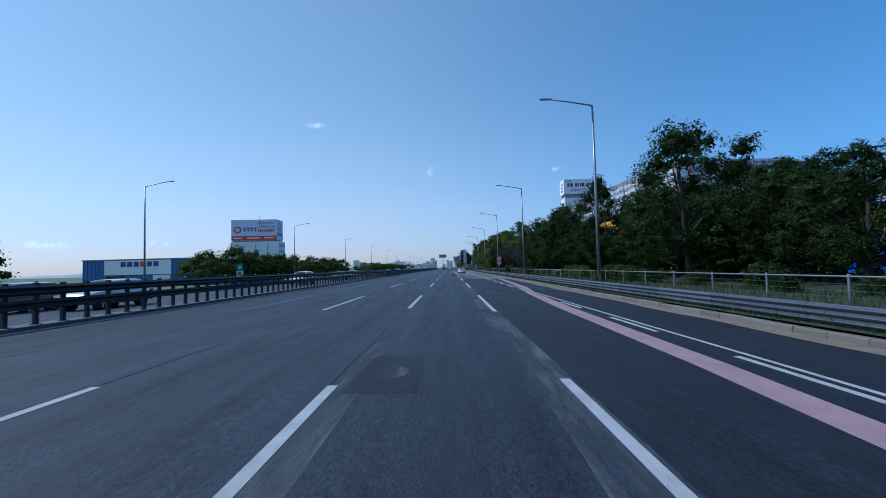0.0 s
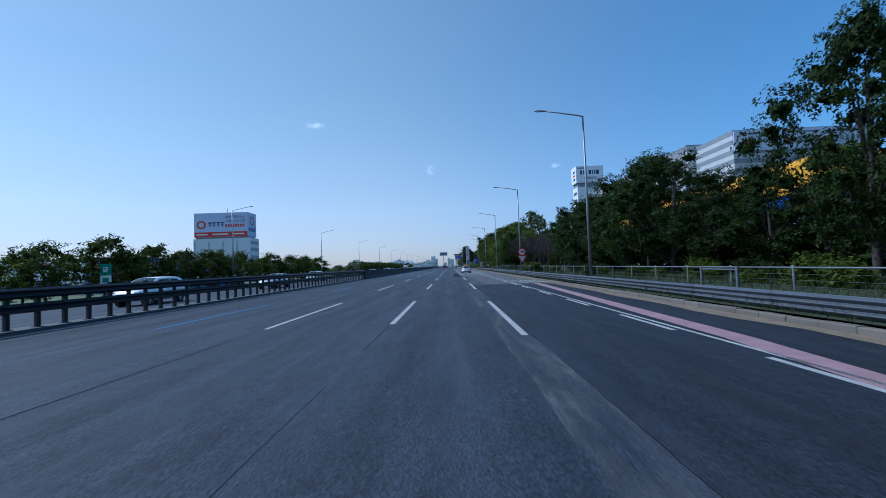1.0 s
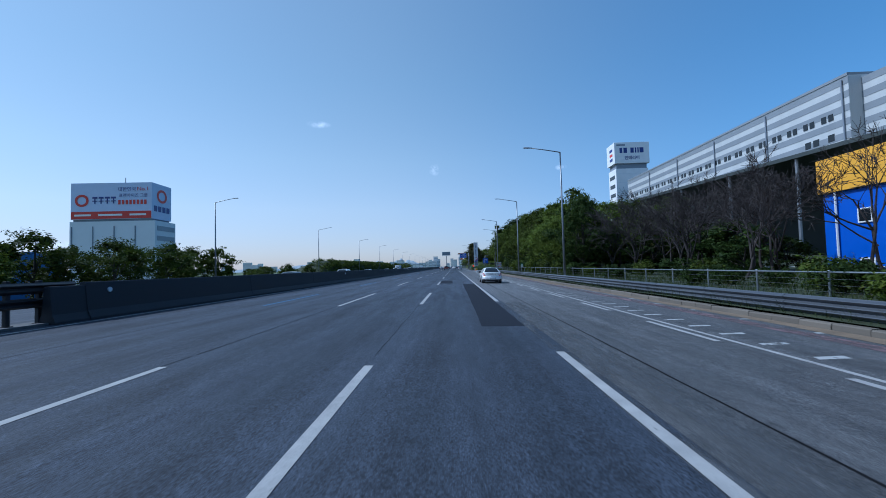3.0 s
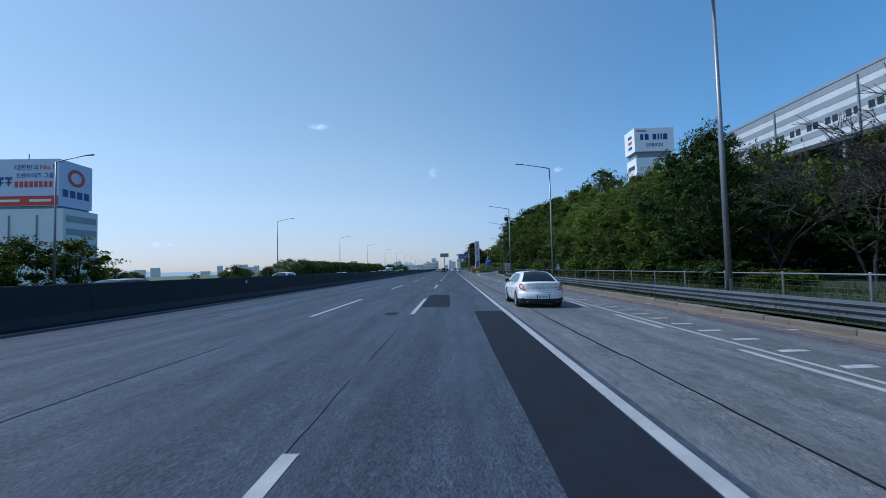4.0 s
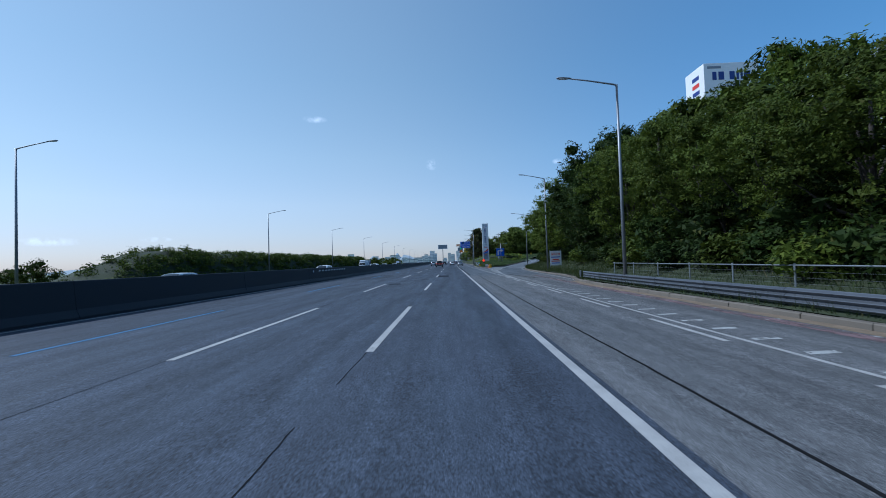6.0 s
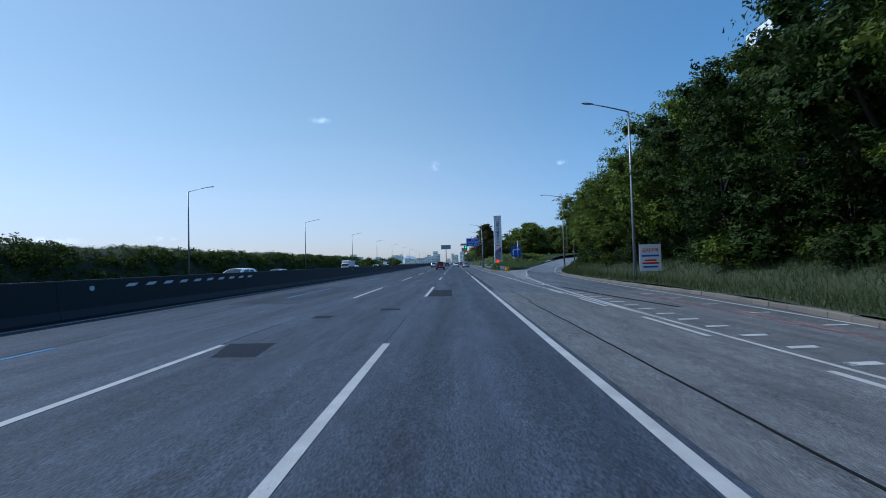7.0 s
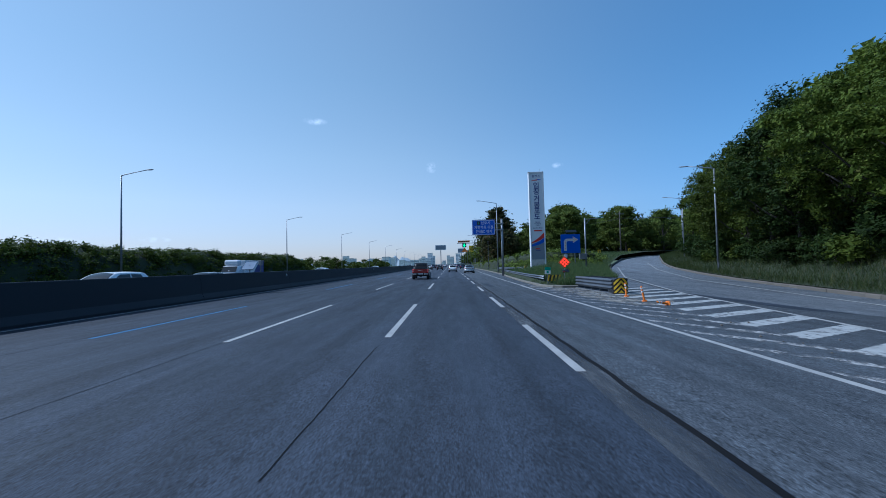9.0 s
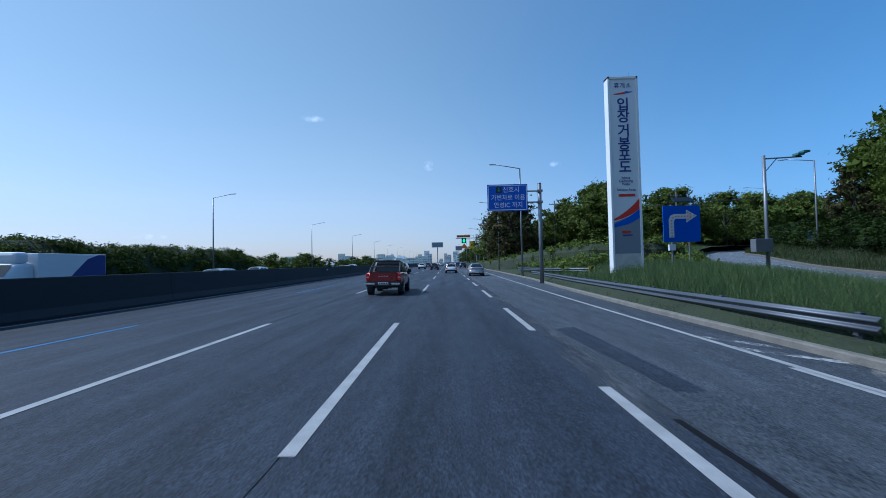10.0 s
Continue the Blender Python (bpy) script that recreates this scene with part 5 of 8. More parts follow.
facade_box(ad, "lower_block", -18.0, 0.6, 0.2, 7.2, 0, 16.2, SIGN_PALE, "pale grey clad lower block")
facade_box(ad, "billboard_box", -17.6, 0, 0, 6.6, 16.7, 25.6, BANNER_SHADE, "white billboard box, tinted blue for its shaded front")
facade_box(ad, "ledge", -17.3, -0.3, 0.3, 6.3, 16.2, 16.7, SIGN_GREY)
panel(ad, "red_band", -17.5, -0.1, -0.05, 16.8, 18.6, SIGN_RED, 0.04, "orange-red lower band")
donut(ad, "ring_logo", -15.2, 21.3, 0.95, 1.5, -0.06, SIGN_RED, label="red ring emblem")
for k in range(4):
    panel(ad, "name_bar", -12.9 + 1.35 * k, -11.85 + 1.35 * k, -0.06, 21.75, 22.2, SIGN_NAVY, 0.04)
    panel(ad, "name_bar", -12.9 + 1.35 * k, -11.85 + 1.35 * k, -0.06, 21.05, 21.25, SIGN_NAVY, 0.04)
    panel(ad, "name_bar", -12.5 + 1.35 * k, -12.25 + 1.35 * k, -0.06, 20.5, 21.75, SIGN_NAVY, 0.035)
letters("대한민국", 1.15, upright(-5.4, -0.06, 23.9), SIGN_NAVY, ad, "navy words", width=0.95)
letters("No.1", 1.3, upright(-1.9, -0.06, 24.0), SIGN_RED, ad, "red words No.1")
letters("프랜차이즈 그룹", 1.05, upright(-4.0, -0.06, 22.4), SIGN_NAVY, ad, "navy words", width=0.9)
for k in range(8):
    panel(ad, "number_bar", -7.3 + 0.81 * k, -6.8 + 0.81 * k, -0.06, 20.25, 21.35, SIGN_RED, 0.04)
for a, b in ((-16.8, -13.2), (-11.6, -6.4), (-4.8, -1.2)):
    panel(ad, "name_bar", a, b, -0.07, 17.5, 17.95, SIGN_WHITE, 0.02)
for k in range(4):
    panel(ad, "downpipe", -17.6 + 4.6 * k, -17.45 + 4.6 * k, 0.05, 1, 15.0, SIGN_GREY, 0.12)
for z in (3.5, 6.3, 9.1, 11.9, 14.4):
    facade_box(ad, "side_band", 0.6, 0.68, 0.8, 6.8, z - 0.6, z + 0.6, GREY_BAND, "grey band")
bm = bm_new()
ad_side = []
for k in range(32):
    t0, t1 = math.tau * k / 32, math.tau * (k + 1) / 32
    bm.faces.new([bm.verts.new((0.05, 3.3 + r * math.cos(t), 22.6 + r * math.sin(t))) for r, t in ((1.1, t0), (1.7, t0), (1.7, t1), (1.1, t1))])
part("ring_logo", bm, SIGN_RED, ad, "red ring emblem")
for k in range(4):
    facade_box(ad, "name_bar", 0.0, 0.05, 0.7 + 1.4 * k, 1.7 + 1.4 * k, 18.6, 20.0, SIGN_NAVY)
bm = bm_new()
tube(bm, [(-8, 3, 25.6), (-8, 3, 27.6)], 0.08, 6)
part("rooftop_mast", bm, POLE, ad)

# blue and white factory
fac = thing("factory", "low blue-clad factory with a white sign wall", "building", pose(-81, 112, -1.2))
facade_box(fac, "hall", -16, 14.5, 0, 26, 0, 7.1, BLUE_PANEL, "blue corrugated hall")
for k in range(30):
    facade_box(fac, "cladding_rib", -15.9 + k * 1.03, -15.7 + k * 1.03, -0.08, 0, 0.2, 7.0, BLUE_PANEL)
facade_box(fac, "sign_wall", -10, 7.8, -0.25, 0, 3.2, 7.0, WHITE, "white sign wall")
facade_box(fac, "roof_edge", -16.1, 14.7, -0.3, 26.1, 7.1, 7.35, SIGN_GREY)
for k, c in enumerate((SIGN_NAVY, SIGN_NAVY, SIGN_NAVY, SIGN_RED, SIGN_NAVY, SIGN_NAVY)):
    panel(fac, "name_bar", -5.6 + 1.75 * k, -4.3 + 1.75 * k, -0.32, 5.3, 6.6, c, 0.06)
facade_box(fac, "shutter", 3, 7.6, -0.3, 0, 0, 3.0, SIGN_PALE, "pale loading shutter")
facade_box(fac, "dark_window", -9.5, -5.0, -0.3, 0, 1.9, 3.0, DARK_GLASS)
facade_box(fac, "side_hall", 14.5, 27, 4, 25, 0, 6.2, BLUE_PANEL, "lower blue side hall")

# tower with rooftop sign
tower = thing("office_tower", "white office tower with a large rooftop sign box", "building", pose(76, 276, -1))
facade_box(tower, "shaft", 0.6, 15.4, 0.5, 9.6, 0, 46.0, WHITE, "white panelled shaft")
facade_box(tower, "neck", 1.0, 15.0, 1.0, 9.0, 46.0, 48.4, SIGN_GREY, "dark recessed neck")
facade_box(tower, "sign_box", 0, 16.0, 0, 9.6, 48.4, 58.2, WHITE, "white rooftop sign box", 0.05)
for x0, x1 in ((2.4, 3.6), (4.2, 5.8), (7.4, 8.9), (9.4, 10.1), (10.6, 11.2), (11.6, 13.4)):
    panel(tower, "emblem_bar", x0, x1, -0.06, 53.2, 55.6, SIGN_NAVY, 0.05)
letters("인테리어", 1.9, upright(8, -0.08, 50.8), SIGN_NAVY, tower, "navy words interior", bold=0.03)
panel(tower, "emblem_bar", 1.0, 5.0, -0.06, 56.6, 57.3, SIGN_GREY, 0.05)
for k in range(3):
    facade_box(tower, "side_bar", -0.05, 0, 2.5, 6.0, 50.2 + 2.2 * k, 51.4 + 2.2 * k, SIGN_RED if k == 1 else SIGN_NAVY)
for k in range(9):
    z = 8 + 4.2 * k
    facade_box(tower, "window", 0.52, 0.62, 2.2, 8.2, z, z + 1.7, DARK_GLASS)
    for j in range(3):
        facade_box(tower, "panel_joint", 1.2 + 4.6 * j, 5.6 + 4.6 * j, 0.44, 0.5, z + 2.0, z + 2.12, SIGN_PALE)

# greenish panels, darkened in colour for the shade under the canopy
SHADED_CLAD = mat("shaded_cladding", (0.035, 0.045, 0.045), 0.6, vary=0.2, scale=3, fine=10, bump=0.1)
MILL_WHITE = mat("weathered_cladding", (0.46, 0.48, 0.49), 0.6, vary=0.12, scale=5, fine=6, bump=0.08, stretch=(1, 1, 0.3))
MILL_GREY = mat("grey_cladding", (0.21, 0.235, 0.265), 0.6, vary=0.12, scale=5, fine=6, bump=0.08, stretch=(1, 1, 0.3))
# long striped mill building on the rise
mill = thing("mill_building", "long white and grey striped factory building on the rise", "building", pose(75.5, 155.5, 0))
facade_box(mill, "main_block", 0, 34, 5, 106, 4, 36, MILL_WHITE, "white main block")
facade_box(mill, "end_block", 2.5, 40, -12.5, 5, 4, 35.4, MILL_WHITE, "white end block")
for k in range(6):
    z = 21.5 + 2.6 * k
    facade_box(mill, "grey_stripe", -0.05, 0, 5.0, 106, z, z + 1.3, MILL_GREY)
    facade_box(mill, "grey_stripe", 2.45, 2.5, -12.5, 5, z - 0.4, z + 0.9, MILL_GREY)
    facade_box(mill, "grey_stripe", 2.5, 40, -12.55, -12.5, z - 0.4, z + 0.9, MILL_GREY)
facade_box(mill, "parapet", -0.15, 34, 5, 106, 36, 36.5, MILL_GREY)
facade_box(mill, "banner", 2.6, 36, -12.8, -12.56, 29.6, 35.2, BANNER_SHADE, "pale printed banner")
for k in range(3):
    x = 5 + 11 * k
    plate(mill, "banner_emblem", [(x, 31.2), (x + 1.8, 31.2), (x + 0.9, 33.2)], -12.9, SIGN_RED, 0.05)
    for j in range(5):
        panel(mill, "banner_bar", x + 2.4 + 1.45 * j, x + 3.4 + 1.45 * j, -12.9, 31.5, 32.8, SIGN_GREY, 0.05)
    panel(mill, "banner_bar", x, x + 9.5, -12.9, 34.0, 34.5, SIGN_GREY, 0.05)
for k in range(22):
    y = 8.5 + 4.4 * k
    for j in range(2):
        facade_box(mill, "window", -0.10, 0, y + 1.6 * j, y + 1.1 + 1.6 * j, 28.5, 29.8, DARK_GLASS)
for y in (8.5, 12.0, 14.0):
    facade_box(mill, "window", -0.10, 0, y, y + 1.4, 24.4, 25.8, DARK_GLASS)
for y in (6.2, 26.0, 46.0, 66.0, 86.0):
    bm = bm_new()
    tube(bm, [(-0.25, y, 8), (-0.25, y, 35.5)], 0.16, 8)
    part("downpipe", bm, SIGN_GREY, mill)
bm = bm_new()
prism(bm, [(-20.5, -23), (-1.6, -23), (-1.6, 46), (-30.5, 46)], 17.0, 17.6)
part("canopy", bm, SHADED_CLAD, mill, "loading canopy, darkened for its shaded underside")
for k in range(6):
    bm = bm_new()
    tube(bm, [(-20 - 1.9 * k, -22 + 13 * k, -1), (-20 - 1.9 * k, -22 + 13 * k, 17.0)], 0.25, 8)
    part("canopy_column", bm, POLE, mill)
# inner courtyard wall under the canopy, its green darkened for the shade there
facade_box(mill, "plinth_block", -1.5, 34, 5.2, 106, -1, 21, SHADED_CLAD, "green lower storey, darkened for canopy shade")

# blue and yellow market building behind the trees
shop = thing("market_building", "bright blue market hall with a yellow fascia", "building", pose(32, 30, -0.6))
facade_box(shop, "hall", 0, 22, 34, 87.3, 0, 8.2, BLUE_WALL, "bright blue wall")
facade_box(shop, "fascia", -0.3, 22.3, 33.8, 87.5, 7.7, 10.6, YELLOW_WALL, "yellow fascia")
facade_box(shop, "low_wing", 0.2, 21.8, 0, 33.7, 0, 4.4, BLUE_WALL, "bright blue lower wing")
facade_box(shop, "wing_fascia", -0.2, 22.1, -0.2, 33.7, 4.2, 5.9, YELLOW_WALL, "yellow lower fascia")
for k in range(11):
    y = 84 - 7.6 * k
    for z in (1.0, 4.9) if y > 36 else (1.0,):
        f = facade_box(shop, "window_frame", -0.12, 0, y - 1.0, y + 0.2, z, z + 1.15, WHITE)
        facade_box(f, "pane", -0.14, -0.10, y - 0.88, y + 0.08, z + 0.12, z + 1.03, DARK_GLASS)
POSTER_PINK = mat("poster_pink", (0.62, 0.16, 0.17), 0.5, vary=0.3, scale=2.0, bump=0.0)
POSTER_YELLOW = mat("poster_yellow", (0.80, 0.66, 0.10), 0.5, vary=0.2, scale=2.0, bump=0.0)
for k in range(4):
    y1 = 80.5 - 18.6 * k
    facade_box(shop, "poster", -0.10, 0, y1 - 6.0, y1, 1.0, 4.4, POSTER_PINK, "pink printed poster")
    facade_box(shop, "poster", -0.10, 0, y1 - 17.5, y1 - 6.1, 0.6, 4.6, POSTER_YELLOW, "yellow printed poster")
    for j in range(6):
        bm = bm_new()
        tube(bm, [(-0.13, y1 - 0.9 - 0.85 * j, 1.9 + 0.9 * (j * 7 % 3) * 0.6), (-0.10, y1 - 0.9 - 0.85 * j, 1.9 + 0.9 * (j * 7 % 3) * 0.6)], 0.12 + 0.06 * (j * 5 % 3), 16)
        part("poster_motif", bm, SIGN_WHITE, shop, "pale round motif")
    for j in range(5):
        facade_box(shop, "poster_bar", -0.15, -0.10, y1 - 8.2 - 1.9 * j, y1 - 6.9 - 1.9 * j, 1.0, 2.6, SIGN_NAVY)
    facade_box(shop, "poster_bar", -0.15, -0.10, y1 - 13.0, y1 - 9.0, 3.2, 4.2, SIGN_BLUE)
for y in (20, 45, 70, 86):
    bm = bm_new()
    tube(bm, [(-0.15, y, 0), (-0.15, y, 7.7 if y > 34 else 4.2)], 0.09, 6)
    part("downpipe", bm, SIGN_PALE, shop)
wall = thing("yard_fence", "low white pipe fence of the market yard", "fence", pose(29.0, 0, 0))
bm = bm_new()
for z in (0.5, 0.9):
    tube(bm, [(0, 60, z), (0, 140, z)], 0.05, 6)
part("rail", bm, WHITE, wall)
bm = bm_new()
tube(bm, [(0, 0, -0.6), (0, 0, 0.95)], 0.05, 6)
yp = mesh_of(bm, "post", WHITE)
for k in range(41):
    o = new("post", yp)
    o.parent, o.location = wall, (0, 60 + 2 * k, 0)

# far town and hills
# the haze of distance is mixed into the hills' base colour
HAZE_HILL = mat("hazed_hill", (0.25, 0.30, 0.34), 1.0, vary=0.12, scale=300, fine=0.02, bump=0.0)
TOWN = mat("far_block", (0.74, 0.74, 0.74), 0.8, vary=0.10, scale=40, fine=0.3, bump=0.0)
for cx, cy, w, h, seed in ((-365, 3200, 170, 84, 1), (-590, 3300, 260, 60, 2), (-1300, 3600, 900, 50, 3), (250, 3400, 500, 26, 4), (900, 3300, 800, 70, 5), (-2300, 3000, 1200, 50, 6)):
    bm = bm_new()
    n = 48
    lo = [bm.verts.new((cx - w + 2 * w * k / n, cy - 220, -5)) for k in range(n + 1)]
    top = [bm.verts.new((cx - w + 2 * w * k / n, cy, h * max(0.02, math.sin(math.pi * k / n)) ** 1.2 * (0.75 + 0.45 * noise.noise(Vector((k * 0.22, seed * 3.1, 0)))) - 4)) for k in range(n + 1)]
    back = [bm.verts.new((cx - w + 2 * w * k / n, cy + 220, -5)) for k in range(n + 1)]
    for k in range(n):
        bm.faces.new((lo[k], lo[k + 1], top[k + 1], top[k]))
        bm.faces.new((top[k], top[k + 1], back[k + 1], back[k]))
    solid("hill", bm, HAZE_HILL, "wooded hill on the horizon, haze painted in as blue-grey", "hill", "structure", smooth=True)
rng = random.Random(5)
for k in range(34):
    if k < 16:
        x, y = rng.uniform(-160, 60), rng.uniform(900, 1500)
        w, d, h = rng.uniform(8, 26), rng.uniform(8, 20), rng.uniform(5, 17)
        if -45 < x < 18:
            x += -70 if x < -14 else 40
    else:
        x, y = rng.uniform(-1500, -250), rng.uniform(1700, 2600)
        w, d, h = rng.uniform(15, 45), rng.uniform(12, 20), rng.uniform(20, 52)
    b = thing("far_block", "pale apartment or factory block far off", "building", pose(x, y, -1.2), "far town blocks")
    facade_box(b, "wall", -w / 2, w / 2, 0, d, 0, h, TOWN)
    facade_box(b, "roof_edge", -w / 2 - 0.3, w / 2 + 0.3, -0.3, d + 0.3, h, h + 0.8, GREY_BAND)
    for j in range(int(h / 4.5)):
        facade_box(b, "window_band", -w / 2 + 0.8, w / 2 - 0.8, -0.12, 0, 2 + j * 4.2, 3.6 + j * 4.2, GREY_BAND)


for _ in range(16):
    x, y = rng.uniform(-105, 30), rng.uniform(1150, 1500)
    w, d, h = rng.uniform(7, 18), rng.uniform(8, 14), rng.uniform(8, 36)
    if -40 < x < 12:
        y = rng.uniform(1620, 1750)
    b = thing("far_block", "pale apartment or factory block far off", "building", pose(x, y, -1.2), "far town blocks")
    facade_box(b, "wall", -w / 2, w / 2, 0, d, 0, h, TOWN)
    facade_box(b, "roof_edge", -w / 2 - 0.3, w / 2 + 0.3, -0.3, d + 0.3, h, h + 0.8, GREY_BAND)
    for j in range(int(h / 4.5)):
        facade_box(b, "window_band", -w / 2 + 0.8, w / 2 - 0.8, -0.12, 0, 2 + j * 4.2, 3.6 + j * 4.2, GREY_BAND)


# ---- vehicles ----
def paint(name, color, metal=0.2, rough=0.28):
    return mat(name, color, rough, metal, vary=0.05, scale=1.0, fine=40, bump=0.0, coat=0.8)


CHROME = mat("chrome", (0.70, 0.71, 0.73), 0.15, 1.0, vary=0.05, bump=0.0)
RIM = mat("alloy_rim", (0.52, 0.53, 0.55), 0.3, 0.9, vary=0.1, bump=0.0)
TAIL_RED = mat("tail_lamp_red", (0.72, 0.025, 0.018), 0.15, vary=0.08, bump=0.0, coat=0.6)
CLEAR = mat("clear_lamp", (0.62, 0.64, 0.66), 0.15, 0.4, vary=0.2, fine=120, bump=0.0)
TAIL_DARK = mat("reflector_red", (0.10, 0.006, 0.006), 0.3, vary=0.1, bump=0.0)
SEAM = mat("panel_gap", (0.22, 0.22, 0.23), 0.6, vary=0.1, bump=0.0)
TRIM = mat("black_trim", (0.018, 0.018, 0.02), 0.5, vary=0.2, bump=0.05)


def loft(bm, stations, n=10):
    """A closed body through stations of (y, half width low, half width high, z low, z high, crown)."""
    rows = []
    for y, wl_, wh, z0, z1, crown in stations:
        half = [(0, z0), (wl_ * 0.85, z0), (wl_ * 0.97, z0 + 0.06), (wl_, z0 + (z1 - z0) * 0.35), (wl_ * 0.4 + wh * 0.6, z0 + (z1 - z0) * 0.68), (wh, z1 - (z1 - z0) * 0.10), (wh * 0.94, z1 - 0.01), (wh * 0.6, z1 + crown * 0.7), (0, z1 + crown)]
        pts = half + [(-x, z) for x, z in half[-2:0:-1]]
        rows.append([bm.verts.new((x, y, z)) for x, z in pts])
    m = len(rows[0])
    for q, w in zip(rows, rows[1:]):
        for k in range(m):
            bm.faces.new((q[k], q[(k + 1) % m], w[(k + 1) % m], w[k]))
    bm.faces.new(rows[0][::-1]), bm.faces.new(rows[-1])


def wheel(car, x, y, r, w, side, rim=RIM, spokes=10):
    bm = bm_new()
    prof = [(0.0, r * 0.66), (0.0, r * 0.93), (0.03, r), (w - 0.03, r), (w, r * 0.93), (w, r * 0.66)]
    rows = []
    for k in range(28):
        a = math.tau * k / 28
        rows.append([bm.verts.new((x - side * u, y + rr * math.cos(a), r + rr * math.sin(a))) for u, rr in prof])
    for k in range(28):
        q, v = rows[k], rows[(k + 1) % 28]
        for j in range(len(prof) - 1):
            bm.faces.new((q[j], q[j + 1], v[j + 1], v[j]))
    wh = part("wheel", bm, BLACK, car, "black tyre", smooth=True)
    bm = bm_new()
    rad = r * 0.67
    tube(bm, [(x - side * 0.09, y, r), (x - side * 0.05, y, r)], rad, 28)
    tube(bm, [(x - side * 0.05, y, r), (x - side * 0.01, y, r)], [rad * 0.2, rad * 0.12], 12)
    for k in range(spokes):
        a = math.tau * k / spokes
        c, s = math.cos(a), math.sin(a)
        tube(bm, [(x - side * 0.025, y + 0.1 * rad * c, r + 0.1 * rad * s), (x - side * 0.008, y + rad * c, r + rad * s)], [0.022, 0.03], 5)
    for k in range(24):
        a, b = math.tau * k / 24, math.tau * (k + 1) / 24
        bm.faces.new([bm.verts.new((x - side * u, y + rr * math.cos(t), r + rr * math.sin(t))) for u, rr, t in ((0.0, rad * 0.93, a), (0.0, rad * 1.03, a), (0.0, rad * 1.03, b), (0.0, rad * 0.93, b))])
    part("rim", bm, rim, wh, "alloy rim")
    bm = bm_new()
    tube(bm, [(x - side * 0.30, y, r + 0.02), (x - side * 0.03, y, r + 0.02)], r + 0.055, 28)
    part("wheel_arch", bm, TRIM, car, "dark wheel arch")


class Cabin:
    """The glasshouse of a car: a lofted shell on which windows lie."""

    def __init__(self, y0, y1, y2, y3, wb, wt, zb, zt):
        self.y0, self.y1, self.y2, self.y3, self.wb, self.wt, self.zb, self.zt = y0, y1, y2, y3, wb, wt, zb, zt

    def at(self, y, s, side):
        """On the side, at length y and height s from 0 to 1."""
        bulge = 0.0
        return (side * (self.wb + (self.wt - self.wb) * s + bulge), y, self.zb + (self.zt - self.zb) * s)

    def shell(self, bm):
        rows = []
        n = 8
        prof = []
        for i in range(9):
            prof.append((self.y0 + (self.y1 - self.y0) * (i / 8), (math.sin(math.pi / 2 * i / 8)) ** 0.85))
        prof += [((self.y1 + self.y2) / 2, 1.03)]
        for i in range(9):
            prof.append((self.y2 + (self.y3 - self.y2) * (i / 8), (math.cos(math.pi / 2 * i / 8)) ** 0.9))
        for y, h in prof:
            ring_ = []
            for k in range(n + 1):
                s = h * k / n
                ring_.append(self.at(y, s, 1))
            top = ring_[-1]
            for f, lift in ((0.75, 0.025 * h), (0.35, 0.045 * h)):
                ring_.append((top[0] * f, y, top[2] + lift))
            full = ring_ + [(0, y, top[2] + 0.05 * h)] + [(-a, b, c) for a, b, c in ring_[::-1]]
            rows.append([bm.verts.new(p) for p in full])
        for q, w in zip(rows, rows[1:]):
            for k in range(len(q) - 1):
                bm.faces.new((q[k], q[k + 1], w[k + 1], w[k]))

    def side_window(self, bm, outline, side, off=0.012):
        bm.faces.new([bm.verts.new((p[0] + side * off, p[1], p[2] + 0.002)) for p in (self.at(y, s, side) for y, s in outline)])

    def end_window(self, bm, rear, s0, s1, inset, off=0.014):
        """The rear window or windscreen, as a curved patch."""
        ya, yb = (self.y0, self.y1) if rear else (self.y3, self.y2)
        rows = []
        for i in range(9):
            h = s0 + (s1 - s0) * i / 8
            u = math.asin(min(1, h ** (1 / 0.85))) / (math.pi / 2) if rear else math.asin(min(1, h ** (1 / 0.9))) / (math.pi / 2)
            y = ya + (yb - ya) * u
            row = []
            for k in range(9):
                f = -1 + k / 4
                w = self.wb + (self.wt - self.wb) * h - inset
                row.append(bm.verts.new((f * w, y + (-off if rear else off), self.zb + (self.zt - self.zb) * h + 0.05 * h * (1 - f * f) + off)))
            rows.append(row)
        for q, w in zip(rows, rows[1:]):
            for k in range(8):
                bm.faces.new((q[k], q[k + 1], w[k + 1], w[k]))


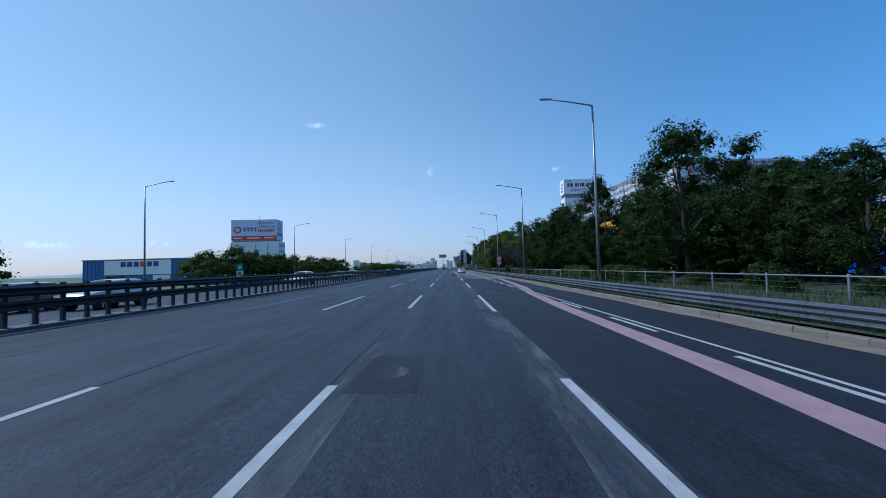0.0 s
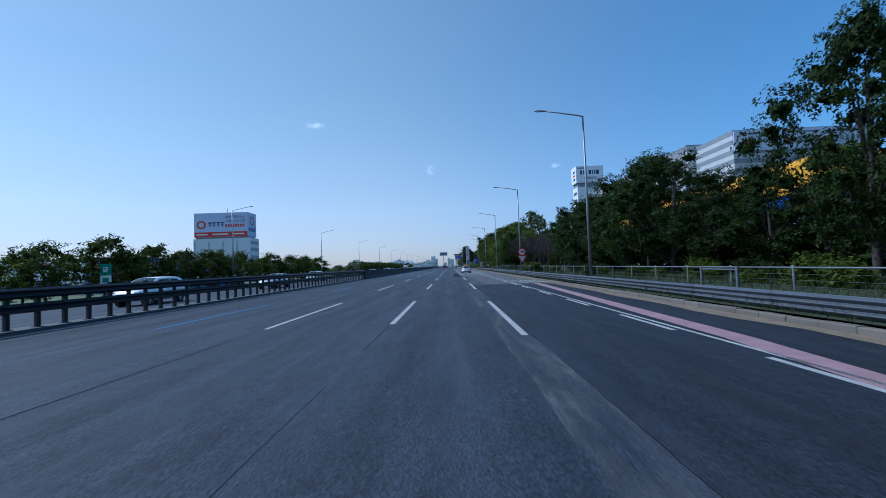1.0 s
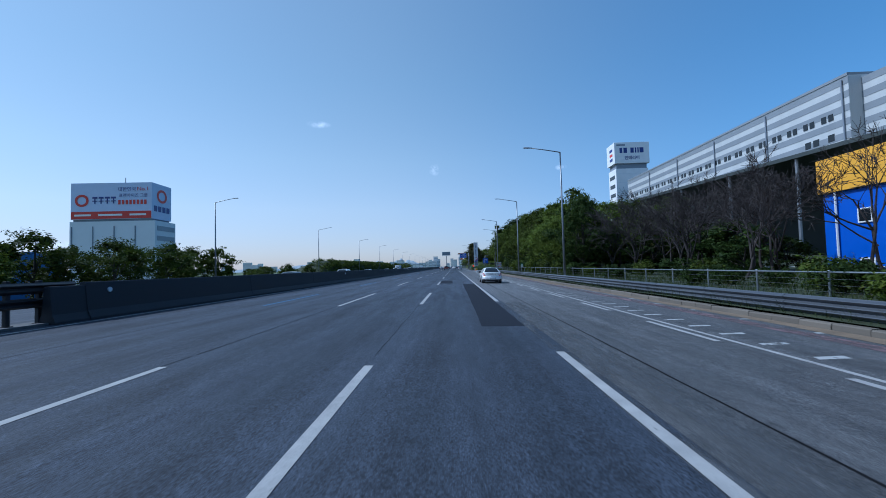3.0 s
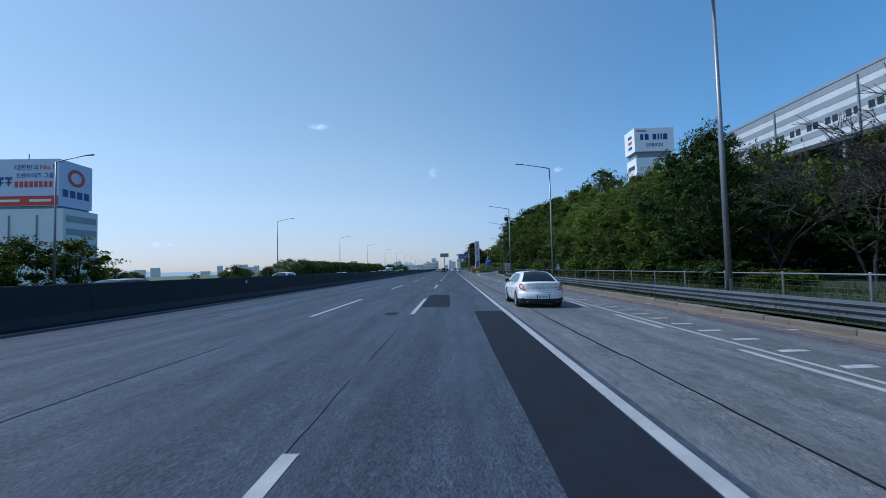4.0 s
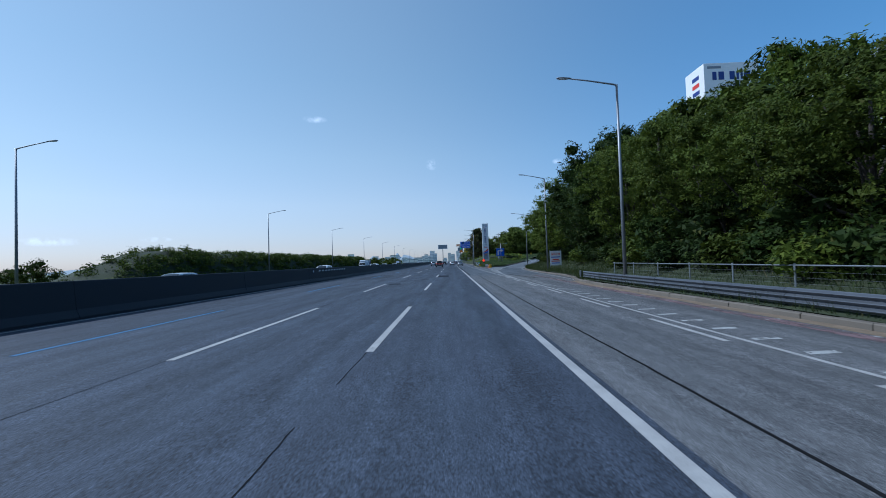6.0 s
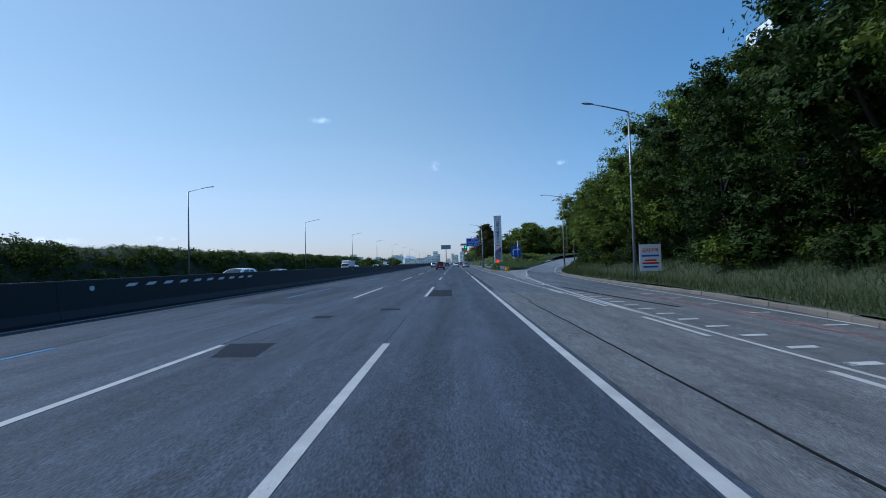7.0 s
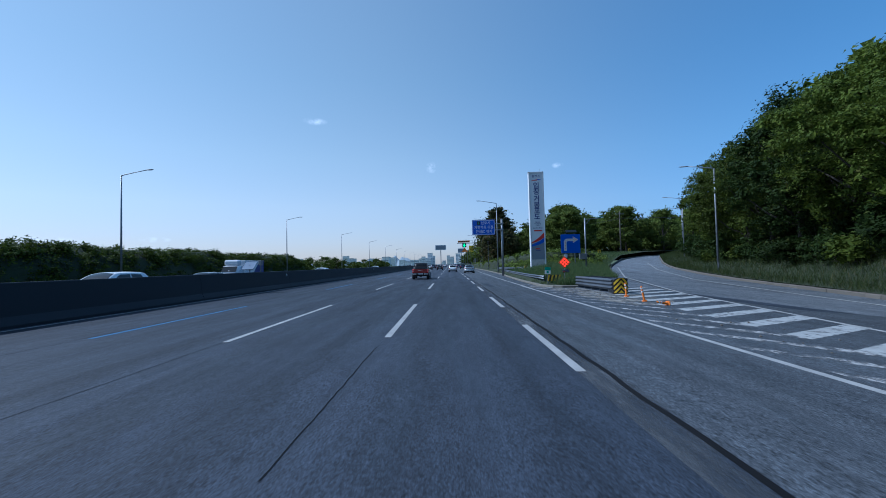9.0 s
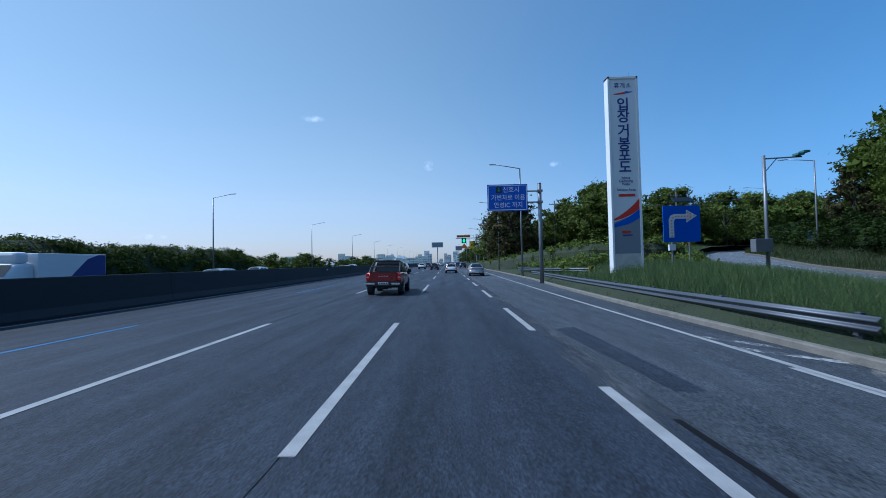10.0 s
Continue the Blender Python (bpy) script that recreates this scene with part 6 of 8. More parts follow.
class Hull:
    """The body of a saloon: level contours rounded at nose and tail; s runs from 0 at the tail's middle over 90 at the flank."""
    ROUND = 0.50
    WIDE = [(0.20, 0.90), (0.34, 0.945), (0.50, 0.968), (0.70, 0.968), (0.85, 0.955), (0.96, 0.925), (1.04, 0.890), (1.075, 0.855), (1.095, 0.80)]
    BACK = [(0.20, 0.14), (0.30, 0.04), (0.42, 0.0), (0.58, 0.0), (0.645, 0.02), (0.66, 0.05), (0.80, 0.065), (0.98, 0.055), (1.05, 0.035), (1.075, 0.05), (1.095, 0.10)]
    TOP = [(0, 1.095), (0.7, 1.10), (1.3, 1.06), (2.4, 1.03), (3.6, 1.01), (4.1, 0.99), (4.7, 0.90), (5.2, 0.74)]
    LONG = 5.2

    def at(self, s, z, side=1, off=0.0):
        w, back = lerp(self.WIDE, z), lerp(self.BACK, z)
        if s <= 90:
            a = radians(s)
            x, y = w * math.sin(a) ** 0.72, back + self.ROUND * (1 - math.cos(a) ** 0.9)
            nx, ny = math.sin(a) ** 1.6, -math.cos(a)
        else:
            x, y, nx, ny = w, back + self.ROUND + (s - 90) * 0.01, 1.0, 0.0
        return Vector((side * (x + nx * off), y + ny * off, z))

    def patch(self, bm, rows, off, side=1, columns=8):
        """A skin over rows of (z, s from, s to)."""
        grid = [[bm.verts.new(self.at(a + (b - a) * k / columns, z, side, off)) for k in range(columns + 1)] for z, a, b in rows]
        for q, w in zip(grid, grid[1:]):
            for k in range(columns):
                bm.faces.new((q[k], q[k + 1], w[k + 1], w[k]))

    def across(self, bm, z0, z1, x1, off, steps=14, skin=0.0):
        """A band across the tail between heights."""
        for side in (-1, 1):
            s1 = math.degrees(math.asin(min(1, (x1 / lerp(self.WIDE, z0)) ** (1 / 0.72))))
            self.patch(bm, [(z0 + (z1 - z0) * k / 3, 0, s1) for k in range(4)], off, side, steps)

    def shell(self, bm):
        zs = [0.20, 0.30, 0.42, 0.50, 0.58, 0.63, 0.645, 0.66, 0.72, 0.80, 0.88, 0.96, 1.01, 1.05, 1.075, 1.09]
        turn = [0, 8, 16, 24, 32, 40, 48, 56, 64, 72, 80, 90]
        mid = [0.62, 0.75, 0.9, 1.05, 1.2, 1.5, 1.8, 2.2, 2.6, 3.0, 3.4, 3.8, 4.1, 4.4]
        grid = []
        for z in zs:
            half = [self.at(s, z) for s in turn] + [Vector((lerp(self.WIDE, z), y, z)) for y in mid]
            for k in range(1, 10):
                a = k / 9 * math.pi / 2
                half.append(Vector((lerp(self.WIDE, z) * math.cos(a) ** 0.6, 4.45 + (0.75 - 0.5 * lerp(self.BACK, z)) * math.sin(a), z)))
            row = []
            for p in half:
                f = (p.z - 0.20) / 0.895
                row.append(Vector((p.x, p.y, 0.20 + f * (lerp(self.TOP, p.y) - 0.20))))
            grid.append(row)
        for side in (-1, 1):
            vs = [[bm.verts.new((side * p.x, p.y, p.z)) for p in row] for row in grid]
            for q, w in zip(vs, vs[1:]):
                for k in range(len(q) - 1):
                    bm.faces.new((q[k], q[k + 1], w[k + 1], w[k]))
            last = vs[-1]
            for f, g in ((1.0, 0.8), (0.8, 0.5), (0.5, 0.0)):
                top = [bm.verts.new((v.co.x * g, grid[-1][i].y, grid[-1][i].z + 0.02 * (1 - g * g))) for i, v in enumerate(vs[-1])]
                for k in range(len(top) - 1):
                    bm.faces.new((last[k], last[k + 1], top[k + 1], top[k]))
                last = top
            under = [bm.verts.new((0, v.co.y, v.co.z)) for v in vs[0]]
            for k in range(len(under) - 1):
                bm.faces.new((vs[0][k], vs[0][k + 1], under[k + 1], under[k]))
        bmesh.ops.remove_doubles(bm, verts=bm.verts, dist=0.0005)


def sedan(m, label, body_paint, category="car", group="", detailed=False):
    """A large four-door saloon, 5.2 m long; its tail is at y 0."""
    car = thing("sedan", label, category, m, group)
    hull = Hull()
    bm = bm_new()
    hull.shell(bm)
    part("body", bm, body_paint, car, smooth=True)
    cab = Cabin(0.72, 1.75, 2.85, 4.05, 0.87, 0.60, 1.03, 1.50)
    bm = bm_new()
    cab.shell(bm)
    part("roof", bm, body_paint, car, smooth=True)
    bm = bm_new()
    cab.end_window(bm, True, 0.12, 0.96, 0.10)
    part("rear_window", bm, DARK_GLASS, car, smooth=True)
    bm = bm_new()
    cab.end_window(bm, False, 0.08, 0.95, 0.06)
    part("windscreen", bm, DARK_GLASS, car, smooth=True)
    for side in (-1, 1):
        for outline in (((1.35, 0.08), (1.95, 0.06), (1.95, 0.86), (1.75, 0.84), (1.45, 0.55)), ((2.02, 0.06), (2.80, 0.05), (2.80, 0.88), (2.02, 0.87)), ((2.90, 0.05), (3.75, 0.05), (3.30, 0.55), (2.98, 0.86), (2.90, 0.88))):
            bm = bm_new()
            cab.side_window(bm, outline, side)
            part("side_window", bm, DARK_GLASS, car)
        for y in (1.05, 3.93):
            wheel(car, side * 0.982, y, 0.345, 0.24, side)
            bm = bm_new()
            bm.faces.new([bm.verts.new((side * 0.9715, y + 0.39 * math.cos(a), 0.345 + 0.39 * math.sin(a))) for a in np.linspace(-0.5, math.pi + 0.5, 26)])
            part("arch_gap", bm, TRIM, car, "dark gap in the wheel arch")
        bm = bm_new()
        hull.patch(bm, [(0.742, 33, 36), (0.755, 35, 50), (0.79, 38, 60), (0.83, 41, 68), (0.87, 44, 73), (0.91, 47, 76), (0.95, 50, 78), (0.99, 54, 79), (1.02, 58, 78), (1.035, 62, 74)], 0.010, side)
        lamp = part("tail_lamp", bm, TAIL_RED, car, "red tail lamp", smooth=True)
        bm = bm_new()
        hull.patch(bm, [(0.79, 41, 46), (0.82, 43, 56), (0.86, 46, 62), (0.90, 49, 65), (0.94, 52, 66), (0.98, 56, 64)], 0.015, side)
        part("reversing_lamp", bm, CLEAR, lamp, "clear reversing lamp", smooth=True)
        bm = bm_new()
        tube(bm, [(side * 0.88, 3.48, 1.06), (side * 1.03, 3.46, 1.10)], 0.03, 6)
        box(bm, side * 1.0 - 0.1, side * 1.0 + 0.1, 3.36, 3.50, 1.02, 1.18, 0.03)
        part("mirror", bm, TRIM, car, "black door mirror")
        for y in (2.15, 3.05):
            bm = bm_new()
            box(bm, side * 0.95 - 0.02, side * 0.95 + 0.03, y, y + 0.17, 0.895, 0.925, 0.008)
            part("door_handle", bm, CHROME, car)
        for s in (90 + (1.98 - 0.5) * 100, 90 + (2.86 - 0.5) * 100):
            bm = bm_new()
            hull.patch(bm, [(z, s - 0.25, s + 0.25) for z in (0.32, 0.5, 0.7, 0.85, 0.94)], 0.002, side, 1)
            part("door_seam", bm, SEAM, car)
        bm = bm_new()
        tube(bm, [(side * 0.60, 0.015, 0.275), (side * 0.60, 0.3, 0.275)], 0.042, 14)
        pipe = part("exhaust", bm, RIM, car)
        bm = bm_new()
        # black disc just proud of the pipe's closed end
        tube(bm, [(side * 0.60, 0.008, 0.275), (side * 0.60, 0.03, 0.275)], 0.033, 14)
        part("pipe_mouth", bm, BLACK, pipe, "black disc in the pipe mouth")
        bm = bm_new()
        pts = [(side * x, y, z) for x, y, z in ((0.90, 4.80, 0.80), (0.82, 5.03, 0.74), (0.58, 5.17, 0.68), (0.62, 5.16, 0.60), (0.88, 4.97, 0.62))]
        bm.faces.new([bm.verts.new((x * 1.01, y + 0.03, z)) for x, y, z in pts])
        part("headlamp", bm, CLEAR, car)
        bm = bm_new()
        hull.patch(bm, [(0.405, 44, 62), (0.428, 44, 62)], 0.009, side)
        part("reflector", bm, TAIL_DARK, car, "dark red bumper reflector")
        bm = bm_new()
        hull.patch(bm, [(z, 88, 108) for z in (0.205, 0.30, 0.40)], 0.006, side, 4)
        hull.patch(bm, [(z, 190, 380) for z in (0.205, 0.25, 0.29)], 0.006, side, 4)
        part("sill", bm, TRIM, car, "black lower sill")
    bm = bm_new()
    for side in (-1, 1):
        hull.patch(bm, [(z, 0, 88) for z in (0.205, 0.25, 0.30, 0.36, 0.39, 0.40)], 0.006, side, 16)
    part("rear_valance", bm, TRIM, car, "black lower bumper", smooth=True)
    bm = bm_new()
    hull.across(bm, 0.832, 0.858, 0.66, 0.014)
    part("chrome_strip", bm, CHROME, car)
    bm = bm_new()
    hull.across(bm, 0.648, 0.656, 0.72, 0.003)
    part("boot_seam", bm, SEAM, car)
    bm = bm_new()
    hull.across(bm, 0.245, 0.252, 0.80, 0.012)
    part("valance_strip", bm, CHROME, car)
    bm = bm_new()
    box(bm, -0.25, 0.30, -0.008, 0.03, 0.385, 0.575, 0.008)
    part("plate_recess", bm, TRIM, car)
    pl = facade_box(car, "number_plate", -0.21, 0.26, -0.016, 0.0, 0.40, 0.56, SIGN_WHITE, "white number plate", 0.004)
    for k in range(7):
        facade_box(pl, "plate_bar", -0.175 + 0.058 * k, -0.140 + 0.058 * k, -0.019, -0.015, 0.445, 0.515, SIGN_GREY)
    for k in range(7):
        bm = bm_new()
        box(bm, -0.33 + 0.105 * k, -0.29 + 0.105 * k, 0.045, 0.07, 0.893, 0.905)
        part("badge_bar", bm, CHROME, car)
    for k in range(3):
        bm = bm_new()
        hull.patch(bm, [(0.715, 27 + 2.2 * k, 28.4 + 2.2 * k), (0.735, 27 + 2.2 * k, 28.4 + 2.2 * k)], 0.004, -1, 2)
        part("badge_bar", bm, SEAM, car)
    bm = bm_new()
    box(bm, -0.025, 0.025, 1.72, 1.84, 1.55, 1.575, 0.01)
    part("roof_antenna", bm, body_paint, car)
    if detailed:
        for y, z in ((3.0, 0.52), (2.0, 0.70)):
            bm = bm_new()
            box(bm, -0.975, -0.955, y, y + 0.07, z, z + 0.06)
            part("door_guard", bm, SIGN_BLUE, car, "small blue foam door guard")
    return car


def pickup(m, label, body_paint):
    """A double-cab pickup, 5.1 m long; its tail is at y 0."""
    car = thing("pickup_truck", label, "pickup truck", m)
    bm = bm_new()
    loft(bm, [(0.06, 0.88, 0.86, 0.62, 1.20, 0.0), (0.30, 0.93, 0.90, 0.55, 1.22, 0.0), (1.6, 0.955, 0.91, 0.45, 1.20, 0.0), (2.6, 0.96, 0.91, 0.42, 1.17, 0.01), (3.6, 0.96, 0.90, 0.42, 1.15, 0.03), (4.2, 0.95, 0.88, 0.44, 1.12, 0.05), (4.8, 0.92, 0.84, 0.48, 1.02, 0.05), (5.05, 0.80, 0.70, 0.5, 0.9, 0.03)])
    part("body", bm, body_paint, car, smooth=True)
    facade_box(car, "tailgate", -0.71, 0.71, 0.0, 0.08, 0.74, 1.22, body_paint, "red tailgate", 0.03)
    facade_box(car, "tailgate_cap", -0.73, 0.73, -0.005, 0.10, 1.215, 1.25, TRIM, "black cap rail", 0.01)
    cab = Cabin(1.55, 1.85, 2.85, 3.85, 0.86, 0.68, 1.14, 1.80)
    bm = bm_new()
    cab.shell(bm)
    part("cab", bm, TRIM, car, "black cab roof", smooth=True)
    bm = bm_new()
    cab.end_window(bm, True, 0.15, 0.9, 0.10)
    part("rear_window", bm, DARK_GLASS, car, smooth=True)
    bm = bm_new()
    cab.end_window(bm, False, 0.08, 0.93, 0.06)
    part("windscreen", bm, DARK_GLASS, car, smooth=True)
    for side in (-1, 1):
        for outline in (((1.95, 0.06), (2.6, 0.06), (2.6, 0.86), (2.0, 0.84)), ((2.7, 0.06), (3.55, 0.06), (3.1, 0.6), (2.85, 0.86), (2.7, 0.87))):
            bm = bm_new()
            cab.side_window(bm, outline, side)
            part("side_window", bm, DARK_GLASS, car)
        for y in (1.05, 4.15):
            wheel(car, side * 0.985, y, 0.39, 0.27, side, RIM, 6)
        facade_box(car, "tail_lamp", side * 0.73, side * 0.93, 0.0, 0.22, 0.80, 1.16, TAIL_RED, "red tail lamp", 0.03)
        facade_box(car, "clear_lamp", side * 0.76, side * 0.90, -0.006, 0.01, 0.93, 1.0, CLEAR, "clear lamp")
        facade_box(car, "bumper_end", side * 0.42, side * 0.88, -0.12, 0.05, 0.56, 0.68, CHROME, "bright bumper end", 0.03)
        facade_box(car, "mirror", side * 0.98, side * 1.18, 3.3, 3.42, 1.15, 1.36, TRIM, "black mirror", 0.03)
        bm = bm_new()
        tube(bm, [(side * 0.80, 0.45, 1.22), (side * 0.78, 0.9, 1.50), (side * 0.72, 1.55, 1.78)], 0.045, 8)
        part("sports_bar_leg", bm, TRIM, car)
        facade_box(car, "mud_flap", side * 0.70, side * 0.95, 0.62, 0.65, 0.22, 0.55, BLACK)
    facade_box(car, "bumper", -0.90, 0.90, -0.06, 0.12, 0.48, 0.74, TRIM, "black rear bumper", 0.03)
    bm = bm_new()
    tube(bm, [(-0.72, 1.5, 1.80), (0, 1.45, 1.84), (0.72, 1.5, 1.80)], 0.05, 8)
    tube(bm, [(-0.78, 0.9, 1.50), (0, 0.86, 1.53), (0.78, 0.9, 1.50)], 0.035, 8)
    part("sports_bar", bm, TRIM, car)
    pl = facade_box(car, "number_plate", -0.27, 0.27, -0.09, -0.06, 0.60, 0.72, SIGN_WHITE, "white number plate")
    for k in range(4):
        facade_box(pl, "plate_bar", -0.22 + 0.12 * k, -0.14 + 0.12 * k, -0.096, -0.089, 0.63, 0.69, SIGN_BLACK)
    for k in range(4):
        facade_box(car, "badge_bar", -0.26 + 0.14 * k, -0.17 + 0.14 * k, -0.012, 0, 1.0, 1.05, CHROME)
    bm = bm_new()
    tube(bm, [(0, -0.15, 0.44), (0, 0.2, 0.44)], 0.05, 8)
    box(bm, -0.45, 0.45, 0.05, 0.12, 0.38, 0.44)
    box(bm, -0.14, 0.14, 0.55, 0.9, 0.30, 0.50)
    tube(bm, [(-0.9, 1.05, 0.42), (0.9, 1.05, 0.42)], 0.06, 8)
    part("tow_bar", bm, BLACK, car)
    return car


def hatch(m, label, body_paint, name="car", tall=0.0, group=""):
    """A smaller car or sport-utility, 4.5 m long; its tail is at y 0."""
    car = thing(name, label, "car", m, group)
    bm = bm_new()
    loft(bm, [(0.0, 0.72, 0.66, 0.42, 0.95 + tall * 0.6, 0.02), (0.10, 0.88, 0.82, 0.34, 1.0 + tall * 0.6, 0.02), (0.6, 0.92, 0.88, 0.28, 1.0 + tall * 0.6, 0.02), (2.2, 0.925, 0.88, 0.26, 0.97 + tall * 0.6, 0.02), (3.3, 0.92, 0.87, 0.26, 0.95 + tall * 0.6, 0.03), (4.1, 0.88, 0.80, 0.30, 0.82 + tall * 0.5, 0.04), (4.45, 0.66, 0.58, 0.38, 0.66 + tall * 0.3, 0.03)])
    part("body", bm, body_paint, car, smooth=True)
    cab = Cabin(0.10, 0.62, 2.2, 3.35, 0.83, 0.62, 0.96 + tall * 0.6, 1.42 + tall)
    bm = bm_new()
    cab.shell(bm)
    part("roof", bm, body_paint, car, smooth=True)
    for rear in (True, False):
        bm = bm_new()
        cab.end_window(bm, rear, 0.10, 0.93, 0.08)
        part("rear_window" if rear else "windscreen", bm, DARK_GLASS, car, smooth=True)
    for side in (-1, 1):
        for outline in (((0.6, 0.1), (1.5, 0.06), (1.5, 0.86), (0.8, 0.82)), ((1.6, 0.06), (2.95, 0.06), (2.45, 0.7), (2.25, 0.86), (1.6, 0.87))):
            bm = bm_new()
            cab.side_window(bm, outline, side)
            part("side_window", bm, DARK_GLASS, car)
        for y in (0.85, 3.55):
            wheel(car, side * 0.94, y, 0.33, 0.21, side, RIM, 5)
        facade_box(car, "tail_lamp", side * 0.60, side * 0.88, -0.01, 0.20, 0.72 + tall * 0.4, 0.90 + tall * 0.4, TAIL_RED, "red tail lamp", 0.02)
        facade_box(car, "mirror", side * 0.90, side * 1.05, 2.85, 2.95, 0.98 + tall * 0.6, 1.12 + tall * 0.6, TRIM, "door mirror", 0.02)
        facade_box(car, "headlamp", side * 0.55, side * 0.84, 4.15, 4.36, 0.62 + tall * 0.4, 0.76 + tall * 0.4, CLEAR, "headlamp", 0.02)
    facade_box(car, "rear_bumper", -0.85, 0.85, -0.04, 0.15, 0.30, 0.52, TRIM, "black lower bumper", 0.03)
    facade_box(car, "number_plate", -0.24, 0.24, -0.055, -0.02, 0.56, 0.68, SIGN_WHITE, "white number plate")
    return car


def on_road(x, y, turn=0):
    return pose(x, y, zr(x), 0, SLOPE * 57.3 if x > -14 else -SLOPE * 57.3, turn)


WHITE_PAINT, RED_PAINT = paint("pearl_white_paint", (0.82, 0.82, 0.82)), paint("dark_red_paint", (0.24, 0.012, 0.012), 0.35, 0.3)
SILVER_PAINT, BLACK_PAINT = paint("silver_paint", (0.42, 0.44, 0.47), 0.6), paint("black_paint", (0.012, 0.013, 0.016))
BLUE_PAINT = paint("navy_paint", (0.015, 0.03, 0.075), 0.4)
sedan(on_road(3.51, 121.55, 0.6), "pearl white four-door luxury saloon with blue door guards", WHITE_PAINT, detailed=True)
pickup(on_road(-3.7, 277.2), "dark red double-cab pickup truck with black sports bar", RED_PAINT)
hatch(on_road(0.3, 322.0), "white family car driving ahead in the lane", WHITE_PAINT)
sedan(on_road(3.3, 307.0), "silver saloon in the outer lane", SILVER_PAINT)
hatch(on_road(-7.2, 318.0), "pale silver sport-utility car beyond the pickup", SILVER_PAINT, "sport_utility", 0.22)
dark = hatch(on_road(-3.3, 352.0), "black car further along the lane", BLACK_PAINT)
navy = hatch(on_road(4.0, 372.0), "dark navy car far along the outer lane", BLUE_PAINT, "sport_utility", 0.2)
white2 = hatch(on_road(-7.0, 365.0), "white car in the queue far ahead", WHITE_PAINT)
rngc = random.Random(11)
far_y = 392.0
for k in range(34):
    lane = rngc.choice((-10.8, -7.2, -3.5, 0.2, 3.6))
    copy_thing(rngc.choice((dark, navy, white2, white2)), on_road(lane + rngc.uniform(-0.2, 0.2), far_y))
    far_y += rngc.uniform(4.5, 11)
# oncoming traffic
on1 = hatch(on_road(-18.0, 26.0, 180), "silver car on the opposite carriageway", SILVER_PAINT)
on2 = hatch(on_road(-21.6, 24.5, 180), "black car on the opposite carriageway", BLACK_PAINT)
on3 = hatch(on_road(-18.2, 56.0, 180), "white car on the opposite carriageway", WHITE_PAINT, "sport_utility", 0.15)
for src, x, y in ((on1, -18.2, 74.0), (on3, -21.8, 98.0), (on2, -18.2, 128.0), (on3, -18.1, 150.0), (on1, -21.7, 187), (on3, -18.3, 214), (on1, -25.2, 238), (on3, -18.2, 253), (on2, -21.9, 268), (on1, -18.4, 290.0), (on3, -25.2, 312), (on2, -18.2, 330), (on3, -21.8, 352), (on1, -18.2, 380), (on3, -18.2, 420), (on2, -21.9, 450), (on3, -25, 480)):
    copy_thing(src, on_road(x, y, 180))
truck = thing("box_truck", "white cargo truck with blue swoosh on its box", "truck", on_road(-27.0, 286.3, 180))
facade_box(truck, "cargo_box", -1.2, 1.2, 0, 5.2, 0.9, 2.85, WHITE, "white cargo box with blue end", 0.03)
for s in (-1, 1):
    bm = bm_new()
    bm.faces.new([bm.verts.new((s * 1.21, y, z)) for y, z in ((0.05, 0.95), (3.2, 0.95), (2.6, 1.6), (1.6, 2.5), (0.7, 2.8), (0.05, 2.8))])
    part("blue_swoosh", bm, SIGN_NAVY, truck, "navy swoosh")
bm = bm_new()
loft(bm, [(5.3, 1.05, 1.0, 0.5, 2.2, 0.1), (6.3, 1.05, 1.0, 0.45, 2.15, 0.08), (6.9, 1.02, 0.9, 0.45, 1.5, 0.05), (7.05, 0.95, 0.85, 0.5, 1.2, 0.02)])
part("cab", bm, WHITE, truck, "white cab", smooth=True)
bm = bm_new()
bm.faces.new([bm.verts.new(p) for p in ((-0.9, 6.98, 1.45), (0.9, 6.98, 1.45), (0.85, 6.42, 2.12), (-0.85, 6.42, 2.12))])
part("windscreen", bm, DARK_GLASS, truck)
bm = bm_new()
bm.faces.new([bm.verts.new((1.07, y, z)) for y, z in ((5.6, 1.4), (6.5, 1.4), (6.2, 2.0), (5.6, 2.0))])
part("side_window", bm, DARK_GLASS, truck)
facade_box(truck, "air_deflector", -0.9, 0.9, 5.4, 6.3, 2.2, 2.9, WHITE, "white roof deflector", 0.2)
for s in (-1, 1):
    for y in (1.2, 6.0):
        wheel(truck, s * 1.05, y, 0.42, 0.28, s, RIM, 6)


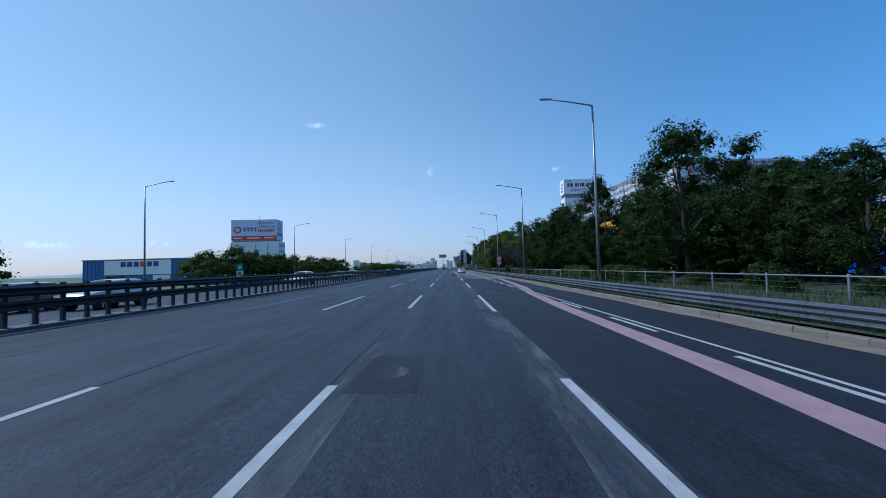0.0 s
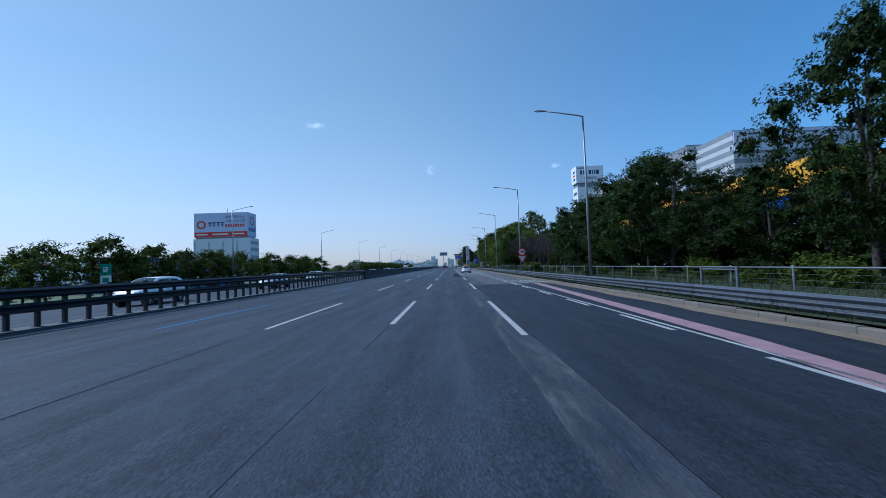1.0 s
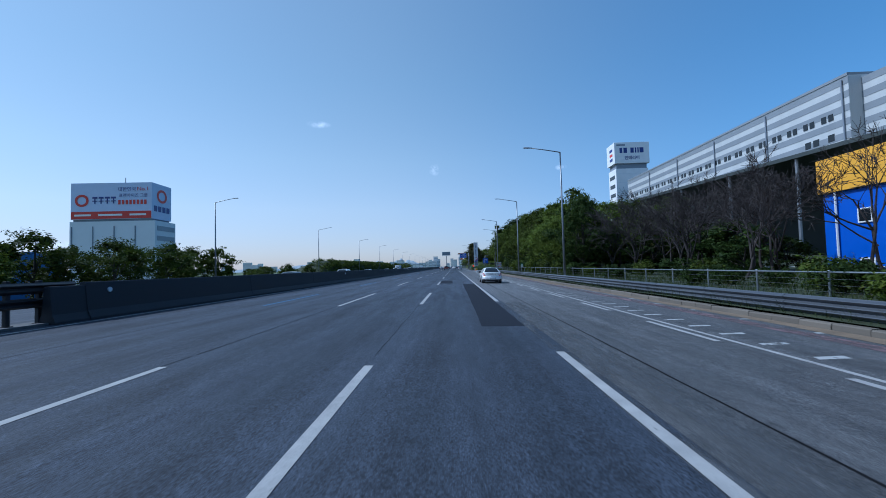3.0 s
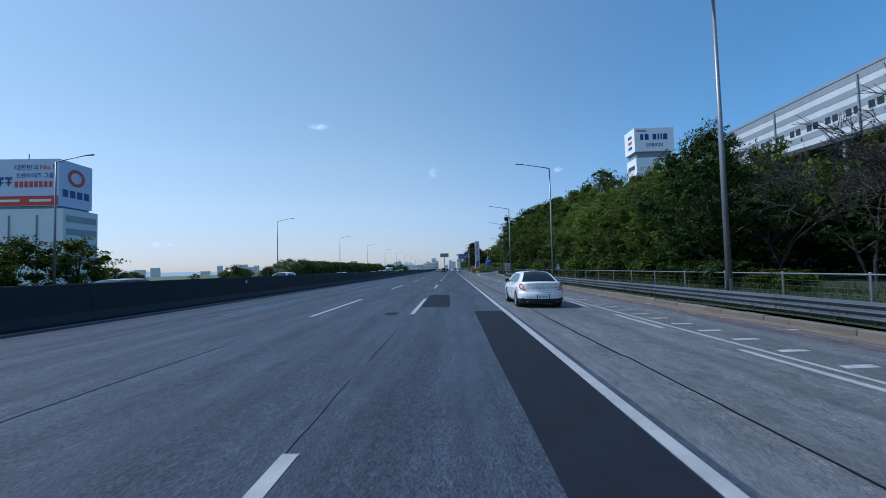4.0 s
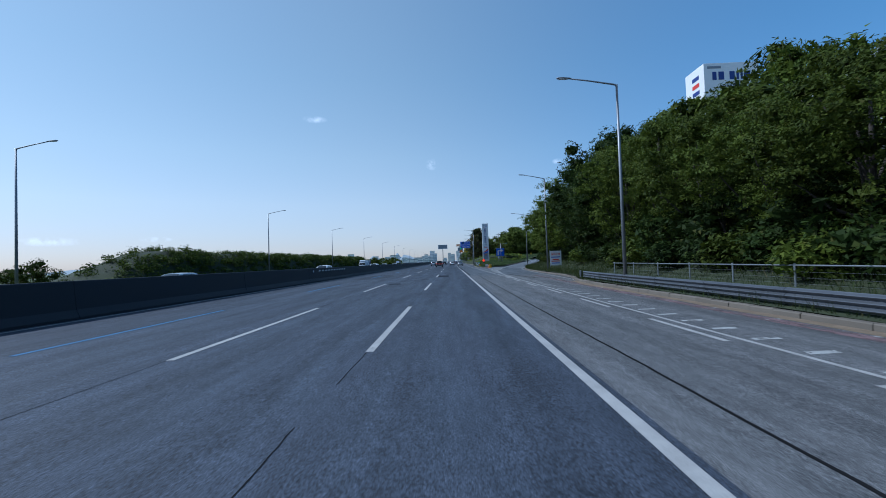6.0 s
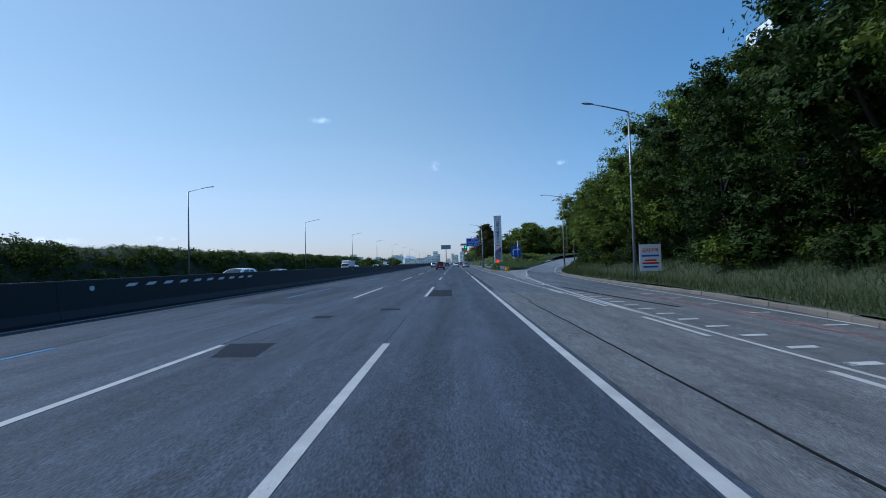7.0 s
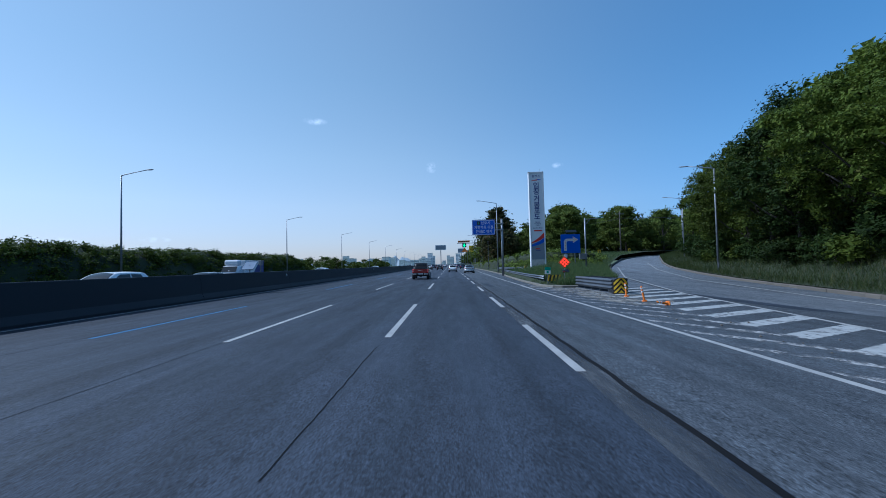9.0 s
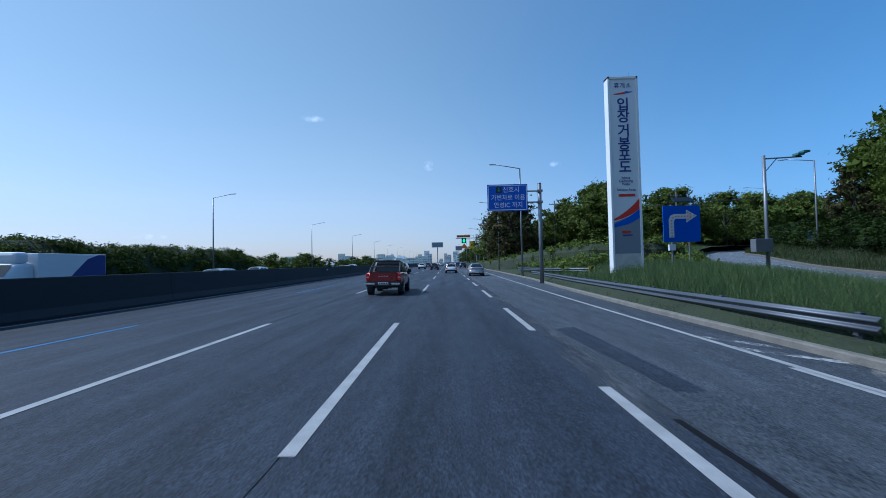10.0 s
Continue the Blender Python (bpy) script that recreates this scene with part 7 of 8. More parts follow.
# ---- vegetation ----
def leaf_mesh(name, puffs, count, size, rs, material, up=0.25, inner=0.0, spray=12):
    """Many small pointed leaves in sprays on the shells of puffs, each a puff of (centre, radii)."""
    c = np.array([p for p, _ in puffs], float)
    r = np.array([q for _, q in puffs], float)
    wgt = r[:, 0] * r[:, 2]
    sprays = max(1, count // spray)
    k = rs.choice(len(puffs), sprays, p=wgt / wgt.sum())
    d = rs.normal(size=(sprays, 3))
    d[:, 2] += up
    d /= np.linalg.norm(d, axis=1, keepdims=True)
    # oversized inner leaves, mostly unseen, added to block light inside the crown
    deep = rs.rand(sprays, 1) < inner
    p = c[k] + d * r[k] * np.where(deep, rs.uniform(0.0, 0.4, (sprays, 1)), rs.uniform(0.55, 1.04, (sprays, 1)))
    nrm = d + rs.normal(scale=0.35, size=(sprays, 3)) + (0, 0, 0.3)
    own = np.arange(sprays * spray) // spray
    count = sprays * spray
    p = p[own] + rs.normal(size=(count, 3)) * (1.0, 1.0, 0.6) * size * 2.1
    nrm = nrm[own] + rs.normal(scale=0.45, size=(count, 3))
    nrm /= np.linalg.norm(nrm, axis=1, keepdims=True)
    a = np.cross(nrm, rs.normal(size=(count, 3)))
    a /= np.linalg.norm(a, axis=1, keepdims=True)
    b = np.cross(nrm, a)
    s = size * rs.uniform(0.65, 1.3, (count, 1)) * np.where(deep[own], 2.2, 1.0)
    v = np.stack([p - a * s * 1.0 - b * s * 0.72, p - a * s * 1.0 + b * s * 0.72, p + a * s * 1.5], 1).reshape(-1, 3)
    me = bpy.data.meshes.new(name)
    me.vertices.add(len(v))
    me.vertices.foreach_set("co", v.ravel())
    me.loops.add(len(v))
    me.loops.foreach_set("vertex_index", np.arange(len(v), dtype=np.int32))
    me.polygons.add(count)
    me.polygons.foreach_set("loop_start", np.arange(0, len(v), 3, dtype=np.int32))
    me.update(calc_edges=True)
    me.materials.append(material)
    return me


def make_tree(name, label, seed, height, radius, base, count, leaf, material, group, narrow=1.0):
    """A broadleaf tree: a forked trunk and a crown of leaf clumps with gaps."""
    rs = np.random.RandomState(seed)
    tree = thing(name, label, "tree", group=group)
    puffs = []
    limbs = []
    n = 30 + seed % 5
    for i in range(n):
        t = (i + 0.5) / n
        z = base + (height - base) * (0.08 + 0.90 * t)
        reach = radius * (0.35 + 0.75 * math.sin(math.pi * min(1, 0.22 + 0.72 * t))) * rs.uniform(0.40, 1.0) * narrow * min(1.0, 0.5 + 1.7 * t)
        if t > 0.82:
            reach *= 0.55
        ang = i * 2.4 + rs.uniform(-0.5, 0.5)
        pr = radius * rs.uniform(0.26, 0.42) * (1.0 if t < 0.8 else 0.9)
        puffs.append(((reach * math.cos(ang), reach * math.sin(ang), z), (pr, pr, pr * rs.uniform(0.6, 0.85))))
        if i % 3 == 0:
            limbs.append(puffs[-1][0])
    for i in range(16):
        q, rr = puffs[rs.randint(n)]
        o = np.clip(rs.normal(size=3), -1.0, 1.0) * np.array(rr) * 0.8
        pr = radius * rs.uniform(0.12, 0.2)
        puffs.append((tuple(np.array(q) + o), (pr, pr, pr)))
    bm = bm_new()
    lean = rs.uniform(-0.3, 0.3, 2)
    tr = 0.020 * height
    tube(bm, [(0, 0, -0.8), (0, 0, 0), (lean[0] * 0.3, lean[1] * 0.3, base * 0.6), (lean[0], lean[1], height * 0.55), (lean[0] * 1.3, lean[1] * 1.3, height * 0.85)], [tr * 1.5, tr * 1.15, tr, tr * 0.55, tr * 0.2], 7)
    for q in limbs:
        z0 = max(base * 0.5, q[2] * 0.45)
        s = Vector((lean[0] * 0.5, lean[1] * 0.5, z0))
        e = Vector(q)
        m_ = s.lerp(e, 0.5) + Vector((0, 0, -0.08 * height * 0.4))
        tube(bm, [s, m_, e], [tr * 0.5, tr * 0.33, tr * 0.1], 5, False)
    part("trunk", bm, BARK, tree, "grey-brown forked trunk", smooth=True)
    crown = new("crown", leaf_mesh("crown", puffs, count, leaf, rs, material, inner=0.20))
    crown.parent = tree
    return tree


def make_bare_tree(seed, height):
    rs = np.random.RandomState(seed)
    tree = thing("bare_tree", "leafless brown tree with many fine twigs", "tree", group="bare trees by the market")
    bm, tw = bm_new(), bm_new()

    def grow(target, p, d, length, r, depth):
        e = p + d * length
        tube(target, [p, p.lerp(e, 0.5) + Vector(rs.normal(scale=0.04 * length, size=3)), e], [r, r * 0.8, r * 0.6], 4 if depth > 1 else 6, False)
        if depth == 5:
            return
        for _ in range(3 if depth < 4 else 4):
            nd = (d + Vector(rs.normal(scale=0.48, size=3)) + Vector((0, 0, 0.10))).normalized()
            grow(tw if depth >= 1 else bm, e if rs.rand() > 0.3 else p.lerp(e, 0.7), nd, length * rs.uniform(0.55, 0.82), max(r * 0.58, 0.013), depth + 1)

    for k in range(2):
        grow(bm, Vector((0.3 * k, 0.2 * k, -0.4)), Vector((rs.normal(scale=0.2), rs.normal(scale=0.2), 1)).normalized(), height * 0.30, 0.010 * height, 0)
    part("trunk", bm, TWIG, tree, smooth=True)
    part("twig", tw, TWIG, tree, "fine brown twigs")
    return tree


def ground_right(x, y):
    """Height of the verge or island under a point right of the road."""
    k = lerp(KERB, y)
    if x > k:
        return zr(min(k, 12)) + rise(y) + verge_height(y, x - k) - 0.1
    a, b = lerp(ISLE_LEFT, y), (isle_right(y) if y < 352 else 110)
    return zr(a) + isle_height(y, min(1, max(0, (x - a) / max(b - a, 0.1)))) - 0.1


WOOD = "roadside wood"
near = [make_tree("broadleaf_tree", "dense dark green broadleaf tree on the verge", 3 + k, 9.0, 3.6, 1.2, 21000, 0.066, (LEAF_SHADE, LEAF_SHADE, LEAF)[k % 3], WOOD) for k in range(6)]
# these crowns carry sunlight in their lighter leaf colour
sunlit = [make_tree("broadleaf_tree", "leafy broadleaf tree on the slope, yellow-green as in sun", 13 + k, 9.0, 3.6, 1.4, 21000, 0.062, LEAF_SUNLIT, WOOD) for k in range(3)]
far = [make_tree("broadleaf_tree", "green broadleaf tree in the wood", 23 + k, 10.0, 3.9, 0.8, 5000, 0.12, (LEAF_SUNLIT, LEAF, LEAF, LEAF_SUNLIT)[k % 4], WOOD) for k in range(4)]
pine = [make_tree("conifer_tree", "brownish conifer with ragged layered boughs", 43 + k, 11.0, 3.0, 1.0, 4200, 0.16, LEAF_PINE, "conifers behind the island") for k in range(2)]
rt = random.Random(8)
used = set()


def plant(masters, x, y, height, native, squash=1.0, z=None):
    src = rt.choice(masters)
    s = height / native
    m = pose(x, y, ground_right(x, y) if z is None else z, 0, 0, rt.uniform(0, 360)) @ Matrix.Diagonal((s * squash, s * squash, s, 1))
    if src.name not in used:
        used.add(src.name)
        src.matrix_basis = m
        return src
    o = copy_thing(src, pose(0, 0, 0))
    o.matrix_basis = m
    return o


# row behind the fence before the market
for y, x, h, wide in ((-14, 15.5, 5.8, 1), (-6, 16, 5.8, 1), (1, 16.5, 5.6, 1), (8, 16.8, 5.5, 1), (14, 17, 5.5, 1), (19, 16.8, 5.8, 1), (23.5, 17.5, 6.2, 1.05), (28.6, 15.2, 9.6, 0.95), (34, 17.2, 6.3, 1.1), (38.5, 16.8, 6.5, 1.1), (42, 18, 7, 1),
                      (43.4, 14.9, 9.4, 0.72), (50.5, 16.8, 5.8, 1.1), (55, 16.8, 6.4, 1.1), (60.2, 16.6, 8.6, 1.0), (64, 16.6, 9.6, 1.05), (68.5, 17, 8.6, 1), (73.5, 17, 8.2, 1.1), (79.5, 17, 8.7, 1.1), (84.5, 17.2, 8.0, 1.0), (89, 17.5, 8.0, 1.0)):
    plant([near[0], near[1], near[3], near[4]], x, y, h, 9.0, wide)
for y, x, h in ((27, 22, 7.0), (30.5, 22.5, 8.0), (34, 22.5, 8.6), (38, 22, 7.8), (42, 22, 8.0)):
    plant([near[0], near[3]], x, y, h, 9.0, 1.0)
for y in range(24, 86, 5):
    plant(far, 22.5 + rt.uniform(-1, 1), y + rt.uniform(-2, 2), rt.uniform(5.8, 7.0), 10.0)
# wooded slope
FRONT = [(128, 8.0), (142, 8.4), (147, 7.5), (160, 7.3), (175, 8.8), (183, 10.5), (190, 11.4), (199, 11.9), (206, 12.1), (212, 11.0), (219, 9.8), (230, 10.1), (240, 10.6), (250, 11.6), (260, 12.6), (275, 12.4), (290, 10.0)]
y = 128.0
while y < 285:
    k = lerp(KERB, y)
    bend = 1.0 if y < 225 else 0.9
    plant(sunlit if (y < 196 and rt.random() < 0.72) or 209 < y < 246 else [near[2], near[5], near[0], sunlit[0], near[1]], k + lerp([(185, 5.6), (203, 4.4), (236, 4.4), (250, 5.6)], y) + rt.uniform(-0.5, 0.5), y, lerp(FRONT, y) * rt.uniform(0.88, 1.05), 9.0, 1.0)
    if y < 285:
        plant(far, k + 10.5 + rt.uniform(-1, 1), y + 2.2, lerp(FRONT, y) * rt.uniform(0.95, 1.12), 10.0)
        plant(far, k + 16 + rt.uniform(-1.2, 1.2), y + rt.uniform(-1, 3), lerp(FRONT, y) * rt.uniform(0.95, 1.15), 10.0)
    y += 5.0
plant(far, 32.5, 193.5, 14.3, 10.0, 0.85)
plant(far, 36.0, 197.0, 12.6, 10.0, 0.9)
# undergrowth at the wood's edge, with shade in the darker leaf colour
shrub = []
for k in range(3):
    rs = np.random.RandomState(70 + k)
    s = thing("shrub", "low leafy shrub in the verge", "shrub", group="verge shrubs")
    puffs = [((rs.uniform(-0.5, 0.5), rs.uniform(-0.5, 0.5), rs.uniform(0.3, 0.9)), (rs.uniform(0.35, 0.55),) * 3) for _ in range(7)]
    o = new("foliage", leaf_mesh("foliage", puffs, 1500, 0.055, rs, (LEAF_SHADE, LEAF, LEAF_SHADE)[k], inner=0.12))
    o.parent = s
    bm = bm_new()
    for q, _ in puffs[:4]:
        tube(bm, [(0, 0, -0.2), (q[0] * 0.5, q[1] * 0.5, q[2] * 0.6), q], [0.03, 0.02, 0.008], 4, False)
    part("stem", bm, TWIG, s)
    shrub.append(s)
for y in np.arange(134, 292, 2.4):
    k = lerp(KERB, y)
    plant(shrub, k + rt.uniform(3.4, 4.6) if y > 186 else k + rt.uniform(3.0, 4.6), float(y), rt.uniform(1.0, 1.9), 1.0, 1.15)
for y in np.arange(4, 134, 2.0):
    plant(shrub, lerp(KERB, y) + rt.uniform(2.6, 6.5), float(y), rt.uniform(0.5, 1.1), 1.0, 1.1)
# taller bushes close the gaps under the crowns; their dark leaves imitate shade
bush = [make_tree("bush", "dense bush under the trees, leaves darkened for shade", 83 + k, 3.2, 1.5, 0.1, 2000, 0.075, LEAF_SHADE, "bushes under the trees", 1.0) for k in range(3)]
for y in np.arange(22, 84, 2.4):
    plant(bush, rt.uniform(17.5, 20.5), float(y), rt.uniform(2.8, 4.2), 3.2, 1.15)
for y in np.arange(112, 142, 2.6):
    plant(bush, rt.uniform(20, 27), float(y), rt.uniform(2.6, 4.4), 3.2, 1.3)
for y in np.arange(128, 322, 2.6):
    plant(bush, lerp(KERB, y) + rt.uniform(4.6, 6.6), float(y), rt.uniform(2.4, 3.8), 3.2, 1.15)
# bare trees by the market
bare = [make_bare_tree(s, 8.5) for s in (1, 2, 3)]
for x, y, h in ((18.0, 96.5, 8.2), (17.2, 106, 7.6), (21.5, 110, 9.0), (18.2, 114.5, 8.0), (22.5, 119, 9.2), (18.6, 123.0, 8.4), (24.0, 127, 9.5), (19.5, 131, 8.2), (26.0, 136, 9.5), (27, 116, 9.0), (29, 130, 9.5), (23.5, 104, 9.0), (16.8, 110.5, 8.0), (25, 113, 9.4), (16.6, 118.5, 8.4), (20.4, 121, 9.0), (16.8, 126.5, 8.0), (22, 133.5, 9.2), (27.5, 122.5, 9.8), (17.5, 135.5, 8.0)):
    plant(bare, x, y, h * (1.2 if x > 20 else 1.1), 8.5)
# woods behind the island
# the bright leaf colour stands in for sun on these crowns
sunny = [make_tree("broadleaf_tree", "rounded broadleaf tree beyond the island, bright green as in sun", 33 + k, 10.0, 4.2, 0.6, 5400, 0.155, LEAF_BRIGHT, "woods beyond the island") for k in range(3)]
for _ in range(84):
    x, y = rt.uniform(13, 125), rt.uniform(322, 400)
    if y < 352 and x > isle_right(y) - 4:
        y += 34
    plant(sunny, x, y, rt.uniform(10, 12.5), 10.0, 1.1)
for x, y in ((11.8, 332), (13.2, 341), (12.5, 352), (14.5, 347), (13.5, 366)):
    plant(pine, x, y, rt.uniform(12, 15), 11.0, 1.2)
for k in range(26):
    y = 400 + k * 13
    plant(far, rt.uniform(14, 26), y, rt.uniform(8, 12), 10.0, 1.3)
for x, y, h in ((52, 300, 16.5), (57, 306, 15), (62, 312, 14), (70, 318, 13), (47.5, 294, 15.5), (66, 300, 15), (80, 326, 11), (90, 334, 12), (58, 288, 12), (75, 310, 12)):
    plant(far, x, y, h, 10.0, 1.1)
plant(pine, 46.5, 303.5, 9.0, 11.0)
# left side trees
small = [make_tree("roadside_tree", "small ragged green tree beyond the far roadside", 61 + k, 6.0, 2.9, 0.5, 4000, 0.10, (LEAF, LEAF)[k % 2], "trees beyond the far roadside") for k in range(3)]
for y in [33.0] + list(np.arange(64, 148, 4.0)):
    plant(small, -37.2 + rt.uniform(-1.2, 1.2), float(y) + rt.uniform(-1, 1), rt.uniform(4.6, 6.6), 6.0, 1.1, z=-0.4)
for y in (179.5, 190.5):
    plant(small, -39 + rt.uniform(-1, 1), float(y), rt.uniform(4.0, 5.0), 6.0, 1.0, z=-1.0)
for _ in range(26):
    plant(small, rt.uniform(-90, -40), rt.uniform(345, 620), rt.uniform(5, 8), 6.0, 1.5, z=-1.2)
for _ in range(26):
    plant(small, rt.uniform(-150, -75), rt.uniform(200, 420), rt.uniform(3.5, 6), 6.0, 1.6, z=-1.2)


# overgrown bank on the far side, one body of leaves
def bank_top(y):
    return 5.1 * min(1, max(0, (y - 197) / 10)) ** 0.6 * min(1, max(0, (344 - y) / 14)) ** 0.6 * (1 + 0.10 * noise.noise(Vector((y * 0.11, 0, 7))) + 0.05 * noise.noise(Vector((y * 0.5, 2, 7))))


bm = bm_new()
rows = []
for y in np.arange(196.5, 346, 3.0):
    h = bank_top(float(y))
    rows.append([bm.verts.new((x, float(y), -1.0 + (h + 0.6) * f)) for x, f in ((-35.5, 0.0), (-36.2, 0.35), (-37.2, 0.7), (-38.6, 0.95), (-42, 0.97), (-46, 0.7), (-50, 0.0))])
for q, w in zip(rows, rows[1:]):
    for k in range(6):
        bm.faces.new((q[k], w[k], w[k + 1], q[k + 1]))
bank = thing("hedge_bank", "long overgrown green hedge bank beyond the far roadside", "hedge")
part("earth", bm, GRASS_SOIL, bank, smooth=True)
rs = np.random.RandomState(90)
puffs = []
for _ in range(1500):
    y = rs.uniform(197, 345)
    h = bank_top(y)
    u = rs.uniform(0, 1) ** 0.8
    x = -35.6 - 3.4 * u - (rs.uniform(0, 4) if u > 0.85 else 0)
    z = -0.9 + (h + 0.6) * lerp([(-42, 0.97), (-38.6, 0.95), (-37.2, 0.7), (-36.2, 0.35), (-35.5, 0.05)], x)
    q = rs.uniform(0.5, 0.95)
    puffs.append(((x, y, z - 0.2), (q, q, q * 0.75)))
o = new("foliage", leaf_mesh("foliage", puffs, 110000, 0.11, rs, LEAF))
o.parent = bank
tagged(o, "dense mixed leaves", kind="stuff")

# clipped hedge behind the pylon
hedge = thing("clipped_hedge", "rounded clipped green hedge along the grass bank", "hedge")
HEDGE_PATH = [(9.9, 395), (10.2, 350), (10.6, 325), (11.6, 306), (14.2, 296), (18, 293.5), (22, 297)]
rs = np.random.RandomState(91)
puffs = []
hp = [Vector((*p, 0)) for p in HEDGE_PATH]
bm = bm_new()
sweep(bm, [(p.x, p.y, ground_right(p.x, p.y) - 0.1) for p in hp], [(-1.2, -0.3), (-1.1, 1.1), (-0.5, 1.7), (0.5, 1.7), (1.1, 1.1), (1.2, -0.3)], True)
part("core", bm, GRASS_SOIL, hedge)
for _ in range(520):
    y = rs.uniform(289, 345)
    a, b = lerp(ISLE_LEFT, y) + 1.8, min(isle_right(y) - 1.5, 26)
    x = rs.uniform(a, b)
    puffs.append(((x, y, ground_right(x, y) + rs.uniform(0.1, 0.5)), (0.9, 0.9, 0.5)))
for _ in range(330):
    i = rs.randint(len(hp) - 1)
    p = hp[i].lerp(hp[i + 1], rs.rand())
    puffs.append(((p.x + rs.uniform(-1.0, 1.0), p.y + rs.uniform(-0.8, 0.8), ground_right(p.x, p.y) + rs.uniform(0.2, 1.8)), (0.55, 0.55, 0.45)))
o = new("foliage", leaf_mesh("foliage", puffs, 60000, 0.09, rs, LEAF_BRIGHT, inner=0.1))
o.parent = hedge
tagged(o, "dense clipped leaves", kind="stuff")

# undergrowth at the foot of the woods beyond the ramp
scrub = thing("undergrowth", "dense green undergrowth at the foot of the far woods", "hedge")
sp = [Vector((*p, 0)) for p in ((14, 340), (30, 343), (46, 352), (70, 362), (100, 368), (150, 378))]
bm = bm_new()
sweep(bm, [(p.x, p.y, ground_right(p.x, p.y) - 0.4) for p in sp], [(-1.2, -1.5), (-0.8, 0.9), (-0.3, 1.6), (0.5, 1.6), (1.2, -1.5)], True)
part("earth", bm, GRASS_SOIL, scrub, smooth=True)
rs = np.random.RandomState(93)
puffs = []
for _ in range(420):
    i = rs.randint(len(sp) - 1)
    p = sp[i].lerp(sp[i + 1], rs.rand())
    puffs.append(((p.x + rs.uniform(-2, 2), p.y + rs.uniform(-1.8, 1.5), ground_right(p.x, p.y) + rs.uniform(0.0, 3.2)), (1.0, 1.0, 0.8)))
o = new("foliage", leaf_mesh("foliage", puffs, 52000, 0.17, rs, LEAF_BRIGHT, inner=0.2))
o.parent = scrub
tagged(o, "dense mixed leaves", kind="stuff")


# ---- grass and weeds ----
def blades(name, count, spot, low, high, width, seed, label, material=BLADE):
    rs = np.random.RandomState(seed)
    v = np.empty((count, 3, 3))
    for i in range(count):
        x, y, z = spot(rs)
        h, a = rs.uniform(low, high), rs.uniform(0, math.tau)
        dx, dy = math.cos(a) * width * 0.5, math.sin(a) * width * 0.5
        lx, ly = rs.normal(scale=0.42 * h, size=2)
        v[i] = ((x - dx, y - dy, z - 0.05), (x + dx, y + dy, z - 0.05), (x + lx, y + ly, z + h))
    me = bpy.data.meshes.new(name)
    me.from_pydata(v.reshape(-1, 3).tolist(), [], np.arange(count * 3).reshape(-1, 3).tolist())
    me.materials.append(material)
    return tagged(new(name, me), label, "grass", kind="stuff")


def spot_verge(y0, y1, o0, o1):
    def spot(rs):
        y, o = rs.uniform(y0, y1), o0 + (o1 - o0) * rs.rand() ** 1.3
        k = lerp(KERB, y)
        return k + o, y, zr(min(k, 12)) + rise(y) + verge_height(y, o) - 0.02
    return spot


def spot_isle(rs):
    y = 262.6 + 62 * rs.rand() ** 1.35
    a, b = lerp(ISLE_LEFT, y) + 0.25, isle_right(y) - 0.3
    u = (0.85 + (b - a - 0.85) * rs.rand()) / (b - a)
    return a + (b - a) * u, y, zr(min(a + (b - a) * min(u, 0.1), 12)) + isle_height(y, u) - 0.03


def spot_kerb(rs):
    y = 261.0 + 50 * rs.rand() ** 1.2
    x = lerp(ISLE_LEFT, y) + 0.25 + 0.6 * rs.rand()
    clump = noise.noise(Vector((x * 1.5, y * 0.9, 2)))
    return x, y, zr(8) + 0.10 - (0.25 if clump < 0.0 else 0.0)


blades("verge_grass", 34000, spot_verge(4, 188, 0.3, 4.6), 0.14, 0.55, 0.026, 1, "patchy weeds and grass along the guardrail, darkened for shade", BLADE_SHADE)
blades("ramp_grass", 40000, spot_verge(186, 325, 0.3, 5.2), 0.25, 0.75, 0.024, 2, "tall rough grass along the ramp kerb", BLADE_MID)
def spot_nose(rs):
    y = 259.4 + 7.0 * rs.rand()
    a, b = lerp(ISLE_LEFT, y) + 0.25, isle_right(y) - 0.25
    u = min(1.0, (0.7 + max(0.2, b - a - 0.7) * rs.rand()) / (b - a))
    return a + (b - a) * u, y, zr(min(a + (b - a) * min(u, 0.1), 12)) + isle_height(y, u) - 0.03


blades("nose_grass", 12000, spot_nose, 0.3, 0.75, 0.020, 5, "tall rough grass spilling over the island nose")
blades("kerb_weeds", 9000, spot_kerb, 0.10, 0.34, 0.02, 6, "low weeds along the island kerb", BLADE_MID)
blades("island_grass", 105000, spot_isle, 0.2, 0.68, 0.018, 3, "tall wind-blown grass on the island")


# ---- road surface details ----
def wiggle(x, y0, y1, amount, seed, step=1.2):
    n = max(2, int((y1 - y0) / step))
    return [(x + amount * noise.noise(Vector((k * 0.37, seed * 5.3, 0))), y0 + (y1 - y0) * k / n) for k in range(n + 1)]


def jag(x, y0, y1, seed, step=0.22):
    """A cracked line: short ragged kinks on a slow drift."""
    n = max(2, int((y1 - y0) / step))
    return [(x + 0.022 * noise.noise(Vector((k * 1.7, seed * 5.3, 0))) + 0.04 * noise.noise(Vector((k * 0.06, seed * 3.1, 4))), y0 + (y1 - y0) * k / n) for k in range(n + 1)]


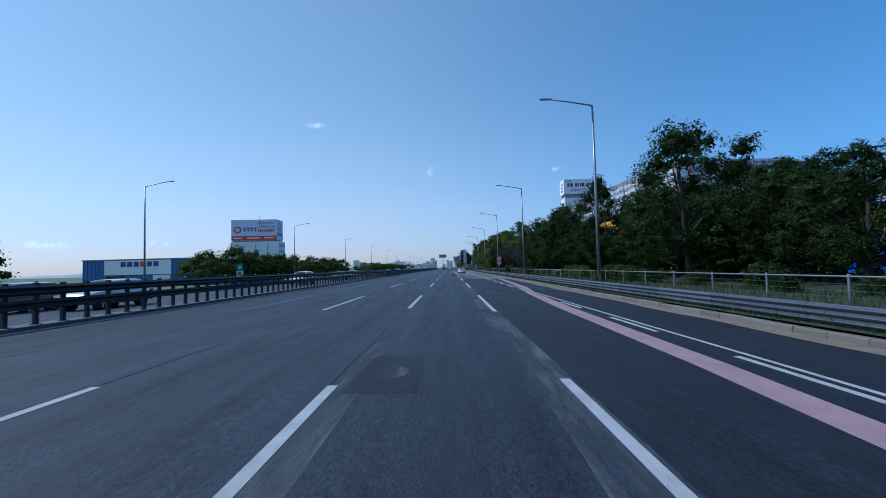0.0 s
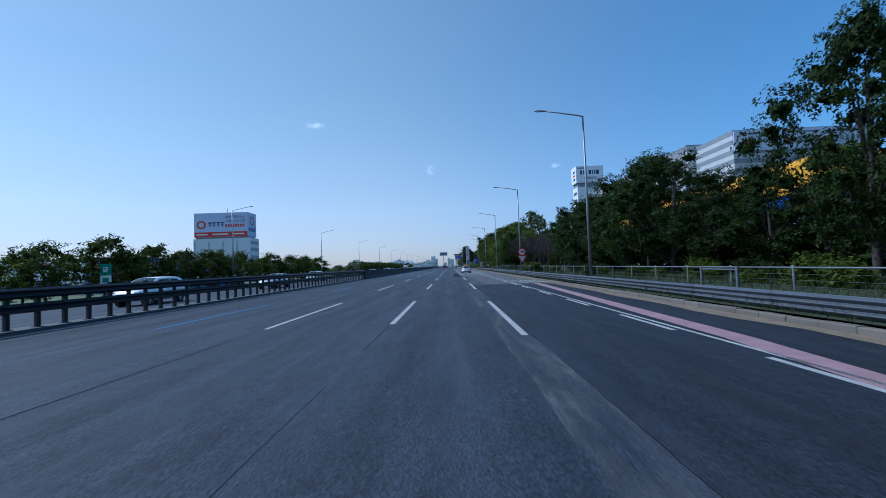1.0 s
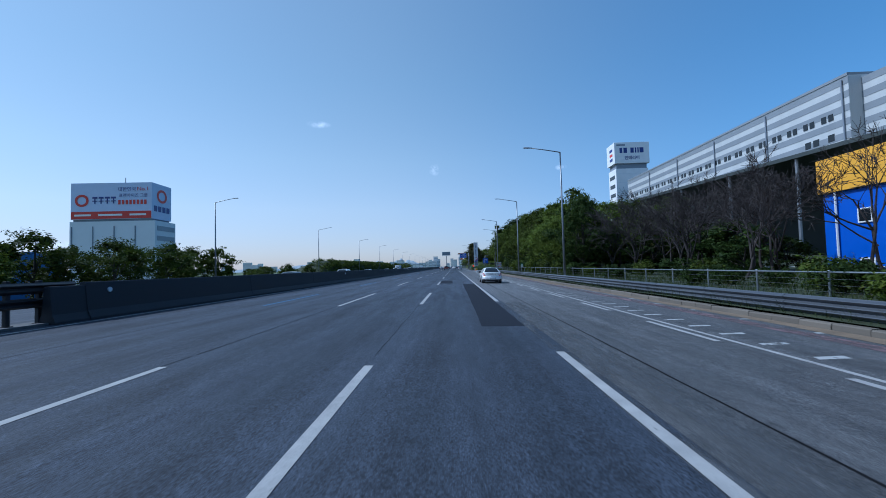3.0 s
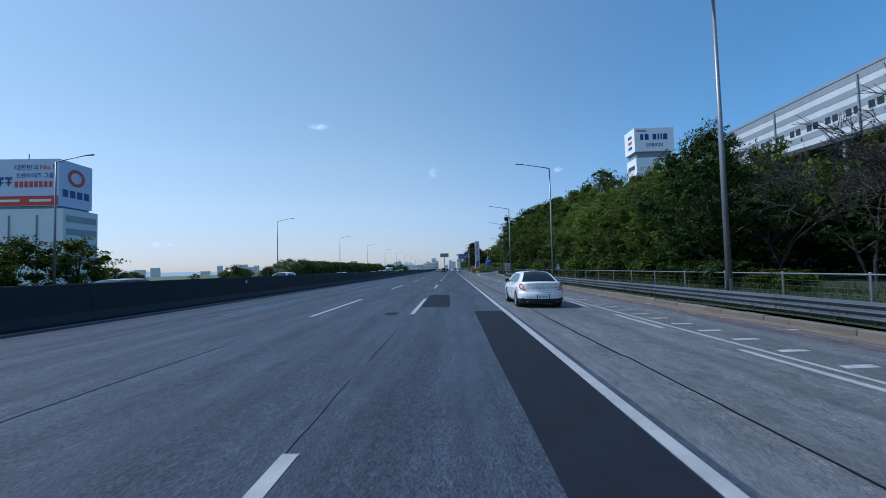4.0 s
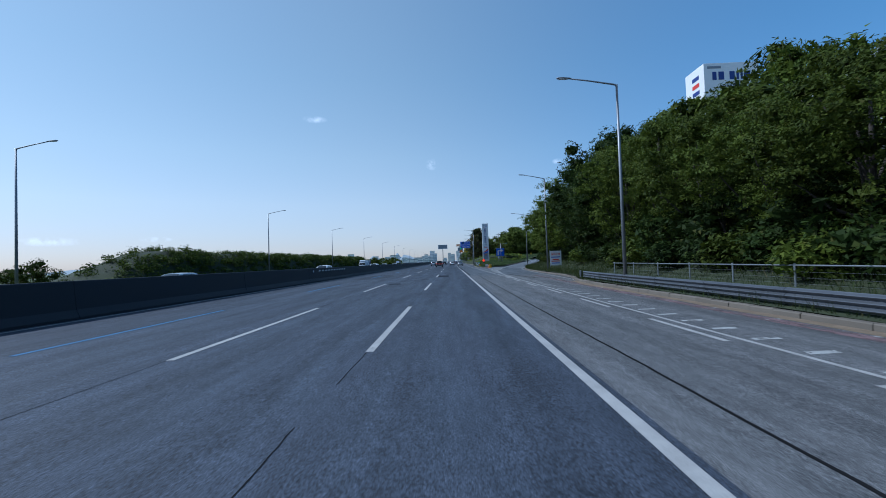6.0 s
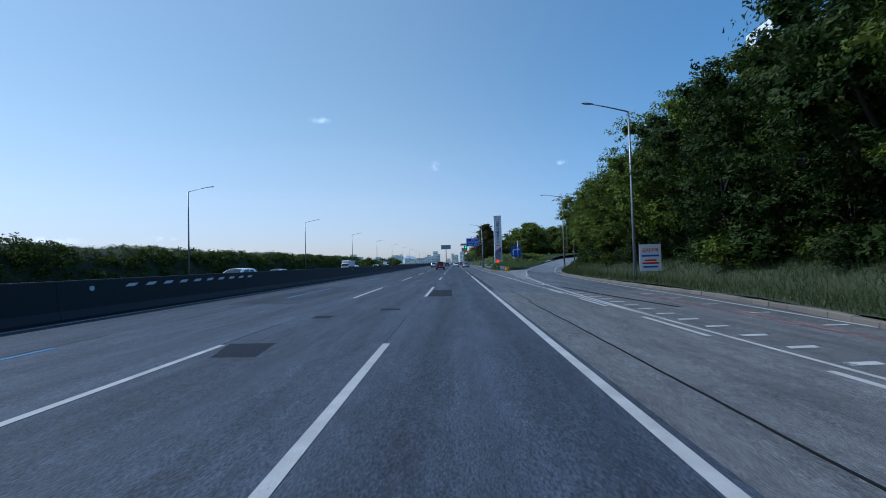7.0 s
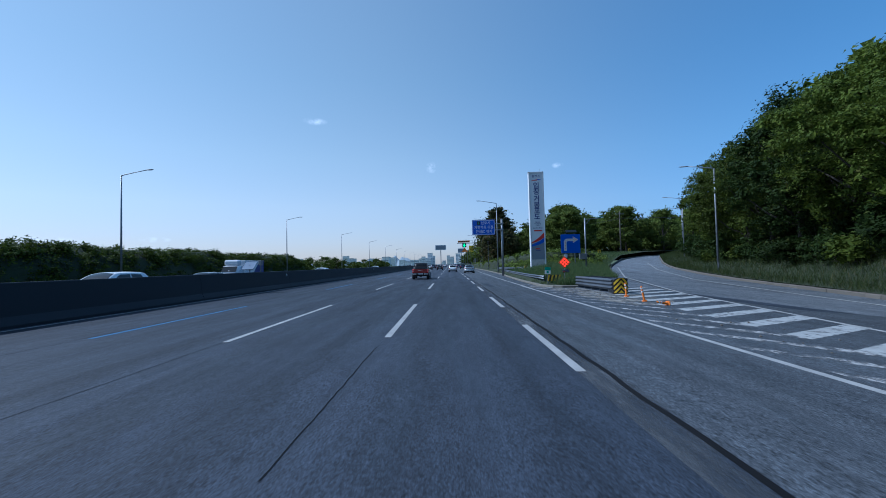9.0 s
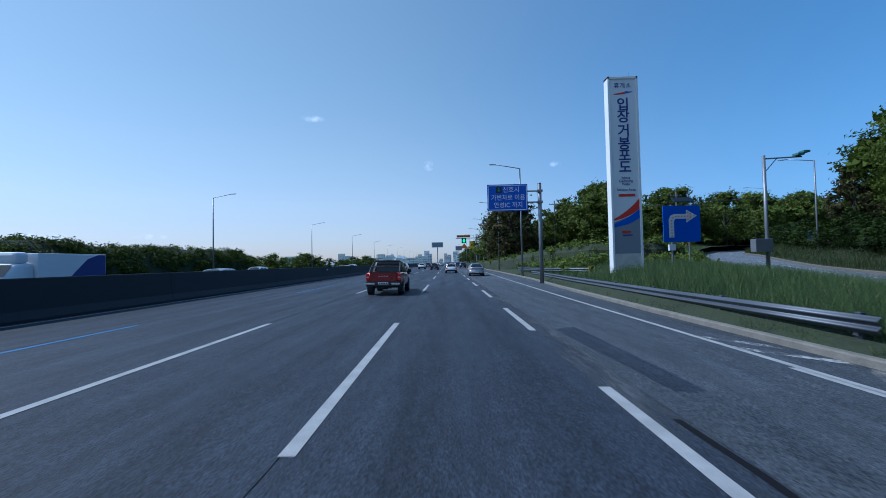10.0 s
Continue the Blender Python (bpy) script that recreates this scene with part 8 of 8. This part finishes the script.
PATCHES = [("asphalt_patch", [(1.12, 18.75), (1.62, 18.7), (1.58, 19.6), (1.2, 19.75)], ASPHALT_NEW), ("asphalt_patch", [(-1.60, 7.9), (-0.46, 7.9), (-0.50, 10.4), (-1.52, 10.4)], ASPHALT_NEW), ("asphalt_patch", [(0.50, 92.2), (1.71, 92.2), (1.71, 120.7), (0.58, 120.7)], ASPHALT_PATCH),
           ("asphalt_patch", [(-1.70, 122.6), (-0.40, 122.6), (-0.45, 131.2), (-1.70, 131.2)], ASPHALT_PATCH), ("asphalt_patch", [(-2.84, 119.6), (-2.38, 119.6), (-2.37, 120.4), (-2.86, 120.4)], ASPHALT_PATCH),
           ("asphalt_patch", [(-5.02, 185.3), (-4.14, 185.3), (-4.34, 186.7), (-5.38, 186.7)], ASPHALT_PATCH), ("asphalt_patch", [(-1.72, 199.2), (-0.42, 199.2), (-0.48, 204.1), (-1.6, 204.1)], ASPHALT_PATCH),
           ("asphalt_patch", [(-5.0, 190.9), (-4.4, 190.9), (-4.4, 191.6), (-5.0, 191.6)], ASPHALT_PATCH),
           ("asphalt_patch", [(2.66, 260.8), (3.10, 260.75), (3.02, 266.4), (2.40, 266.0)], ASPHALT), ("asphalt_patch", [(-3.1, 193.1), (-2.35, 193.1), (-2.38, 193.6), (-3.16, 193.6)], ASPHALT_PATCH),
           ("asphalt_patch", [(-10.6, 196), (-7.4, 196), (-7.4, 209), (-10.4, 209)], ASPHALT_NEW), ("asphalt_patch", [(-3.0, 282), (-2.2, 282), (-2.2, 283), (-3.0, 283)], ASPHALT_PATCH)]
rp = random.Random(4)
for name, corners, m_ in PATCHES:
    bm = bm_new()
    pts = []
    for i in range(4):
        a, b = corners[i], corners[(i + 1) % 4]
        n = 7
        for k in range(n):
            t = k / n
            pts.append((a[0] + (b[0] - a[0]) * t + rp.uniform(-0.02, 0.02), a[1] + (b[1] - a[1]) * t + rp.uniform(-0.05, 0.05) * min(1.0, abs(corners[2][1] - corners[0][1]) / 5)))
    bm.faces.new([bm.verts.new((x, y, zr(x) + 0.003)) for x, y in pts])
    solid(name, bm, m_, "dark rectangular asphalt repair patch in the lane", "road patch", "structure")
bm = bm_new()
bm.faces.new([bm.verts.new((-1.0 + 0.3 * math.cos(k * 0.524), 9.07 + 0.42 * math.sin(k * 0.524), zr(-1) + 0.0075)) for k in range(12)])
solid("manhole_cover", bm, ASPHALT_WORN, "worn pale round manhole cover in the patch", "manhole", "structure")

bm = bm_new()
rc = random.Random(12)
# thin broken cracks along the lane joints
for x, y0, y1, w in ((-1.86, -20, 330, 0.010), (-5.50, -20, 330, 0.016), (-9.3, -20, 330, 0.014), (1.98, 30, 64, 0.016)):
    y = y0
    while y < y1:
        e = min(y + rc.uniform(4, 13), y1)
        strip(bm, jag(x, y, e, x), w * rc.uniform(0.6, 1.6), 0.0045)
        y = e + rc.uniform(0.1, 3)
for x, y0, y1, w in ((3.0, 65.5, 112, 0.040), (2.96, 112, 196, 0.058), (3.1, 196, 203, 0.05)):
    strip(bm, jag(x, y0, y1, x, 0.4), w, 0.0045)
marking("sealed_crack", bm, SEALANT, "black sealed cracks along the lane joints")
bm = bm_new()
strip(bm, wiggle(2.18, 206, 259.8, 0.07, 9, 0.6), 0.09, 0.0045)
strip(bm, [(8.0, 193), (7.7, 195.5), (7.2, 200), (6.9, 206)], 0.22, 0.0045)
marking("sealed_joint", bm, SEALANT, "wide black sealed joint by the exit lane")
bm = bm_new()
strip(bm, wiggle(1.62, -30, 64, 0.12, 31), 0.8, 0.002)
strip(bm, wiggle(-1.55, -30, 12, 0.08, 32), 0.40, 0.002)
strip(bm, wiggle(2.25, 66, 100, 0.15, 33), 1.1, 0.002)
strip(bm, wiggle(2.0, 204, 300, 0.06, 34), 0.55, 0.002)
marking("worn_joint", bm, ASPHALT_WORN, "pale worn asphalt along the lane joint")
# dirt along the kerb
bm = bm_new()
for y0, y1 in ((-20, 64), (64, 130), (130, 186)):
    n = 40
    for k in range(n):
        ya, yb = y0 + (y1 - y0) * k / n, y0 + (y1 - y0) * (k + 1) / n
        w0, w1 = (0.45 + 0.5 * abs(noise.noise(Vector((y * 0.13, 5, 1)))) for y in (ya, yb))
        ka, kb = lerp(KERB, ya), lerp(KERB, yb)
        bm.faces.new([bm.verts.new((x, y, zr(x) + 0.0075)) for x, y in ((ka - w0, ya), (ka, ya), (kb, yb), (kb - w1, yb))])
bmesh.ops.remove_doubles(bm, verts=bm.verts, dist=0.001)
marking("kerb_dirt", bm, SOIL, "strip of washed-up soil along the kerb")

# exit gore: borders, chevrons and ramp lines
bm = bm_new()
strip(bm, [(5.5, 206), (5.45, 225), (5.35, 240), (5.2, 262)], 0.16)
strip(bm, [(x, y) for y, x in RAMP_LEFT if y >= 190][:-1], 0.15, climb=True)
strip(bm, [(x, y) for y, x in RAMP_RIGHT][:-1], 0.14, climb=True)
marking("ramp_lines", bm, PAINT, "white lines bordering the exit gore and ramp")
gore = thing("gore_chevrons", "worn white chevron hatching in the exit gore", "road marking", kind="structure")
yv = 208.5
while yv < 257:
    xl = 5.62
    xr = lerp(RAMP_LEFT, yv + 1.0) + 0.25
    if xr - xl > 0.8:
        xm = xl + (xr - xl) * 0.42
        up, down = (xr - xm) * 0.53, (xm - xl) * 1.5
        bm = bm_new()
        quad(bm, [(xm, yv), (xr, yv + up), (xr, yv + up + 0.72), (xm, yv + 0.72)], LIFT)
        part("chevron_arm", bm, PAINT_FADED, gore)
        bm = bm_new()
        quad(bm, [(xm - 0.004, yv), (xm - 0.004, yv + 0.72), (xl, yv + down + 0.45), (xl, yv + down)], LIFT)
        part("chevron_arm", bm, PAINT_WORN, gore, "worn chevron arm")
    yv += 1.87
# grit and broken surface round the nose, potholes beside the joint
bm = bm_new()
for cx, cy, rx, ry in ((8.2, 250.5, 1.7, 4.5), (7.6, 256.5, 1.3, 4.0), (6.6, 259.5, 1.0, 2.5)):
    bm.faces.new([bm.verts.new((cx + rx * math.cos(t) * (1 + 0.25 * noise.noise(Vector((t * 2, cx, 0)))), cy + ry * math.sin(t), zr(cx + rx * math.cos(t)) + 0.0022 + 0.0004 * cx)) for t in np.linspace(0, math.tau, 22)[:-1]])
marking("nose_grit", bm, GRIT, "pale grit and dust spread round the exit nose")
bm = bm_new()
for k in range(15):
    cx, cy, turn = 3.2 + rc.uniform(-0.8, 0.9), rc.uniform(248.5, 256), rc.uniform(-1.2, 1.2)
    n = rc.randint(3, 7)
    pts = [(cx + 0.13 * j * math.sin(turn) + rc.uniform(-0.05, 0.05), cy + 0.13 * j * math.cos(turn) + rc.uniform(-0.03, 0.03)) for j in range(n)]
    strip(bm, pts, rc.uniform(0.01, 0.04), 0.0048)
marking("surface_cracks", bm, SEALANT, "short dark ragged cracks in the broken asphalt")
bm = bm_new()
for y0, x0 in ((262.1, 6.36), (263.4, 6.2)):
    quad(bm, [(x0, y0), (x0 + 0.05, y0 + 0.35), (5.35, y0 + 1.7), (5.35, y0 + 1.3)], LIFT)
marking("nose_hatching", bm, PAINT_WORN, "faded hatching beside the island kerb")
ticks = thing("rumble_marks", "faded white rumble marks beside the edge line", "road marking", kind="structure")
bm = bm_new()
quad(bm, [(-0.32, -0.14), (0.32, -0.06), (0.36, 0.16), (-0.26, 0.08)], LIFT)
tick = mesh_of(bm, "mark", PAINT_FADED)
for k in range(92):
    y = 77 + 1.36 * k
    o = new("mark", tick)
    x = 6.45 if y < 185 else 6.55
    o.parent, o.location = ticks, (x, y, zr(x))
    if k % 2 == 0:
        o = new("mark", tick)
        x = 8.75 if y < 180 else 9.6
        o.parent, o.location, o.scale = ticks, (x, y, zr(x)), (1.1, 0.8, 1)
word = thing("road_lettering", "worn white lettering painted on the exit lane", "road marking", kind="structure")
letters("천천히", 1.05, pose(7.72, 68.3, zr(7.72) + 0.008, 0, 0.86, 0) @ Matrix.Diagonal((0.88, 2.6, 0.1, 1)), PAINT_FADED, word, "long worn painted syllables", bold=0.03)
letters("SLOW", 1.05, pose(7.5, 71.9, zr(7.5) + 0.008, 0, 0.86, 0) @ Matrix.Diagonal((0.85, 3.0, 0.1, 1)), PAINT_FADED, word, "long worn painted word", bold=0.03)
bm = bm_new()
strip(bm, [(7.97, 74.3), (8.0, 77.6)], 0.14)
quad(bm, [(7.72, 77.5), (8.37, 77.6), (7.90, 79.4)], LIFT)
marking("arrow_marking", bm, PAINT, "white painted guide arrow in the exit lane")
pebbles = bm_new()
for k in range(60):
    x, y = rp.uniform(6.2, 8.2), rp.uniform(228, 258)
    r = rp.uniform(0.012, 0.04)
    bmesh.ops.create_icosphere(pebbles, subdivisions=1, radius=r, matrix=Matrix.Translation((x, y, zr(x) + r * 0.5)))
solid("gravel", pebbles, CONCRETE, "scattered gravel and grit at the exit nose", "gravel", "stuff")
